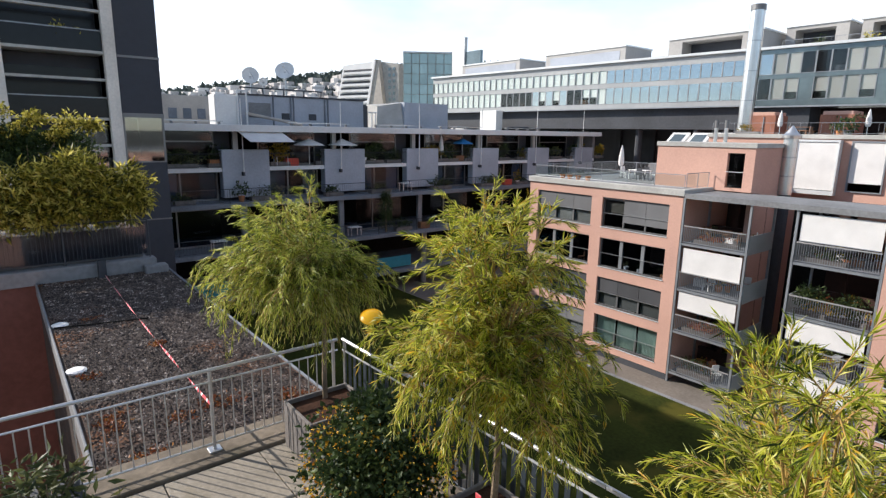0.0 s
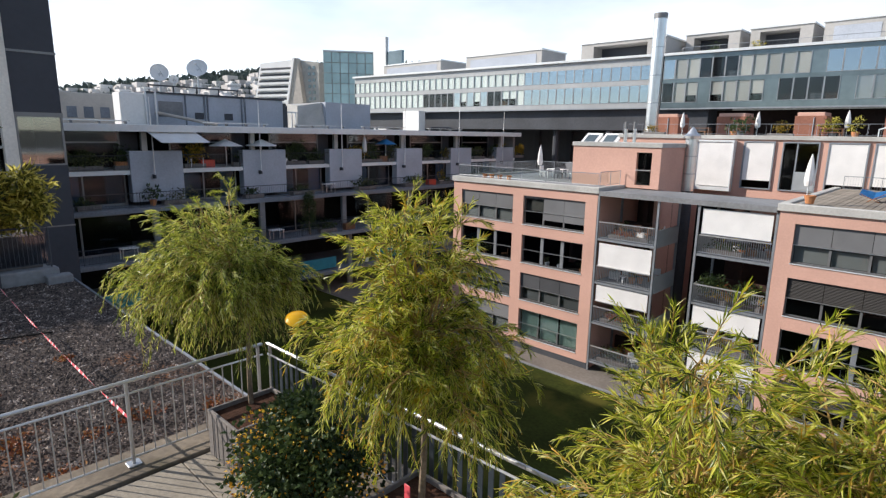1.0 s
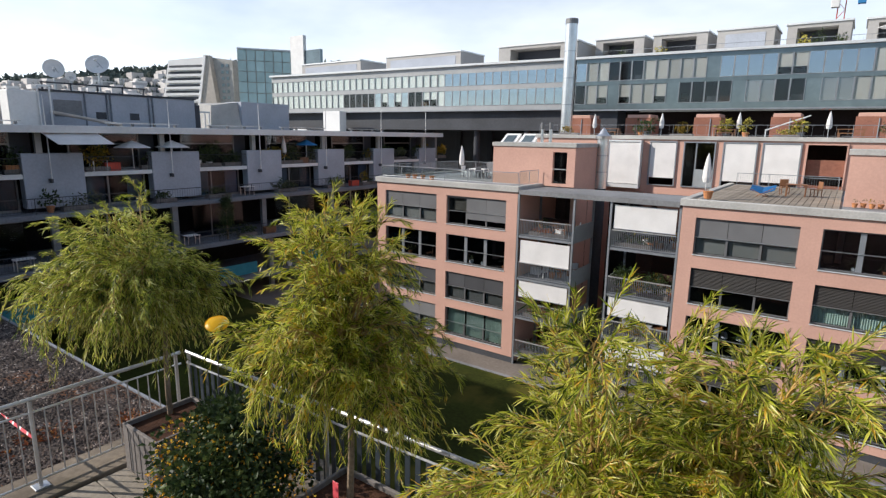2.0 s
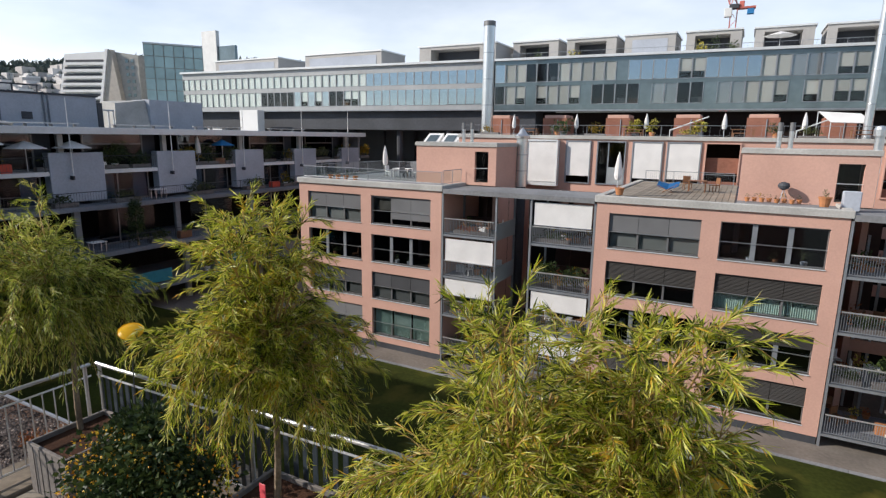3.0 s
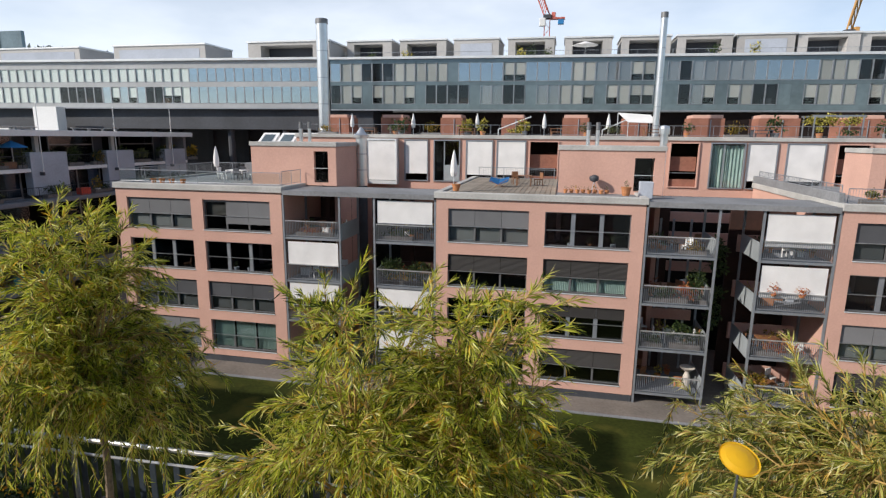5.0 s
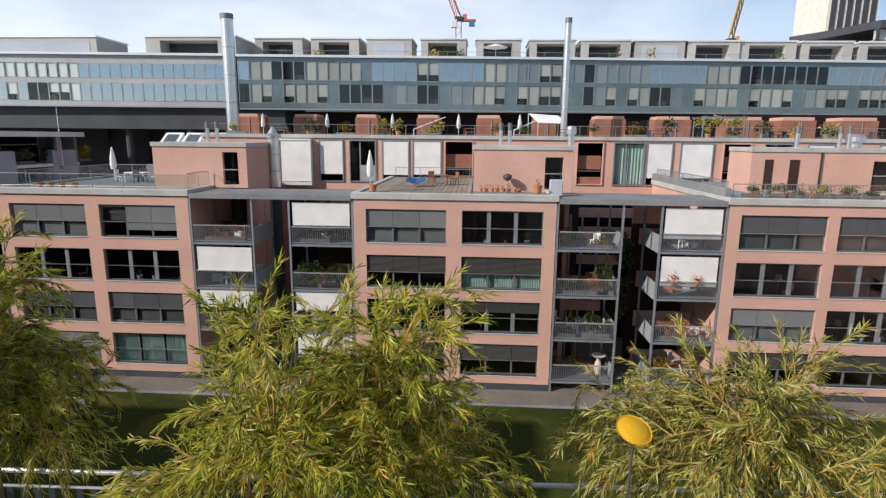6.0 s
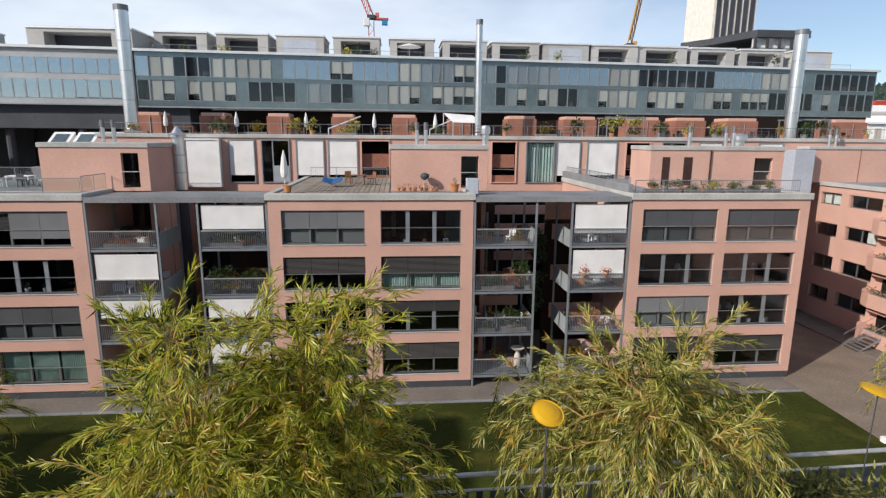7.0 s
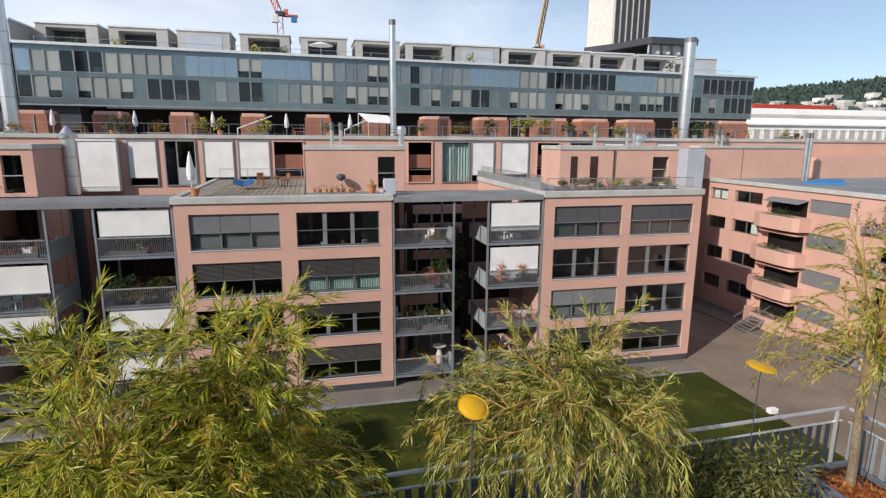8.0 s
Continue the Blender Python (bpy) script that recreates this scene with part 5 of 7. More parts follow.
for k in range(6):
    part("window", Geo().box(-53.99, -53.95, 9.0 + k * 1.2, 9.7 + k * 1.2, 16.5, 17.4), SHADE_CONC, beige)
for y0 in (8.0, 18.0, 25.5, 32.5, 41):
    rr = thing("roof_rack", (LX - 1.4, y0, 15.85), "low metal service rack on the flat roof", "roof rack", "roof racks")
    part("rail", Geo().box(LX - 1.5, LX - 1.3, y0, y0 + 5.2, 16.15, 16.22), METAL, rr)
    for k in range(4):
        part("foot", Geo().box(LX - 1.5, LX - 1.3, y0 + 0.2 + k * 1.55, y0 + 0.35 + k * 1.55, 15.85, 16.15), CONCRETE, rr)
solid("roof_duct", Geo().tube((-45.4, 16.3, 16.9), (-42.0, 19.4, 16.05), 0.12, n=10), STONE, (-44, 18, 16.0), "slanting metal roof duct", "duct")


def dish(x, y, z, r, face, label):
    d = thing("satellite_dish", (x, y, 15.85), label, "satellite dish", "satellite dishes")
    f = Vector(face).normalized()
    a = f.orthogonal().normalized()
    b = f.cross(a)
    c = Vector((x, y, z))
    v, q, n = [], [], 20
    rings = (0.05, 0.35, 0.7, 1.0)
    for off in (0.0, -0.04):
        for k in rings:
            v += [c + (a * math.cos(2 * math.pi * i / n) + b * math.sin(2 * math.pi * i / n)) * r * k + f * (k * k * r * 0.28 + off) for i in range(n)]
    for s in (0, 4):
        for k in range(3):
            q += [((s + k) * n + i, (s + k) * n + (i + 1) % n, (s + k + 1) * n + (i + 1) % n, (s + k + 1) * n + i) for i in range(n)]
    part("reflector", Geo().add(v, q), WHITE, d)
    part("feed_arm", Geo().tube(c - b * r * 0.6, c + f * r * 0.9, 0.03, n=5), METAL, d)
    part("feed", Geo().tube(c + f * r * 0.85, c + f * r * 1.05, 0.1, n=8), WHITE, d)
    part("mast", Geo().tube((x, y, 15.85), tuple(c), 0.09, n=8), METAL, d)
    for i in range(4 if r > 1 else 0):
        ang = 3.4 + i * 0.7
        part("dark_mark", Geo().tube(c + (a * math.cos(ang) + b * math.sin(ang)) * r * 0.5 + f * (r * 0.10), c + (a * math.cos(ang) + b * math.sin(ang)) * r * 0.5 + f * (r * 0.12), r * 0.10, n=7), GIRDER, d)


dish(-48, 20.8, 20.55, 0.82, (0.75, -0.55, 0.55), "large white satellite dish on the roof")
dish(-48, 17.75, 20.0, 0.68, (0.95, -0.3, 0.25), "white satellite dish on the roof")
dish(-48.2, 18.9, 19.6, 0.36, (0.9, -0.4, 0.3), "small white satellite dish on the roof")

# the whole row is built at a smaller scale and stands farther back: west of the courtyard, with full storeys
for ob in [o for o in scene.collection.objects if o not in before and o.parent is None]:
    ob.location = ROW_EYE + (ob.location - ROW_EYE) * ROW_SCALE
    ob.scale = (ROW_SCALE,) * 3

# ---------------------------------------------------------------- dark tall building with hedge terrace
DX = -30.5
dark = thing("dark_apartment_building", (-36, 2, 0), "tall anthracite building with pale stone columns", "apartment building")
part("corner_wall", Geo().box(-58, DX, 5.25, 6.95, 8.9, 14.0), DARK, dark)
part("corner_wall", Geo().box(-58, DX, 5.25, 6.95, 16.15, 23.2), DARK, dark)
for za, zb in ((18.78, 18.88), (21.5, 21.6), (16.1, 16.3), (11.2, 11.26)):
    part("corner_joint", Geo().box(DX, DX + 0.03, 5.25, 7.03, za, zb), FRAME, dark)
cw = part("corner_window", Geo().box(DX - 0.1, DX + 0.02, 5.25, 5.33, 14.0, 16.1).box(DX - 0.1, DX + 0.02, 6.92, 7.0, 14.0, 16.1).box(DX - 0.1, DX + 0.02, 5.33, 6.92, 14.0, 14.06), FRAME, dark)
part("pane", Geo().box(DX - 0.06, DX - 0.03, 5.33, 6.92, 14.06, 16.1), DARKPANE, cw, shadow=False)
part("inner_wall", Geo().box(-36.2, -36, 0.6, 6.9, 8.9, 23.2), BLACK, dark)
part("end_wall", Geo().box(-58, DX - 0.4, 0.4, 0.6, 0, 23.2), DARK, dark)
for y in (4.76, 0.63):
    part("column", Geo().bevel_box(DX - 0.4, DX + 0.12, y, y + 0.47, 0, 23.2, 0.01), STONE_PALE, dark)
for z in (18.9, 16.0, 21.8, 13.4):
    part("balcony_slab", Geo().box(-36, DX - 0.06, 1.11, 4.75, z - 0.06, z + 0.06), PALE_CONC, dark)
for z in (17.72, 20.65, 14.8):
    part("window_head", Geo().box(DX - 0.4, DX - 0.08, 1.11, 4.75, z - 0.05, z + 0.06), PALE_CONC, dark)
for z in (16.07, 18.97, 21.87):
    part("balustrade_glass", Geo().box(DX - 0.25, DX - 0.22, 1.11, 4.74, z, z + 0.85), SMOKED, dark)
    part("balustrade_rail", Geo().box(DX - 0.27, DX - 0.20, 1.11, 4.74, z + 0.85, z + 0.9), STEEL, dark)
    part("window_wall", Geo().box(DX - 1.5, DX - 1.42, 0.61, 4.74, z, min(z + 2.75, 23.1)), DARK, dark)
    part("window_glass", Geo().box(DX - 1.40, DX - 1.38, 0.7, 4.7, z + 0.1, min(z + 2.2, 23.0)), SMOKED, dark)
part("window_wall", Geo().box(DX - 1.6, DX - 1.5, 0.61, 4.74, 11.4, 15.9), DARK, dark)
part("window_glass", Geo().box(DX - 0.9, DX - 0.88, 3.2, 4.74, 13.5, 15.85), DARKPANE, dark, shadow=False)
part("rear_wall", Geo().box(-58, DX, 6.952, 7.0, 0, 23.2), DARK, dark)
part("lower_front", Geo().box(DX - 0.3, DX, 0.6, 6.95, 0, 8.9), DARK, dark)
part("top", Geo().box(-58, DX, 0.4, 7.0, 23.2, 23.5), CONCRETE, dark)
for y in (3.15, 3.95):
    potted_plant(DX - 0.55, y, 18.97, 0.28, 0.4, 0.42, HEDGE, PALE_CONC, "pale flowering plant in a round pot on the dark balcony", 110, "balcony pots")
# planted terrace in front of it
HX = -18.4
ht = thing("hedge_terrace", (-24, -2, 0), "raised terrace block with a pale blue-grey parapet", "terrace")
part("block", Geo().box(DX + 0.02, HX - 0.3, -9, 3.7, -0.2, 11.75), CONCRETE, ht)
part("parapet", Geo().bevel_box(HX - 0.3, HX + 0.1, -9, 3.78, 11.48, 11.88, 0.03), CONCRETE, ht)
part("front_wall", Geo().box(HX - 0.29, HX, -9, 3.7, -0.2, 11.48), SHADED_SALMON, ht, "salmon rendered wall with shade put into its colour")
part("screen", Geo().box(HX - 0.24, HX - 0.21, -9, 3.6, 11.95, 12.9), NIGHTPANE, ht, shadow=False)
railing_run("terrace_railing", (HX - 0.1, -9), (HX - 0.1, 3.65), 11.88, 1.13, 0.10, 2.0, "dark bar railing before the hedge", group="hedge railing", material=GIRDER)
hedge = thing("bamboo_hedge", (HX - 0.6, 1, 11.75), "dense yellow-green bamboo hedge on the terrace edge", "hedge")
part("trough", Geo().box(HX - 1.6, HX - 0.4, -8.5, 3.5, 11.75, 12.75), PLANTER, hedge)
hv = []
for k in range(15):
    y = -6.6 + k * 0.70
    hv.append(leaf_cloud(RNG, (HX - 0.30, y, 14.05 + 0.12 * math.sin(k * 1.7)), (0.80, 0.66, 0.85), 1150, 0.26, 0.22, 0.5, 14))
    hv.append(leaf_cloud(RNG, (HX - 0.30, y, 13.40), (0.75, 0.66, 0.62), 1300, 0.24, 0.24, 0.35, 14))
hv.append(leaf_cloud(RNG, (HX - 0.5, 2.2, 14.75), (0.40, 0.40, 0.42), 420, 0.18, 0.24, 0.4, 6))
leaves("foliage", hv, HEDGE, hedge)
maple = thing("small_maple_tree", (HX - 2.1, 1.2, 11.75), "small yellowing maple tree behind the hedge", "tree")
part("trunk", Geo().tube((HX - 2.1, 1.2, 11.75), (HX - 2.1, 1.1, 14.6), 0.07, 0.04), BARK, maple)
for k in range(7):
    a = k * 0.9
    part("limb", Geo().tube((HX - 2.1, 1.1, 14.0 + 0.08 * k), (HX - 2.1 + 0.6 * math.cos(a), 1.1 + 0.9 * math.sin(a), 15.1 + 0.14 * k), 0.03, 0.01, n=5), BARK, maple)
leaves("crown", [leaf_cloud(RNG, (HX - 2.1, 0.9 + dy, 15.25 + dz), (0.75, 0.80, 0.55), 1500, 0.13, 0.5, 0.25, 14) for dy, dz in ((-1.3, 0.05), (-0.5, 0.1), (0.4, 0.0), (1.2, -0.15), (0.0, -0.6), (1.0, -0.65), (-1.0, -0.6))], BUSH, maple, "dark green lower leaves")
leaves("crown", [leaf_cloud(RNG, (HX - 1.9, 0.9 + dy, 15.75 + dz), (0.42, 0.55, 0.26), 420, 0.12, 0.5, 0.3, 12) for dy, dz in ((-1.4, 0.15), (-0.5, 0.30), (0.4, 0.12), (1.2, 0.05), (1.75, -0.05), (0.0, -0.25), (1.0, -0.4))], HEDGE, maple, "yellow upper leaves")

# ---------------------------------------------------------------- gravel roof below the terrace
GZ = 11.5
groof = thing("gravel_roof", (-12, 2.4, 0), "flat gravel roof with red sedum patches", "roof", kind="structure")
part("roof_slab", Geo().box(HX + 0.01, -6.82, 0.85, 4.05, -0.2, GZ), GRAVEL, groof)
part("metal_edge", Geo().bevel_box(HX + 0.01, -6.82, 0.81, 0.85, GZ - 0.3, GZ + 0.05, 0.01), CONCRETE, groof)
part("metal_edge", Geo().bevel_box(HX + 0.01, -6.82, 4.05, 4.09, GZ - 0.3, GZ + 0.04, 0.01), SHADE_CONC, groof)
part("corner_stone", Geo().bevel_box(HX + 0.11, HX + 0.5, 3.4, 4.0, GZ, GZ + 0.22, 0.02), CONCRETE, groof)
n = 34000
px = -6.9 - 11.4 * RNG.random(n) ** 1.1
pp = np.stack([px, RNG.uniform(0.9, 4.02, n), np.full(n, GZ)], 1)
sz = RNG.uniform(0.011, 0.030, n)[:, None]
octa = np.array([(1, 0, 0), (0, 1, 0), (-1, 0, 0), (0, -1, 0), (0, 0, 0.75)], float)
ang = RNG.uniform(0, 6.28, n)
rot = np.stack([np.stack([np.cos(ang), -np.sin(ang)], 1), np.stack([np.sin(ang), np.cos(ang)], 1)], 1)
shape = octa[None] * RNG.uniform(0.7, 1.3, (n, 1, 3)) * sz[:, :, None]
shape[:, :, :2] = np.einsum("nij,nkj->nki", rot, shape[:, :, :2])
pv = (pp[:, None] + shape).reshape(-1, 3)
pf = (np.array([[0, 1, 4], [1, 2, 4], [2, 3, 4], [3, 0, 4]])[None] + np.arange(n)[:, None, None] * 5).reshape(-1, 3)
ob = new("gravel", from_arrays("gravel", pv, pf, PEBBLE, BASE[groof.name]))
ob.parent = groof
tagged(ob, kind="stuff")
sed = []
for x, y, r, c in ((-8.7, 2.6, 0.42, 300), (-11.9, 2.4, 0.26, 200), (-7.6, 1.5, 0.65, 520), (-7.3, 3.2, 0.55, 420), (-9.0, 1.2, 0.45, 300), (-10.9, 1.15, 0.25, 120), (-8.2, 3.7, 0.45, 280), (-7.2, 2.3, 0.5, 360), (-14.4, 1.6, 0.35, 110), (-8.6, 2.0, 0.3, 130)):
    sed.append(leaf_cloud(RNG, (x, y, GZ + 0.01), (r, r, 0.035), c, 0.055, 0.6, 0.1, 9))
leaves("sedum", sed, MOSS, groof, "patches of red sedum")
for x, y in ((-11.33, 1.02), (-14.19, 1.02)):
    solid("drain_cover", Geo().lathe(x, y, GZ, [(0.16, 0), (0.16, 0.03), (0.12, 0.05), (0.02, 0.055)], 14), WHITE, (x, y, GZ), "round white drain cover lying on gravel", "drain cover", "drain covers")
solid("roof_cable", Geo().tube((-14.0, 0.9, GZ + 0.03), (-13.6, 2.6, GZ + 0.03), 0.018, n=5), BLACK, (-13.8, 1.7, GZ), "black cable lying across the gravel", "cable")
solid("vent_box", Geo().bevel_box(-18.28, -18.1, 2.25, 2.45, GZ, 12.0, 0.01), GIRDER, (-18.2, 2.35, GZ), "dark pipe box against the parapet", "vent")
tape = thing("barrier_tape", (-6.5, 1.9, 12.58), "red and white barrier tape stretched over the gravel roof", "tape")
ta, tb = Vector((-6.50, 1.92, 12.58)), Vector((-18.1, 2.38, 11.62))
for i in range(190):
    u, v = i / 190, (i + 1) / 190
    p, q = ta.lerp(tb, u) - Vector((0, 0, 0.06 * 4 * u * (1 - u))), ta.lerp(tb, v) - Vector((0, 0, 0.06 * 4 * v * (1 - v)))
    tw = Vector((0, 0.5 * math.sin(i * 0.19), 1)).normalized() * 0.017
    part("stripe", Geo().add([p - tw, q - tw, q + tw, p + tw], [(0, 1, 2, 3)]), WHITE if i % 4 == 0 else TAPE_R, tape)

# ---------------------------------------------------------------- the camera's own terrace
TZ = 12.04
terrace = thing("terrace_floor", (-1, 0, 0), "sunlit concrete paver roof terrace with a stained edge", "floor", kind="structure")
part("slab", Geo().box(-6.75, 5.75, -9, 3.72, -0.2, TZ - 0.05), SALMON, terrace)
part("edge_strip", Geo().bevel_box(-6.80, -6.22, -9, 3.85, TZ - 0.05, TZ + 0.035, 0.01), KERB, terrace)
part("edge_strip", Geo().bevel_box(-6.215, 5.8, 3.30, 3.98, TZ - 0.05, TZ + 0.035, 0.01), KERB, terrace)
for i in range(12):
    for j in range(12):
        x, y = -6.2 + i * 1.0, -8.7 + j * 1.0
        part("paver", Geo().bevel_box(x + 0.006, min(x + 0.994, 5.7), y + 0.006, y + 0.994, TZ - 0.05, TZ + RNG.uniform(-0.003, 0.004), 0.006), SLAB, terrace)
house = solid("house_wall", Geo().box(-6.7, 5.7, -9.4, -9.0, -0.2, 18.5), PALE_CONC, (0, -9.2, 0), "plain pale house wall behind the terrace", "wall", kind="structure")


def terrace_railing(p, q, posts, label, flat, slat_material=None):
    """The near railing: round top rail, upper and lower bar, upright bars and posts on foot plates."""
    p, q = Vector((*p, TZ)), Vector((*q, TZ))
    r = thing("terrace_railing", tuple((p + q) / 2), label, "railing", "terrace railings")
    d = (q - p).normalized()
    nrm = Vector((-d.y, d.x, 0))
    ln = (q - p).length
    up = Vector((0, 0, 1))
    part("top_rail", Geo().tube(p + up * 1.0, q + up * 1.0, 0.020, n=10), RAIL, r)
    part("upper_bar", Geo().tube(p + up * 0.86, q + up * 0.86, 0.012, n=8), RAIL, r)
    part("lower_bar", Geo().tube(p + up * 0.12, q + up * 0.12, 0.014, n=8), RAIL, r)
    k = int(ln / 0.115)
    for i in range(k):
        c = p + d * (ln * (i + 0.5) / k)
        if flat:
            a, b = d * 0.027, nrm * 0.005
            v = [c + up * z + sa * a + sb * b for z in (0.12, 0.86) for sa, sb in ((-1, -1), (1, -1), (1, 1), (-1, 1))]
            part("slat", Geo().add(v, [(3, 2, 1, 0), (4, 5, 6, 7), (0, 1, 5, 4), (1, 2, 6, 5), (2, 3, 7, 6), (3, 0, 4, 7)]), slat_material or SLAT, r)
        else:
            part("baluster", Geo().tube(c + up * 0.12, c + up * 0.86, 0.0075, n=6, caps=False), RAIL, r)
    for s in posts:
        c = p + d * s
        post = part("post", Geo().tube(c + up * 0.03, c + up * 0.985, 0.021, n=8), RAIL, r)
        part("foot_plate", Geo().bevel_box(c.x - 0.07, c.x + 0.07, c.y - 0.07, c.y + 0.07, TZ + 0.036, TZ + 0.055, 0.004), METAL, post)
    return r


terrace_railing((-6.47, -8.9), (-6.47, 3.46), [0.6, 2.6, 4.6, 6.7, 8.75, 10.8, 12.3], "galvanised railing with thin upright bars beside the gravel roof", False)
terrace_railing((-6.44, 3.52), (5.38, 3.86), [0.05, 2.4, 4.8, 6.75, 9.1, 11.75], "galvanised railing with flat dark slats above the courtyard", True, DARK_SLAT)
terrace_railing((5.42, 3.82), (5.62, -8.9), [0.15, 2.5, 4.9, 7.3, 9.7], "galvanised railing with flat slats at the terrace corner", True)


def planter(x0, x1, y0, y1, h, label, shell=None):
    t = thing("planter", ((x0 + x1) / 2, (y0 + y1) / 2, TZ + 0.036), label, "planter", "terrace planters")
    z0 = TZ + 0.036
    w = 0.035
    part("box", Geo().bevel_box(x0, x1, y0, y0 + w, z0, z0 + h, 0.006).bevel_box(x0, x1, y1 - w, y1, z0, z0 + h, 0.006)
         .bevel_box(x0, x0 + w, y0 + w, y1 - w, z0, z0 + h, 0.006).bevel_box(x1 - w, x1, y0 + w, y1 - w, z0, z0 + h, 0.006).box(x0 + w, x1 - w, y0 + w, y1 - w, z0 + 0.02, z0 + 0.05), shell or PLANTER, t)
    for k in range(1, 6):
        part("rib", Geo().box(x0 + (x1 - x0) * k / 6 - 0.006, x0 + (x1 - x0) * k / 6 + 0.006, y0 - 0.006, y0 - 0.0005, z0, z0 + h - 0.02), shell or PLANTER, t)
    part("soil", Geo().box(x0 + w, x1 - w, y0 + w, y1 - w, z0 + 0.05, z0 + h - 0.05), SOIL, t)
    return t


def bezier(p0, p1, p2, t):
    t = t[:, None]
    return p0 * (1 - t) ** 2 + 2 * p1 * t * (1 - t) + p2 * t ** 2, unit(2 * (p1 - p0) * (1 - t) + 2 * (p2 - p1) * t)


def willow(x, y, z0, head, reach, rise, droop, limbs, twigs, material, seed, label, leaf=0.085, per=24, upright=0.25, spread=0.5, trunk_r=0.032, twig=(0.26, 0.52), side=0.8, dome=0.0, lean=(0, 0), wide=0.048, hang=-0.2):
    """A standard willow: a straight stem with arching limbs, feathery twigs and narrow leaves."""
    rng = np.random.default_rng(seed)
    t = thing("willow_tree", (x, y, z0), label, "tree", "potted willows")
    top = np.array((x, y, head))
    g = Geo()
    pts = [np.array((x, y, z0 - 0.05)) * (1 - s) + top * s + np.array((math.sin(5 * s + seed) * 0.015, math.cos(4 * s + seed) * 0.015, 0)) for s in np.linspace(0, 1, 7)]
    for i in range(6):
        g.tube(pts[i], pts[i + 1], trunk_r * (1 - 0.06 * i), trunk_r * (1 - 0.06 * (i + 1)), n=9)
    part("trunk", g, BARK, t)
    twig_geo, arrays = Geo(), []
    for k in range(limbs):
        a = k * 2.39996 + rng.uniform(-0.3, 0.3)
        up = k < limbs * upright
        out = np.array((math.cos(a), math.sin(a), 0.0))
        rr = rng.uniform(0.12, 0.62) if up else math.sqrt(rng.uniform(0.04, 1.0))
        rch = reach * rr
        hi = rise * (rng.uniform(0.75, 1.12) if up else (1 - 0.75 * rr * rr) * rng.uniform(0.45 + 0.2 * dome, 0.9 + 0.15 * dome))
        p0 = top - np.array((0, 0, rng.uniform(0, spread)))
        shift = np.array((lean[0], lean[1], 0.0))
        p1 = p0 + out * rch * 0.5 + shift * 0.6 + np.array((0, 0, hi)) + rng.normal(size=3) * 0.07
        p2 = p0 + out * rch + shift + np.array((0, 0, hi * (1.05 if up else rng.uniform(0.2, 0.75 + 0.3 * dome)))) + rng.normal(size=3) * 0.06
        lt, tan = bezier(p0, p1, p2, np.linspace(0, 1, 7))
        lg = Geo()
        for i in range(6):
            lg.tube(lt[i], lt[i + 1], 0.011 * (1 - i / 7), 0.011 * (1 - (i + 1) / 7), n=5, caps=False)
        part("limb", lg, TWIG, t)
        for j in range(twigs):
            s = np.array([0.12 + 0.88 * (j + rng.random()) / twigs])
            q0, qt = bezier(p0, p1, p2, s)
            q0, qt = q0[0], qt[0]
            sd = rng.normal(size=3)
            sd = sd / np.linalg.norm(sd)
            ln = rng.uniform(*twig) * (1.15 - 0.45 * s[0])
            go = qt * 0.55 + sd * side + out * 0.25
            go = go / np.linalg.norm(go)
            dr = droop * rng.uniform(0.0, 1.3) * (0.2 if up else 1.0)
            q1 = q0 + go * ln * 0.55 + np.array((0, 0, 0.03))
            q2 = q0 + go * ln * 0.9 + np.array((0, 0, -ln * dr))
            m = int(per * rng.uniform(0.75, 1.35) * (0.5 + ln))
            pos, tg = bezier(q0, q1, q2, np.linspace(0.10, 1.0, m))
            for i in range(0, 3):
                u, _ = bezier(q0, q1, q2, np.array([i / 3, (i + 1) / 3]))
                twig_geo.tube(u[0], u[1], 0.0042 * (1 - i / 5), 0.0042 * (1 - (i + 1) / 5), n=3, caps=False)
            lat = unit(np.cross(tg, np.array((0, 0, 1.0)) + rng.normal(size=(m, 3)) * 0.5))
            sign = np.where(np.arange(m) % 2, 1.0, -1.0)[:, None]
            along = unit(tg * 1.0 + lat * sign * rng.uniform(0.25, 0.80, (m, 1)) + np.array((0, 0, hang)) + rng.normal(size=(m, 3)) * 0.24)
            across = unit(np.cross(along, rng.normal(size=(m, 3)) + np.array((0, 0, 1.0))))
            le = leaf * rng.uniform(0.55, 1.25, m)
            arrays.append(leaf_arrays(pos, along, across, le, le * wide))
    part("branchwork", twig_geo, TWIG, t, kind="stuff")
    leaves("crown", arrays, material, t)
    return t


planter(-6.11, -5.42, 2.58, 3.38, 0.54, "grey fibre-cement planter box with dark soil")
planter(-3.60, -2.85, 2.75, 3.42, 0.58, "grey fibre-cement planter box under a willow")
planter(-1.75, 0.25, 2.60, 3.42, 0.58, "long grey fibre-cement planter box under two willows")
planter(1.55, 2.35, 2.65, 3.45, 0.58, "grey fibre-cement planter box under a willow")
corner = planter(4.70, 5.30, 2.90, 3.68, 0.50, "blue-grey planter box with red bark mulch at the terrace corner", SLATE)
leaves("mulch", [leaf_cloud(RNG, (5.0, 3.29, 12.54), (0.34, 0.44, 0.03), 900, 0.05, 0.6, 0.1, 14)], MOSS, corner, "loose red bark mulch")
pot = thing("watering_can", (4.52, 3.5, TZ + 0.036), "white plastic watering can beside the corner planter", "watering can")
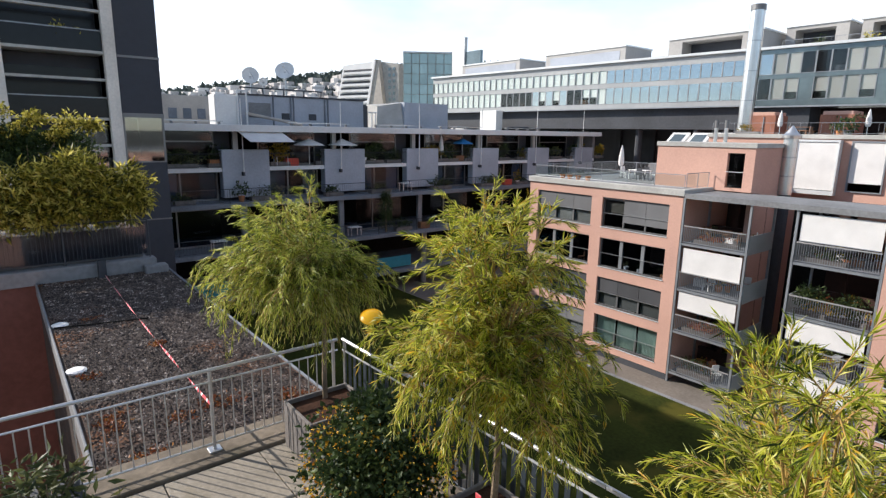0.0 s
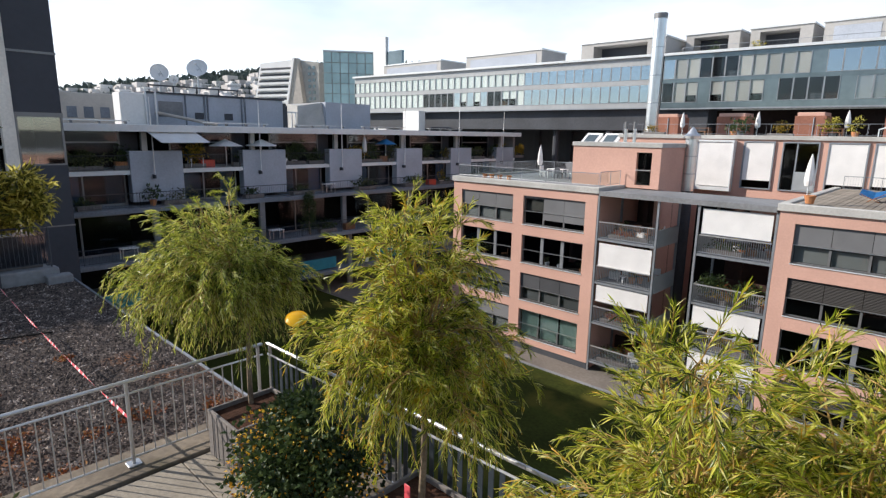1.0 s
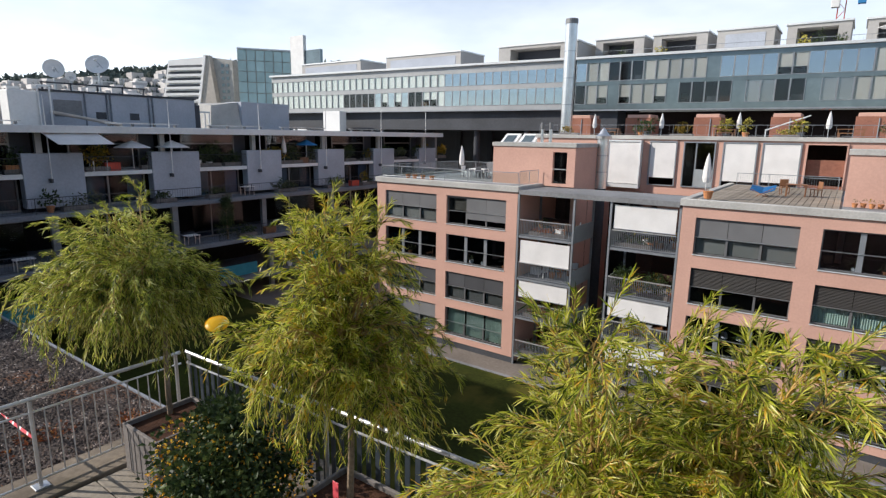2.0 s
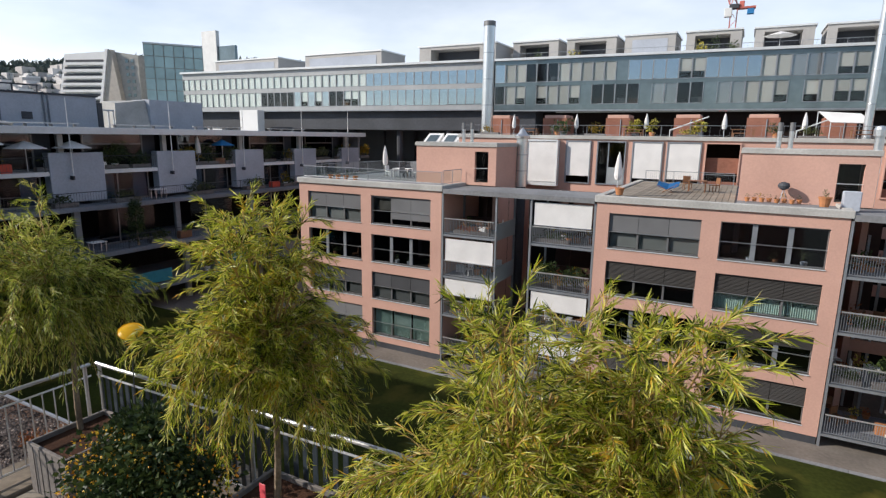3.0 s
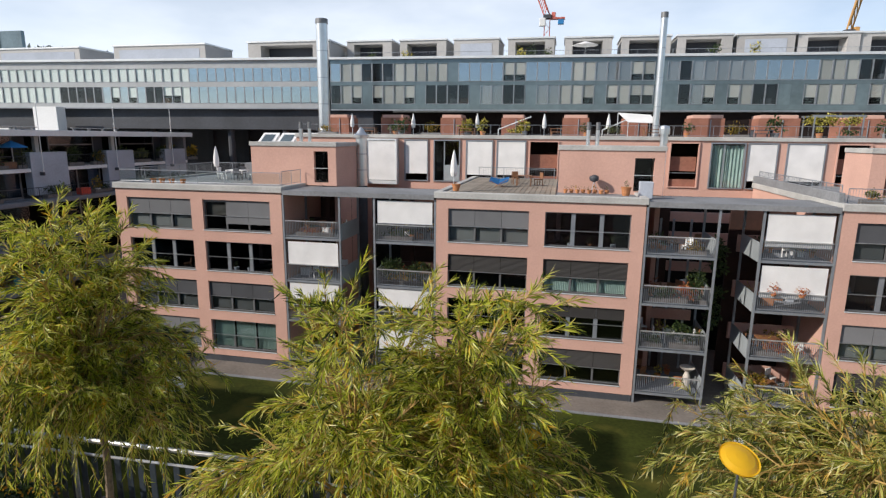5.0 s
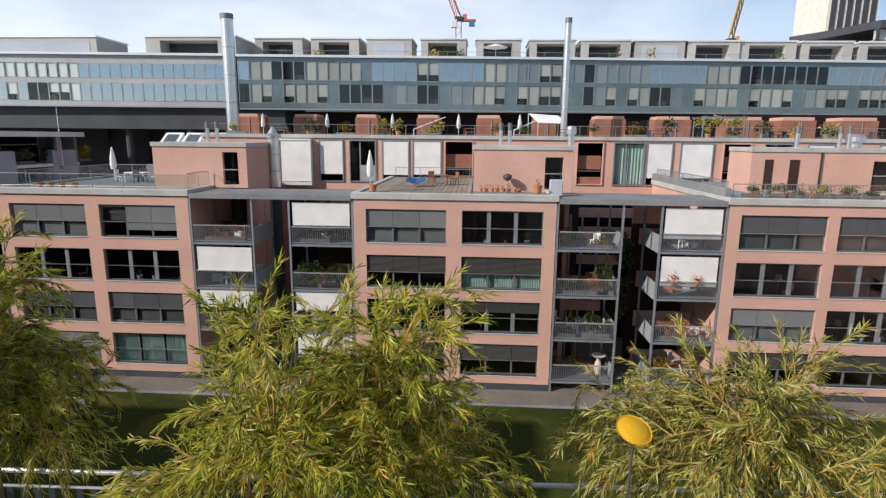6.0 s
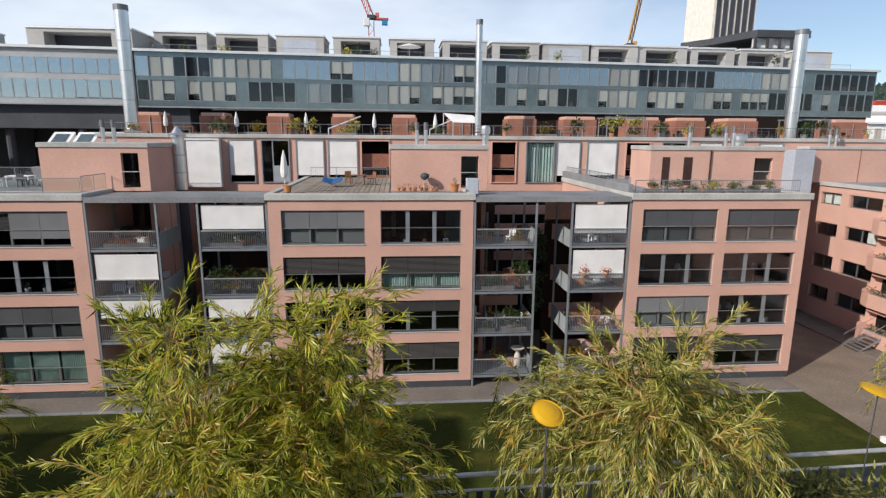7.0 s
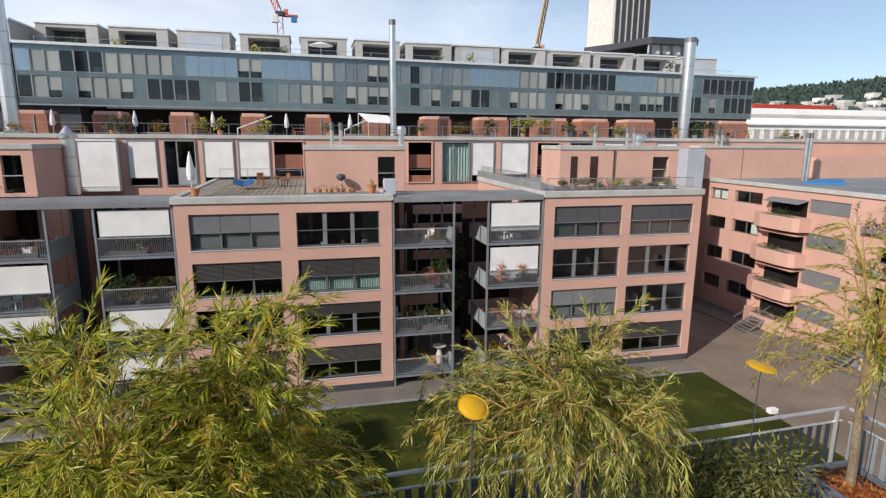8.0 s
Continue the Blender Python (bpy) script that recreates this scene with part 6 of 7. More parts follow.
part("body", Geo().lathe(4.52, 3.5, TZ + 0.036, [(0.11, 0), (0.12, 0.05), (0.11, 0.26), (0.07, 0.30)], 14), WHITE, pot)
part("spout", Geo().tube((4.60, 3.5, TZ + 0.10), (4.78, 3.5, TZ + 0.36), 0.022, 0.016, n=8), WHITE, pot)
part("grip", Geo().tube((4.46, 3.5, TZ + 0.30), (4.46, 3.5, TZ + 0.44), 0.012, n=6).tube((4.46, 3.5, TZ + 0.44), (4.56, 3.5, TZ + 0.44), 0.012, n=6).tube((4.56, 3.5, TZ + 0.44), (4.58, 3.5, TZ + 0.31), 0.012, n=6), WHITE, pot)
willow(-5.98, 3.05, 12.62, 14.02, 0.99, 0.70, 1.0, 62, 21, WILLOW_B, 3, "weeping willow standard with pale narrow leaves in a grey planter", 0.084, 58, 0.10, 0.22, side=0.8, twig=(0.26, 0.56), dome=0.75, lean=(-0.40, -0.26), wide=0.048, hang=-0.28)
willow(-3.22, 3.10, 12.60, 14.05, 0.80, 1.06, 0.58, 53, 18, WILLOW, 5, "full yellow-green weeping willow hanging low over the railing", 0.082, 54, 0.24, 0.55, side=0.8, twig=(0.24, 0.50), dome=0.6, lean=(-0.06, -0.04), wide=0.049, hang=-0.14)
willow(-1.10, 2.92, 12.60, 13.78, 1.26, 0.95, 0.66, 35, 15, WILLOW, 8, "yellow-green willow with loose upright shoots", 0.084, 54, 0.30, 0.5, side=0.7, twig=(0.24, 0.60), wide=0.050, lean=(-0.03, 0), hang=-0.12)
willow(-0.42, 2.98, 12.60, 13.90, 0.88, 0.98, 0.75, 33, 16, WILLOW, 11, "dense yellow-green willow with upright crown", 0.084, 54, 0.36, 0.6, side=0.75, twig=(0.24, 0.58), wide=0.050, hang=-0.12, lean=(0.06, 0))
willow(1.95, 3.02, 12.60, 13.98, 0.95, 0.34, 0.85, 32, 15, WILLOW_C, 13, "low spreading willow with silvery narrow leaves", 0.082, 60, 0.10, 0.2, side=0.8, twig=(0.26, 0.66), wide=0.048, hang=-0.22, lean=(-0.24, 0.05))
willow(4.98, 3.38, 12.50, 13.95, 0.95, 1.05, 0.65, 22, 13, WILLOW, 21, "thin-crowned yellow willow standard in the corner planter", 0.066, 48, 0.3, 0.45, 0.045, side=0.7, wide=0.047)


stake = thing("plant_tag", (-3.31, 3.03, 12.60), "red plastic tag on a short stake beside the willow stem", "plant tag")
part("stake", Geo().tube((-3.31, 3.03, 12.59), (-3.31, 3.03, 12.74), 0.006, n=6), WOODF, stake)
part("tag", Geo().bevel_box(-3.345, -3.275, 3.018, 3.026, 12.66, 12.82, 0.003), TAPE_R, stake)


def shrub(name, centre, radii, count, size, material, label, flower=None, aspect=0.4):
    rng = np.random.default_rng(int(abs(centre[0]) * 100))
    t = thing(name, (centre[0], centre[1], TZ + 0.04), label, "shrub")
    g = Geo()
    for k in range(9):
        a = k * 0.7
        g.tube((centre[0] + 0.05 * math.cos(a), centre[1] + 0.05 * math.sin(a), TZ + 0.3), (centre[0] + radii[0] * 0.6 * math.cos(a), centre[1] + radii[1] * 0.6 * math.sin(a), centre[2] + radii[2] * 0.3), 0.012, 0.005, n=5)
    part("branchwork", g, BARK, t, kind="stuff")
    leaves("foliage", [leaf_cloud(rng, centre, radii, count, size, aspect, 0.25, 14)], material, t)
    if flower:
        leaves("blossom", [leaf_cloud(rng, centre, [r * 1.05 for r in radii], flower[1], flower[2], 0.9, 0.85, 14)], flower[0], t, "small yellow blossoms")
    return t


shrub("flowering_shrub", (-4.42, 2.72, 12.68), (0.92, 0.64, 0.60), 9500, 0.062, BUSH, "dark leafy lantana shrub with yellow-orange blossoms", (FLOWER, 2400, 0.030), 0.7)
shrub("rosemary_shrub", (3.28, 3.05, 12.86), (0.98, 0.44, 0.66), 11000, 0.070, OLIVE, "dense olive-green shrub along the railing", None, 0.25)
shrub("rosemary_shrub", (-2.25, 3.12, 12.58), (0.42, 0.32, 0.50), 3200, 0.075, GREY_LEAF, "dense grey-green shrub along the railing", None, 0.25)
shrub("rosemary_shrub", (0.80, 3.15, 12.50), (0.60, 0.35, 0.45), 3600, 0.075, GREY_LEAF, "dense grey-green shrub along the railing", None, 0.25)
shrub("oleander_shrub", (-5.95, 0.35, 12.55), (0.40, 0.55, 0.50), 420, 0.14, GREY_LEAF, "sparse oleander in a dark box beside the railing", None, 0.30)
solid("plant_box", Geo().bevel_box(-6.25, -5.45, -0.35, 0.62, TZ + 0.01, TZ + 0.38, 0.01), GIRDER, (-5.85, 0.1, TZ + 0.01), "dark plastic plant box on the pavers", "planter")


def sun_disc(x, y, z, r, tilt, label, foot=12.55):
    t = thing("garden_disc", (x, y, foot), label, "garden ornament", "yellow discs")
    m = Matrix.Translation((x, y, z)) @ Euler((radians(tilt[0]), radians(tilt[1]), 0)).to_matrix().to_4x4()
    n = 28
    rows = [(0.0, 0.02), (0.3, 0.018), (0.7, 0.008), (0.93, -0.006), (1.0, -0.002), (1.0, -0.006), (0.9, -0.012), (0.5, 0.006), (0.0, 0.014)]
    v = [m @ Vector((r * k * math.cos(2 * math.pi * i / n), r * k * math.sin(2 * math.pi * i / n), h)) for k, h in rows for i in range(n)]
    f = [(k * n + i, k * n + (i + 1) % n, (k + 1) * n + (i + 1) % n, (k + 1) * n + i) for k in range(len(rows) - 1) for i in range(n)]
    part("disc", Geo().add(v, f), SUNDISC, t)
    part("rod", Geo().tube((x - 0.05, y - 0.02, foot), (x, y, z - 0.005), 0.005, n=6), GIRDER, t)
    return t


sun_disc(-4.61, 2.84, 13.98, 0.105, (16, 20), "yellow acrylic disc on a thin rod between the willows")
sun_disc(0.865, 2.12, 14.42, 0.080, (24, 8), "yellow acrylic disc on a thin dark rod", 12.045)
sun_disc(3.74, 3.3, 13.88, 0.120, (6, 9), "yellow acrylic disc on a thin dark rod")
sun_disc(-0.02, 3.3, 13.72, 0.10, (15, 5), "orange-yellow acrylic disc half hidden in the willow")
sun_disc(5.06, 3.3, 13.91, 0.11, (15, 5), "yellow acrylic disc on a thin rod by the corner")

# ---------------------------------------------------------------- right wing, far right
def pleated_along_y(x, y0, y1, z0, z1):
    """A hanging curtain with soft folds, running along y."""
    g = Geo()
    k = max(6, int((y1 - y0) / 0.12))
    for i in range(k):
        a, b = y0 + (y1 - y0) * i / k, y0 + (y1 - y0) * (i + 1) / k
        xa, xb = (x, x + 0.04) if i % 2 else (x + 0.04, x)
        g.add([(xa, a, z0), (xb, b, z0), (xb, b, z1), (xa, a, z1), (xa + 0.01, a, z0), (xb + 0.01, b, z0), (xb + 0.01, b, z1), (xa + 0.01, a, z1)],
              [(0, 3, 2, 1), (4, 5, 6, 7), (0, 1, 5, 4), (3, 7, 6, 2)])
    return g


RX = 38.0
wing = thing("right_wing", (44, 35, 0), "salmon rendered wing with ribbon windows and rounded balconies", "apartment building")
levels = [(10.25, 11.3), (7.5, 8.65), (4.55, 5.8), (1.7, 2.95)]
bays = [(46.5, 44.15), (43.3, 40.0), (35.25, 31.8), (29.4, 26.0), (24.0, 20.0), (17, 12)]
ys = sorted([v for b in bays for v in b] + [0.0, 60.0])
for i in range(0, len(ys), 2):
    part("pier", Geo().box(RX, RX + 0.4, ys[i], ys[i + 1], 0, 11.85), SALMON, wing)
for hi, lo in bays:
    zs = [0] + [z for r in reversed(levels) for z in r] + [11.85]
    for i in range(0, len(zs), 2):
        part("spandrel", Geo().box(RX + 0.003, RX + 0.397, lo, hi, zs[i], zs[i + 1]), SALMON, wing)
part("roof", Geo().box(RX - 0.1, 62, 0, 47.9, 11.9, 12.1), ROOFGREY, wing)
part("coping", Geo().bevel_box(RX - 0.15, RX + 0.3, 0, 47.9, 11.86, 12.18, 0.02), PALE_CONC, wing)
part("inner_wall", Geo().box(RX + 3, RX + 3.2, 0, 47.9, 0, 11.85), BLACK, wing)
for hi, lo in bays:
    for za, zb in levels:
        w = part("window", Geo().box(RX + 0.15, RX + 0.25, lo, hi, za, za + 0.07).box(RX + 0.15, RX + 0.25, lo, hi, zb - 0.07, zb).box(RX + 0.15, RX + 0.25, (lo + hi) / 2 - 0.04, (lo + hi) / 2 + 0.04, za + 0.07, zb - 0.07), FRAME, wing)
        part("pane", Geo().box(RX + 0.19, RX + 0.21, lo, hi, za + 0.07, zb - 0.07), PANE, w, shadow=False)
        if (hi > 44 and za > 10) or (40 < hi < 44 and 7 < za < 8):
            inner_end = lo + (hi - lo) * (0.95 if hi > 44 else 0.4)
            part("curtain", pleated_along_y(RX + 0.34, lo + 0.06, inner_end, za + 0.08, zb - 0.05), WHITE_BLIND, w, "white net curtain")
for za, zb in levels:
    part("shutter", Geo().box(RX + 0.10, RX + 0.14, 31.85, 35.2, za + 0.02, zb - 0.02), BLIND, wing, "closed blue-grey shutter")
for z in (11.0, 8.15, 5.3, 2.45):
    pts = [(RX + 0.1, 34.9), (RX - 1.0, 35.0), (RX - 1.3, 35.4), (RX - 1.4, 36.5), (RX - 1.35, 38.6), (RX - 1.0, 39.6), (RX - 0.4, 40.2), (RX + 0.1, 40.3)]
    b = part("balcony", Geo().prism(pts, z - 2.3, z - 1.2), SALMON, wing)
    # thin black panel on the solid wall; the recess's shade is only its colour
    part("recess", Geo().box(RX - 0.02, RX - 0.004, 35.4, 38.9, z - 1.2, z + 0.1), BLACK, b)
    planting("balcony_plants", RX - 1.3, RX - 0.9, 35.6, 38.6, z - 1.45, 0.5, 170, BUSH, "green plants along a rounded balcony", 0.2)
    planting("balcony_plants", RX - 0.5, RX - 0.1, 26.5, 30.5, z - 1.5, 0.8, 160, BUSH, "bushy green plants on a balcony", 0.24)
    if z < 10:
        part("roof_slab", Geo().box(RX - 0.9, RX - 0.005, 35.3, 39.0, z + 0.16, z + 0.30), SALMON, b)
        continue
    part("awning", Geo().add([(RX - 0.01, 35.3, z + 0.15), (RX - 0.01, 39.0, z + 0.15), (RX - 0.95, 38.9, z - 0.12), (RX - 0.95, 35.4, z - 0.12), (RX - 0.01, 35.3, z + 0.11), (RX - 0.01, 39.0, z + 0.11), (RX - 0.95, 38.9, z - 0.16), (RX - 0.95, 35.4, z - 0.16)],
                             [(0, 1, 2, 3), (7, 6, 5, 4), (0, 4, 5, 1), (1, 5, 6, 2), (2, 6, 7, 3), (3, 7, 4, 0)]), BLIND, b)
for y, x in ((37.5, 34.8), (29.5, 34.9)):
    st = thing("outdoor_stair", (x, y, 0), "short grey steel outdoor stair", "stair", "outdoor stairs")
    for k in range(7):
        part("step", Geo().box(x + 0.3 * k, x + 0.3 * k + 0.28, y - 0.7, y + 0.7, 0.17 * (k + 1) - 0.04, 0.17 * (k + 1)), METAL, st)
    for s in (-0.7, 0.7):
        part("stringer", Geo().add([(x, y + s - 0.02, 0), (x + 0.2, y + s - 0.02, 0), (x + 2.3, y + s - 0.02, 1.1), (x + 2.1, y + s - 0.02, 1.25), (x, y + s + 0.02, 0), (x + 0.2, y + s + 0.02, 0), (x + 2.3, y + s + 0.02, 1.1), (x + 2.1, y + s + 0.02, 1.25)],
                                   [(3, 2, 1, 0), (4, 5, 6, 7), (0, 1, 5, 4), (1, 2, 6, 5), (2, 3, 7, 6), (3, 0, 4, 7)]), STEEL, st)
        part("handrail", Geo().tube((x, y + s, 1.0), (x + 2.2, y + s, 2.2), 0.025, n=6), METAL, st)
    part("landing", Geo().box(x + 2.12, RX - 0.01, y - 0.7, y + 0.7, 0, 1.2), CONCRETE, st)
tagged(solid("pavement", Geo().bevel_box(35.1, 37.99, 4.0, 47.9, -0.02, 0.09, 0.02), PAVE, (36.5, 26, -0.02), "pale concrete footpath along the salmon wing", "pavement"), kind="structure")
solid("ramp_wall", Geo().bevel_box(36.8, 37.1, 5, 28.5, 0.088, 0.9, 0.02), PALE_CONC, (37, 20, 0), "low pale concrete ramp wall", "wall")
pen = thing("salmon_roof_house", (46, 43, 12.1), "long low salmon roof house", "roof house")
part("wall", Geo().box(36.4, 48.9, 46.5, 47.95, 12.1, 15.0), SALMON, pen)
part("joint", Geo().box(41.2, 41.26, 46.47, 46.498, 12.1, 15.0), SALMON_BRICK, pen)
part("wall", Geo().box(48.92, 64, 45.5, 47.95, 12.1, 14.2), SALMON, pen)
part("roof_edge", Geo().bevel_box(36.3, 49.0, 46.4, 48.0, 15.0, 15.25, 0.02), PALE_CONC, pen)
for x in (45.0, 45.42):
    flue("flue", x, 43, 12.1, 16.0, 0.17, "plain", "pair of slim stainless steel flues")
sheet = solid("blue_tarpaulin", Geo().prism([(41.2, 39.3), (44.2, 37.8), (48.3, 41.8), (46.2, 42.4)], 12.11, 12.25), BLUE, (45, 40, 12.1), "blue tarpaulin lying on the flat roof", "tarpaulin")

# ---------------------------------------------------------------- things on the lawn and the roofs
solid("stone_block", Geo().bevel_box(25.85, 26.45, 24.6, 24.95, -0.02, 0.25, 0.03), WHITE, (26.15, 24.8, -0.02), "small pale concrete block at the lawn edge", "block")
sheet_set = np.random.default_rng(31)
covered = thing("covered_table", (-23.7, 28.5, -0.03), "low garden table under a pale blue-white plastic sheet", "garden table")
cover = Geo()
rim, n_rim = [], 20
for k, (rad, zz) in enumerate(((1.0, -0.02), (0.96, 0.22), (0.86, 0.42), (0.5, 0.50), (0.12, 0.53))):
    rim.append([(-23.7 + 0.95 * rad * math.copysign(abs(math.cos(q)) ** 0.6, math.cos(q)) * (1 + sheet_set.uniform(-0.05, 0.05)),
                 28.5 + 0.75 * rad * math.copysign(abs(math.sin(q)) ** 0.6, math.sin(q)) * (1 + sheet_set.uniform(-0.05, 0.05)), zz + sheet_set.uniform(-0.02, 0.02) * (k > 0))
                for q in (2 * math.pi * i / n_rim for i in range(n_rim))])
cover.add([Vector(v) for ring in rim for v in ring],
          [(k * n_rim + i, k * n_rim + (i + 1) % n_rim, (k + 1) * n_rim + (i + 1) % n_rim, (k + 1) * n_rim + i) for k in range(4) for i in range(n_rim)] + [tuple(4 * n_rim + i for i in range(n_rim))])
part("sheet", cover, WHITE, covered, "creased pale plastic sheet")
for x, y, s, lab in ((-1.2, 27.9, 0.9, "pale square bench block on the lawn"), (9.4, 28.9, 0.7, "small white box on the lawn")):
    b = thing("garden_block", (x, y, -0.03), lab, "bench")
    part("top", Geo().bevel_box(x - 0.7 * s, x + 0.7 * s, y - 0.4 * s, y + 0.4 * s, 0.38, 0.45, 0.02), WHITE, b)
    for a, c in ((-0.6, -0.3), (0.6, -0.3), (-0.6, 0.3), (0.6, 0.3)):
        part("leg", Geo().box(x + a * s - 0.04, x + a * s + 0.04, y + c * s - 0.04, y + c * s + 0.04, -0.03, 0.38), WHITE, b)


def chair(x, y, z, rz, material, label="garden chair on the roof terrace", group="garden chairs"):
    t = thing("garden_chair", (x, y, z), label, "chair", group)
    part("seat", Geo().bevel_box(x - 0.24, x + 0.24, y - 0.24, y + 0.24, z + 0.41, z + 0.46, 0.01), material, t)
    part("backrest", Geo().bevel_box(x - 0.24, x + 0.24, y + 0.2, y + 0.25, z + 0.5, z + 0.92, 0.01), material, t)
    for a in (-0.21, 0.21):
        for b in (-0.21, 0.21):
            part("leg", Geo().box(x + a - 0.02, x + a + 0.02, y + b - 0.02, y + b + 0.02, z, z + (0.41 if b < 0 else 0.5)), material, t)
    for o in t.children:
        o.rotation_euler.z = 0
    t.rotation_euler.z = radians(rz)
    return t


def table(x, y, z, w, d, material, label):
    t = thing("garden_table", (x, y, z), label, "table")
    part("tabletop", Geo().bevel_box(x - w / 2, x + w / 2, y - d / 2, y + d / 2, z + 0.7, z + 0.74, 0.01), material, t)
    for a in (-w / 2 + 0.06, w / 2 - 0.06):
        for b in (-d / 2 + 0.06, d / 2 - 0.06):
            part("leg", Geo().box(x + a - 0.025, x + a + 0.025, y + b - 0.025, y + b + 0.025, z, z + 0.7), material, t)
    return t


RZ = ROOF_Z - 0.05
table(-25.0, 39.6, RZ, 1.5, 0.9, WHITE, "white garden table on the roof terrace")
for x, y, a, m in ((-26.3, 39.6, 90, WHITE), (-23.7, 39.7, -90, WHITE), (-25.2, 40.6, 0, GIRDER), (-24.4, 38.8, 180, GIRDER)):
    chair(x, y, RZ, a, m, "white garden chair at the roof table" if m is WHITE else "dark woven garden chair at the roof table")
closed_parasol(-27.0, 40.0, RZ, 2.6, "closed white cantilever parasol on the roof terrace")
for x in (-28.8, -28.1, -27.3, -26.4):
    potted_plant(x, 35.0, RZ, 0.2, 0.3, 0.16, GREY_LEAF, TERRA, "small plant in a terracotta pot at the roof edge", 30, "roof pots")
closed_parasol(-6.6, 34.4, ROOF_Z + 0.02, 2.6, "closed white parasol on the planked roof deck")
potted_plant(-6.35, 33.9, ROOF_Z + 0.1, 0.26, 0.42, 0.1, GREY_LEAF, TERRA, "large terracotta tub on the roof edge", 20, "roof tubs")
potted_plant(3.75, 34.0, ROOF_Z + 0.1, 0.28, 0.5, 0.22, GREY_LEAF, TERRA, "large terracotta tub with dry twigs on the roof edge", 60, "roof tubs")
for i in range(8):
    potted_plant(0.3 + i * 0.36, 35.7 + 0.25 * (i % 2), RZ + 0.05, 0.13, 0.22, 0.14 + 0.05 * (i % 3), (GREY_LEAF, BUSH, MAPLE)[i % 3], TERRA, "small plant in a terracotta pot against the pavilion", 26, "small pots")
lounger = thing("deck_chair", (-4.2, 38.6, ROOF_Z + 0.02), "blue canvas deck chair on the planks", "deck chair")
part("canvas", Geo().add([(-4.85, 38.2, 12.78), (-4.85, 39.0, 13.02), (-4.2, 39.0, 12.88), (-4.2, 38.2, 12.56), (-3.55, 39.0, 13.06), (-3.55, 38.2, 12.80), (-4.85, 38.2, 12.75), (-4.85, 39.0, 12.99), (-4.2, 39.0, 12.85), (-4.2, 38.2, 12.53), (-3.55, 39.0, 13.02), (-3.55, 38.2, 12.78)],
                         [(0, 1, 2, 3), (3, 2, 4, 5), (9, 8, 7, 6), (11, 10, 8, 9), (0, 3, 9, 6), (3, 5, 11, 9)]), CANVAS, lounger)
for y in (38.2, 39.0):
    part("leg", Geo().tube((-4.8, y, 12.8), (-3.9, y, 12.37), 0.02, n=5), WOODF, lounger)
    part("leg", Geo().tube((-3.6, y, 12.92), (-4.5, y, 12.37), 0.02, n=5), WOODF, lounger)
table(-2.6, 40.0, ROOF_Z + 0.02, 1.1, 0.8, WOODF, "brown wooden table on the planked deck")
chair(-3.3, 41.2, ROOF_Z + 0.02, 20, WOODF, "brown wooden chair on the planked deck")
chair(-1.6, 40.6, ROOF_Z + 0.02, -60, WOODF, "brown wooden chair on the planked deck")
grill = thing("kettle_grill", (2.0, 35.9, RZ), "dark kettle grill against the salmon pavilion", "grill")
part("bowl", Geo().lathe(2.0, 35.9, RZ + 0.75, [(0.05, 0), (0.25, 0.1), (0.3, 0.25), (0.25, 0.38), (0.04, 0.46)], 14), GIRDER, grill)
for k in range(3):
    part("leg", Geo().tube((2.0 + 0.3 * math.cos(k * 2.1), 35.9 + 0.3 * math.sin(k * 2.1), RZ), (2.0, 35.9, RZ + 0.85), 0.018, n=5), METAL, grill)
solid("grey_cabinet", Geo().bevel_box(4.55, 5.3, 34.3, 34.9, RZ, RZ + 0.95, 0.03), PANEL, (4.9, 34.6, RZ), "grey storage cabinet on the roof edge", "cabinet")
for i in range(9):
    potted_plant(17.0 + i * 0.9, 35.2 + 0.3 * math.sin(i * 2), RZ, 0.2, 0.3, 0.32, (GREY_LEAF, BUSH, GREY_LEAF)[i % 3], (TERRA, CONCRETE)[i % 2], "green plant in a pot on the planted roof", 60, "roof plants")
for i in range(7):
    x = 16.0 + i * 1.35
    planting("roof_grasses", x, x + 1.1, 34.15, 34.5, RZ, 0.42 + 0.25 * math.sin(i * 2.3), 280, (OLIVE, GREY_LEAF, OLIVE, HEDGE)[i % 4], "dry grasses and herbs in a trough behind the roof railing", 0.15, "plants")
solid("low_annex", Geo().bevel_box(-31.5, -24.2, 51.4, 56.5, -0.25, 13.0, 0.03), CONCRETE, (-28, 54, -0.25), "low grey annex under the skylights", "building")
for i in range(4):
    sk = thing("roof_light", (-33.0 + i * 2.3, 53, 13.0), "white framed skylight on a low roof", "skylight", "skylights")
    x = -29.5 + i * 2.1
    sk.location.x = x
    BASE[sk.name] = (x, 53, 13.0)
    part("frame", Geo().add([(x - 0.9, 52, 13.0), (x + 0.9, 52, 13.0), (x + 0.9, 53.6, 13.0), (x - 0.9, 53.6, 13.0), (x - 0.9, 52, 14.9), (x + 0.9, 52, 14.9), (x + 0.9, 53.6, 16.0), (x - 0.9, 53.6, 16.0)],
                            [(3, 2, 1, 0), (4, 5, 6, 7), (0, 1, 5, 4), (1, 2, 6, 5), (2, 3, 7, 6), (3, 0, 4, 7)]), WHITE, sk)
    part("pane", Geo().add([(x - 0.6, 52.25, 15.11), (x + 0.6, 52.25, 15.11), (x + 0.6, 53.3, 15.83), (x - 0.6, 53.3, 15.83)], [(0, 1, 2, 3)]), TEAL, sk)

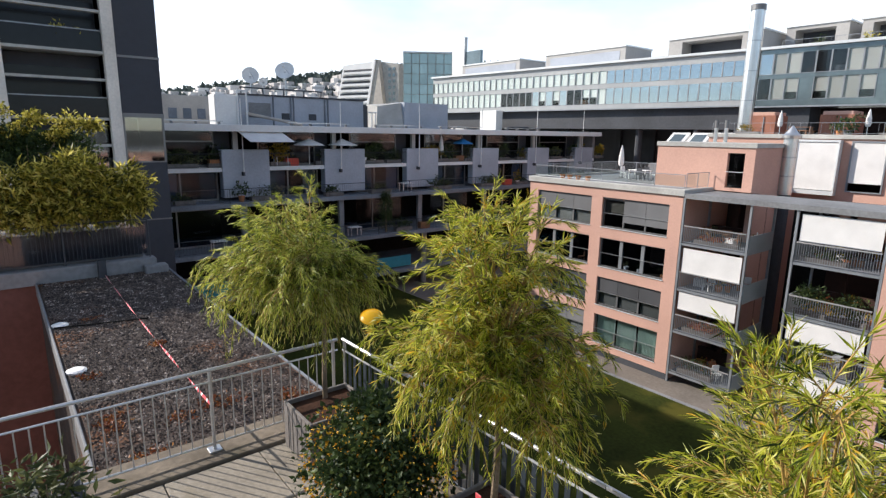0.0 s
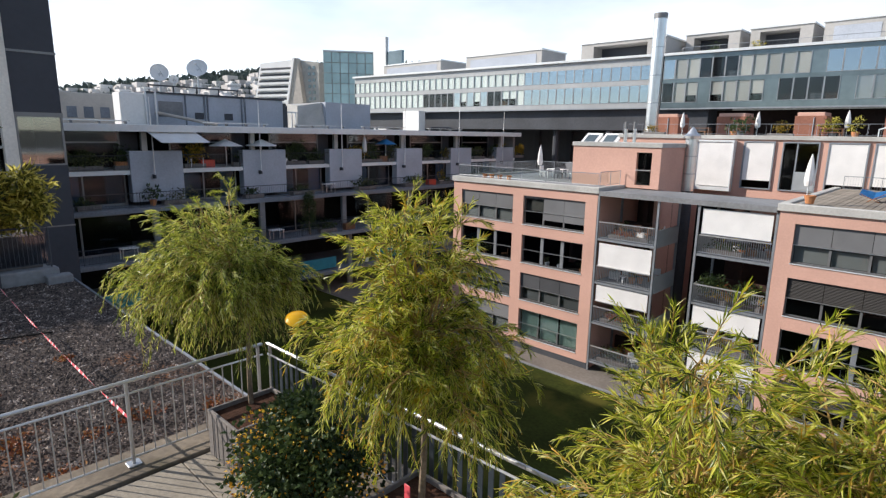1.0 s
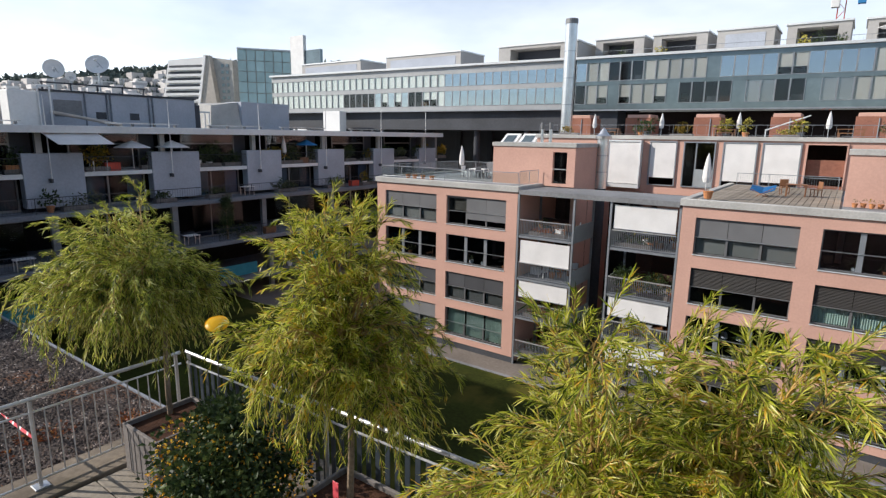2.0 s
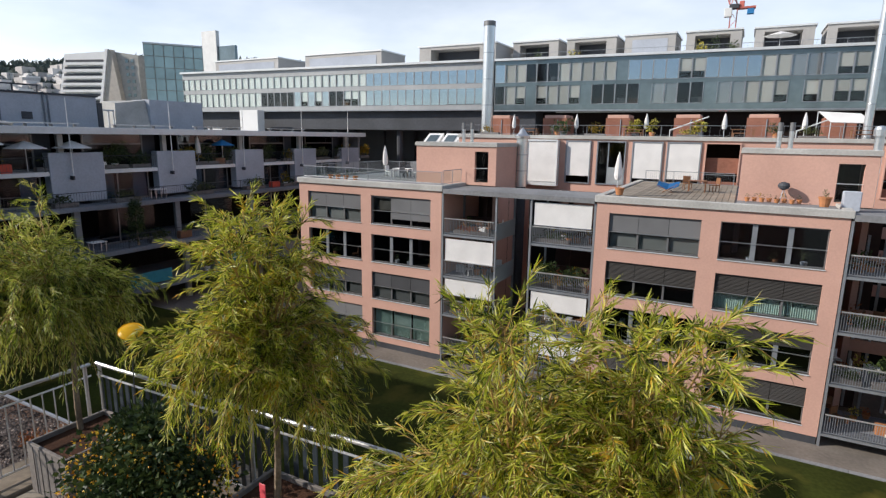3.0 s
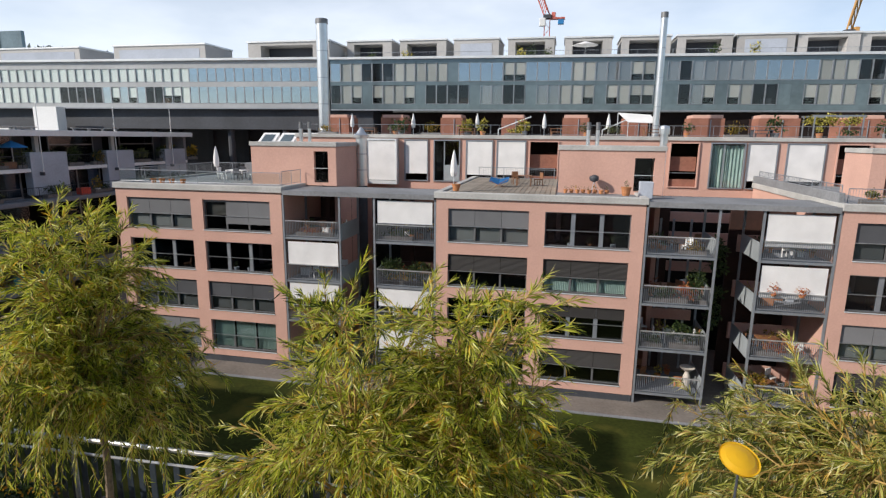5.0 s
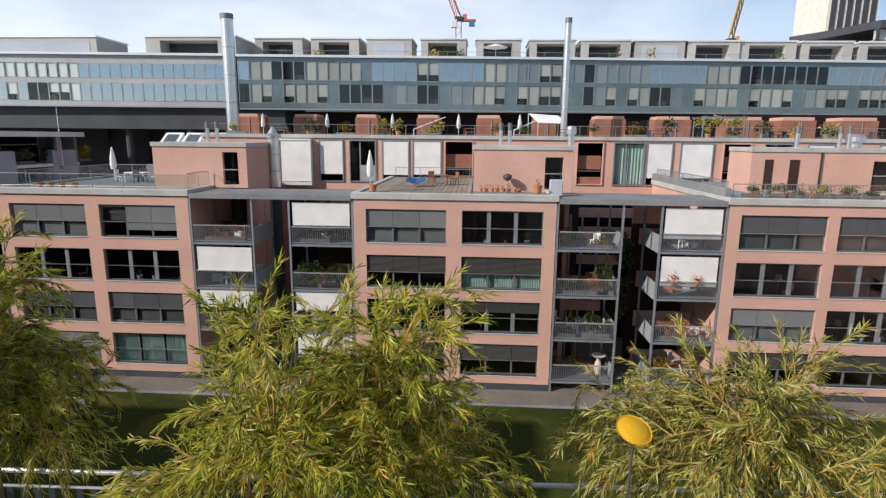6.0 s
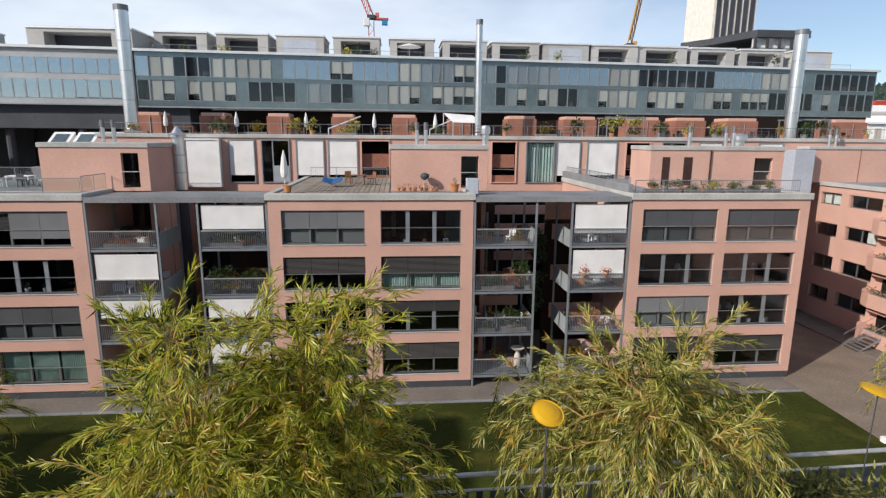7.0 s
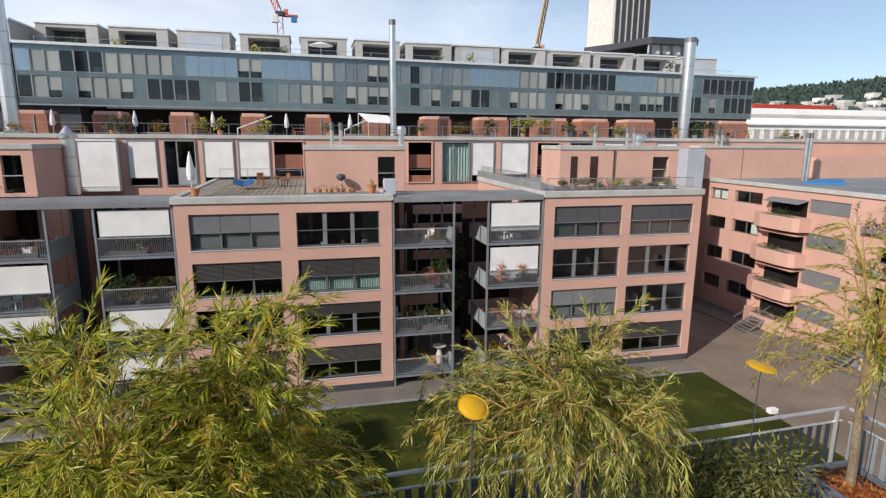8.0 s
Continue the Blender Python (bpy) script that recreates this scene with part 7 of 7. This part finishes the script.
# balcony furniture and plants
for x, z, m in ((-16.0, 9.18, WOODF), (-15.0, 3.5, WOODF), (6.3, 9.18, WOODF), (7.4, 6.28, WOODF), (7.2, 3.5, WHITE), (12.4, 3.5, WOODF), (12.6, 0.72, WOODF), (-9.6, 9.18, GIRDER)):
    table(x, 34.6, z, 1.2, 0.8, m, "small wooden table on a steel balcony" if m is WOODF else "small plain table on a steel balcony")
    chair(x - 0.95, 34.7, z, 90, m, "balcony chair beside a table", "balcony chairs")
    chair(x + 0.95, 34.5, z, -90, m, "balcony chair beside a table", "balcony chairs")
LUSH = ((-11.2, -9.8, 6.28, 1.7, 700, BUSH), (-9.6, -7.8, 6.28, 1.3, 560, BUSH), (-11.0, -8.0, 6.28, 0.5, 300, MAPLE), (5.4, 7.0, 6.28, 0.6, 360, BUSH), (7.0, 8.2, 6.28, 0.9, 320, REDFLOWER), (7.5, 8.6, 6.28, 1.6, 560, BUSH),
        (6.8, 8.5, 3.5, 1.4, 620, BUSH), (5.2, 6.4, 3.5, 0.5, 220, BUSH), (11.3, 14.2, 3.5, 0.6, 380, REDFLOWER), (11.2, 12.4, 0.72, 1.3, 360, MAPLE), (13.0, 14.3, 0.72, 0.9, 300, BUSH), (-17.0, -14.4, 9.18, 0.3, 160, REDFLOWER),
        (-10.9, -8.2, 3.5, 0.7, 320, MAPLE), (-11.2, -8.0, 0.72, 0.8, 320, BUSH), (6.9, 8.3, 9.18, 0.5, 200, MAPLE), (-17.2, -14.6, 3.5, 0.5, 240, REDFLOWER), (-17.2, -15.0, 0.72, 0.8, 260, BUSH), (8.9, 9.9, 5.2, 2.2, 520, BUSH), (-11.2, -9.0, 9.18, 0.4, 200, BUSH))
for x0, x1, z, h, c, m in LUSH:
    if z == 5.2:
        t = thing("climbing_plant", (9.6, 36.0, 0), "dark climbing plant in the light shaft", "plant")
        part("stem", Geo().tube((9.6, 36.0, 0), (9.5, 36.0, 9.5), 0.04, 0.02, n=6), BARK, t)
        leaves("foliage", [leaf_cloud(RNG, (9.5, 35.6, zz), (0.65, 0.6, 1.0), 260, 0.24, 0.5, 0.3) for zz in (5.0, 6.6, 8.2, 9.4)], BUSH, t)
        continue
    planting("balcony_plants", x0, x1, 33.3, 33.7, z, h, c, m, "plants in a trough behind the balcony bars", 0.2)
for x in (11.9, 13.3):
    potted_plant(x, 33.0, 7.2, 0.15, 0.12, 0.35, REDFLOWER, TERRA, "orange-red flowers hung on the balcony rail", 90, "rail flowers")
brng = random.Random(29)


def small_lamp(x, y, z):
    t = thing("table_lamp", (x, y, z), "white shaded lamp standing on the floor inside", "lamp", "lamps")
    part("stem", Geo().tube((x, y, z), (x, y, z + 1.2), 0.02, n=6), METAL, t)
    part("shade", Geo().lathe(x, y, z + 1.15, [(0.22, 0), (0.14, 0.32), (0.02, 0.33)], 12), WHITE_BLIND, t)


def storage_box(x, y, z, w, h, m):
    t = thing("storage_box", (x, y, z), "plain storage box on a balcony", "box", "balcony boxes")
    part("body", Geo().bevel_box(x - w / 2, x + w / 2, y - 0.2, y + 0.2, z, z + h, 0.02), m, t)
    part("lid", Geo().bevel_box(x - w / 2 - 0.02, x + w / 2 + 0.02, y - 0.22, y + 0.22, z + h, z + h + 0.04, 0.01), m, t)


for x0, x1 in ((-17.3, -14.2), (-11.1, -7.8), (5.2, 8.5), (11.3, 14.4)):
    for z in FLOORS:
        for i in range(7):
            x = x0 + (x1 - x0) * (i + brng.uniform(0.1, 0.9)) / 7
            y = brng.uniform(34.0, 36.2)
            pick = brng.random()
            if pick < 0.55:
                potted_plant(x, y, z, brng.uniform(0.12, 0.22), brng.uniform(0.2, 0.4), brng.uniform(0.22, 0.48), brng.choice((BUSH, BUSH, GREY_LEAF, HEDGE, REDFLOWER, MAPLE)), brng.choice((TERRA, TERRA, TERRA, WHITE, CONCRETE)), "potted balcony plant on a steel balcony", 70, "balcony pots")
            elif pick < 0.75:
                storage_box(x, y, z, brng.uniform(0.35, 0.7), brng.uniform(0.3, 0.6), brng.choice((WOODF, WHITE, TERRA, GIRDER, PANEL)))
            else:
                chair(x, y, z, brng.uniform(-90, 90), brng.choice((WOODF, WHITE, WOODF)), "balcony chair among the plants", "balcony chairs")
for (x0, x1), z in (((-29.4, -24.5), 6.58), ((-23.5, -18.7), 6.58), ((-0.7, 4.0), 9.4), ((-6.6, -1.8), 3.78), ((15.6, 20.3), 6.58), ((21.1, 25.8), 6.58), ((21.1, 25.8), 3.78)):
    for i in range(4):
        x = x0 + (x1 - x0) * (i + brng.uniform(0.2, 0.8)) / 4
        pick = brng.random()
        if pick < 0.5:
            potted_plant(x, 33.85, z - 0.4, 0.16, 0.55, brng.uniform(0.25, 0.42), brng.choice((BUSH, GREY_LEAF)), brng.choice((TERRA, WHITE)), "green house plant behind the window", 70, "house plants")
        elif pick < 0.75:
            small_lamp(x, 34.3, z - 0.4)
        else:
            chair(x, 34.4, z - 0.4, brng.uniform(-90, 90), WOODF, "wooden chair behind the window", "indoor chairs")
urn = thing("garden_urn", (8.1, 34.2, 0.74), "cream stone urn with a wide shallow bowl", "urn")
part("foot", Geo().lathe(8.1, 34.2, 0.74, [(0.26, 0), (0.26, 0.08), (0.20, 0.14), (0.24, 0.5), (0.20, 0.8), (0.12, 1.0), (0.11, 1.12)], 16), STONE, urn)
part("bowl", Geo().lathe(8.1, 34.2, 1.86, [(0.11, 0), (0.28, 0.08), (0.42, 0.20), (0.45, 0.24), (0.40, 0.23), (0.15, 0.14)], 18), STONE, urn)

# ---------------------------------------------------------------- distance
def far_block(name, x0, x1, y0, y1, z0, z1, material, label, bands=(), band_material=None, fins=0):
    t = thing(name, ((x0 + x1) / 2, (y0 + y1) / 2, z0), label, "building")
    part("wall", Geo().box(x0, x1, y0, y1, z0, z1), material, t)
    for a, b in bands:
        part("window_band", Geo().box(x0 - 0.3, x1 + 0.3, y0 - 0.3, y1 + 0.3, a, b), band_material or GIRDER, t)
    return t


# slanted white slab block
t = thing("white_slab_block", (-270, 157, 0), "white slab block with a slanted end wall and dark balcony bands", "building")
slab_u, slab_n = Vector((0.954, 0.30, 0)), Vector((-0.30, 0.954, 0))


def slab_prism(corners, f0, f1):
    """A wall from (along, height) corners between two depths of the slab block."""
    pts = [Vector((-270, 157, 0)) + slab_u * a + slab_n * f + Vector((0, 0, z)) for f in (f0, f1) for a, z in corners]
    n = len(corners)
    return Geo().add(pts, [tuple(range(n)), tuple(range(2 * n - 1, n - 1, -1))] + [(i, n + i, n + (i + 1) % n, (i + 1) % n) for i in range(n)])


part("front_wall", slab_prism([(-23.0, 0), (0.2, 0), (12.1, 51.2), (-10.3, 50.2)], 0.0, 10.0), BRIGHT, t)
part("front_edge", slab_prism([(0.2, 0), (1.8, 0), (13.4, 52.0), (12.1, 52.0)], -1.2, 0.0), BRIGHT, t)
part("end_wall", slab_prism([(1.9, 0), (22.0, 0), (14.6, 51.8), (13.5, 51.8)], -0.6, 2.0), STONE, t)
part("side_wall", slab_prism([(11, 0), (26.0, 0), (25.9, 49.6), (14.0, 51.2)], 2.1, 6.0), PALE_CONC, t)
for k in range(10):
    z = 19.5 + k * 3.0
    a, b = -23.0 + z * 0.253, 0.2 + z * 0.232
    part("balcony_band", slab_prism([(a + 1.2, z), (b - 0.5, z), (b - 0.3, z + 1.15), (a + 1.5, z + 1.15)], -0.3, -0.02), GIRDER, t)
    part("balcony_front", slab_prism([(a + 0.4, z - 1.2), (b - 0.5, z - 1.2), (b - 0.3, z - 0.02), (a + 0.7, z - 0.02)], -1.0, -0.31), BRIGHT, t)
    for c in (19.4, 22.2):
        part("side_window", slab_prism([(c, z), (c + 1.5, z), (c + 1.5, z + 1.4), (c, z + 1.4)], 1.9, 2.09), TEAL, t)
t = thing("green_glass_block", (-223, 168, 0), "green glass curtain-wall office block", "building")
ga, gb = Vector((-230.5, 159.0, 0)), Vector((-216.4, 177.7, 0))
gd = (gb - ga) / 6
gn = Vector((-gd.y, gd.x, 0)).normalized()
for i in range(6):
    for k in range(9):
        p, q = ga + gd * (i + 0.05), ga + gd * (i + 0.95)
        part("panel", Geo().prism([(v.x, v.y) for v in (p, q, q + gn * 0.3, p + gn * 0.3)], 10.2 + k * 4.72, 14.6 + k * 4.72), CYAN if k > 3 else TEAL, t)
part("core", Geo().prism([(v.x, v.y) for v in (ga + gn * 0.35, gb + gn * 0.35, gb + gn * 14, ga + gn * 14)], 0, 52.6), PALE_CONC, t)
part("roof", Geo().prism([(v.x, v.y) for v in (ga - gn * 0.2, gb - gn * 0.2, gb + gn * 14, ga + gn * 14)], 52.6, 53.3), ALU, t)
t = thing("white_tower", (-305, 258, 0), "plain white tower with a lower teal annex", "building")
part("shaft", Geo().box(-312, -299, 256, 258.5, 0, 78.5), WHITE, t)
part("annex", Geo().box(-298.9, -284, 257, 259, 0, 69), TEAL, t)
part("low_wing", Geo().box(-312, -270, 262.1, 275, 0, 58), WHITE, t)
t = thing("striped_tower", (131, 228, 0), "pale high-rise with dark vertical window stripes", "building")
part("shaft", Geo().box(124.6, 142, 222, 244, 0, 96), STONE_PALE, t)
for k in range(6):
    part("window_stripe", Geo().box(125.6 + k * 2.75, 127.3 + k * 2.75, 221.6, 222.0, 20, 96), GIRDER, t)
t = thing("dark_canopy_building", (90, 136, 0), "dark steel roof frame on a glazed top floor", "building")
part("body", Geo().box(84, 96.5, 131, 150, 0, 37.2), CONCRETE, t)
part("canopy", Geo().prism([(80, 143), (84.2, 130), (97.5, 130), (97.5, 150), (76, 150)], 39.4, 41.0), GIRDER, t)
for x in (84, 87, 90, 93, 96.5):
    part("post", Geo().box(x, x + 0.5, 130.2, 130.7, 37.0, 39.4), GIRDER, t)
part("glazing", Geo().box(84.2, 96.4, 131.5, 131.7, 37.2, 39.4), WHITE_BLIND, t)
t = thing("white_office_block", (110, 108, 0), "long white office block with dark window rows", "building")
part("wall", Geo().box(88.5, 150, 100, 118, 0, 19.3), BRIGHT, t)
part("setback", Geo().box(92, 150, 104, 118, 19.3, 22.6), BRIGHT, t)
for k in range(24):
    part("window", Geo().box(90.2 + k * 2.45, 91.5 + k * 2.45, 99.85, 99.99, 15.9, 18.1), STONE, t)
for k in range(13):
    part("window", Geo().box(90.5 + k * 4.4, 92.4 + k * 4.4, 99.85, 99.99, 12.2, 14.4), GIRDER, t)
    part("window", Geo().box(90.5 + k * 4.4, 92.4 + k * 4.4, 99.85, 99.99, 8.2, 10.4), GIRDER, t)
for z in (11.4, 15.2, 18.95):
    part("cornice", Geo().box(88.2, 150.2, 99.5, 99.84, z, z + 0.4), BRIGHT, t)
part("cornice", Geo().box(91.7, 150.2, 103.6, 103.98, 21.0, 21.4), STONE, t)
far_block("red_roofed_hall", 143, 175, 160, 185, 0, 26.0, WHITE, "white hall with a bright red roof edge", ((25.0, 27.6),), RED)


def crane(x, y, z, h, jib, label, material):
    t = thing("tower_crane", (x, y, 0), label, "crane")
    m = Geo()
    for a, b in ((-0.8, -0.8), (0.8, -0.8), (0.8, 0.8), (-0.8, 0.8)):
        m.tube((x + a, y + b, 0), (x + a, y + b, h), 0.14, n=4)
    zz = 0.0
    k = 0
    while zz < h - 2:
        s = 1 if k % 2 else -1
        m.tube((x - 0.8 * s, y - 0.8, zz), (x + 0.8 * s, y - 0.8, zz + 2), 0.08, n=4)
        m.tube((x + 0.8, y - 0.8 * s, zz), (x + 0.8, y + 0.8 * s, zz + 2), 0.08, n=4)
        zz += 2
        k += 1
    part("mast", m, material, t)
    j = Geo()
    p, q = Vector((x, y, h)), Vector((x, y, h)) + Vector(jib)
    for o in ((-0.9, -0.7, 0), (0.9, 0.7, 0), (0, 0, 1.6)):
        j.tube(p + Vector(o), q + Vector(o), 0.24, n=4)
    for i in range(18):
        u, v = p.lerp(q, i / 18), p.lerp(q, (i + 1) / 18)
        j.tube(u + Vector((-0.9, -0.7, 0)), v + Vector((0, 0, 1.6)), 0.14, n=4)
        j.tube(u + Vector((0.9, 0.7, 0)), v + Vector((0, 0, 1.6)), 0.14, n=4)
    part("jib", j, material, t)
    part("cab", Geo().bevel_box(x - 2.2, x - 0.4, y - 2.0, y - 0.4, h - 2.8, h - 0.6, 0.1), WHITE, t)
    part("turntable", Geo().bevel_box(x - 1.2, x + 1.2, y - 1.2, y + 1.2, h - 0.6, h + 0.5, 0.1), GIRDER, t)
    part("counter_jib", Geo().box(x + 0.8, x + 5.2, y - 0.9, y + 0.9, h - 0.8, h - 0.3), material, t)
    part("counterweight", Geo().bevel_box(x + 3.2, x + 4.9, y - 0.8, y + 0.8, h - 2.2, h - 0.8, 0.1), BLUE, t)
    part("winch", Geo().bevel_box(x + 1.2, x + 2.4, y - 0.7, y + 0.7, h - 0.3, h + 1.2, 0.1), material, t)
    return t


crane(-6.9, 180, 0, 51.5, (-7, 0, 17), "red and white tower crane head above the roofs", surface("crane_red_white", (0.62, 0.16, 0.12), 0.6, big=0.4, small=3, vary=0.3))
crane(74.2, 180, 0, 45, (8.0, 2, 40), "orange lattice crane jib rising steeply", ORANGE)


def hill(name, fn, az0, az1, dist, label, seed, houses, trees, wood, top):
    """A wooded hill seen far off, with houses on its lower slope."""
    rng = np.random.default_rng(seed)
    n, m = 60, 14
    v, f = [], []
    for i in range(n + 1):
        a = radians(az0 + (az1 - az0) * i / n)
        for j in range(m + 1):
            s = j / m
            r = dist * (0.72 + 0.28 * s) + 0.0
            v.append((-math.sin(a) * r, math.cos(a) * r, -2 + fn(az0 + (az1 - az0) * i / n) * dist * s ** 0.8 + (rng.normal() * 2 if 0 < j else 0)))
    for i in range(n):
        for j in range(m):
            f.append((i * (m + 1) + j, (i + 1) * (m + 1) + j, (i + 1) * (m + 1) + j + 1, i * (m + 1) + j + 1))
    t = thing(name, (0, 0, -2), label, "hill", kind="structure")
    part("slope", Geo().add(v, f), WOODS, t)

    def spot(smin, smax):
        a, s = rng.uniform(az0, az1), rng.uniform(smin, smax)
        r = dist * (0.72 + 0.28 * s)
        return -math.sin(radians(a)) * r, math.cos(radians(a)) * r, -2 + fn(a) * dist * s ** 0.8
    pos = np.array([spot(0.15, 1.0) for _ in range(trees)])
    d = unit(rng.normal(size=(trees, 3)))
    arr = []
    for k in range(5):
        dd = unit(rng.normal(size=(trees, 3)))
        sc = rng.uniform(4, 7.5, trees)
        arr.append(leaf_arrays(pos + dd * 3, unit(dd + np.array((0, 0, 0.8))), unit(np.cross(dd, d + 0.3)), sc * 1.4, sc * 0.55))
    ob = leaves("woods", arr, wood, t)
    tagged(ob, kind="stuff")
    g = Geo()
    for _ in range(houses):
        x, y, z = spot(0.08, top)
        w, h = rng.uniform(4.5, 10), rng.uniform(7, 14)
        g.box(x - w, x + w, y - w, y + w, z - 3, z + h)
    part("houses", g, HOUSES, t, kind="stuff")


hill("hill_west", lambda a: 0.064 + 0.066 * max(0.0, min(1.0, (79 - a) / 25)) ** 0.9, 42, 90, 1000, "distant wooded hill dotted with pale houses", 4, 900, 4200, HAZY_FOREST, 0.80)
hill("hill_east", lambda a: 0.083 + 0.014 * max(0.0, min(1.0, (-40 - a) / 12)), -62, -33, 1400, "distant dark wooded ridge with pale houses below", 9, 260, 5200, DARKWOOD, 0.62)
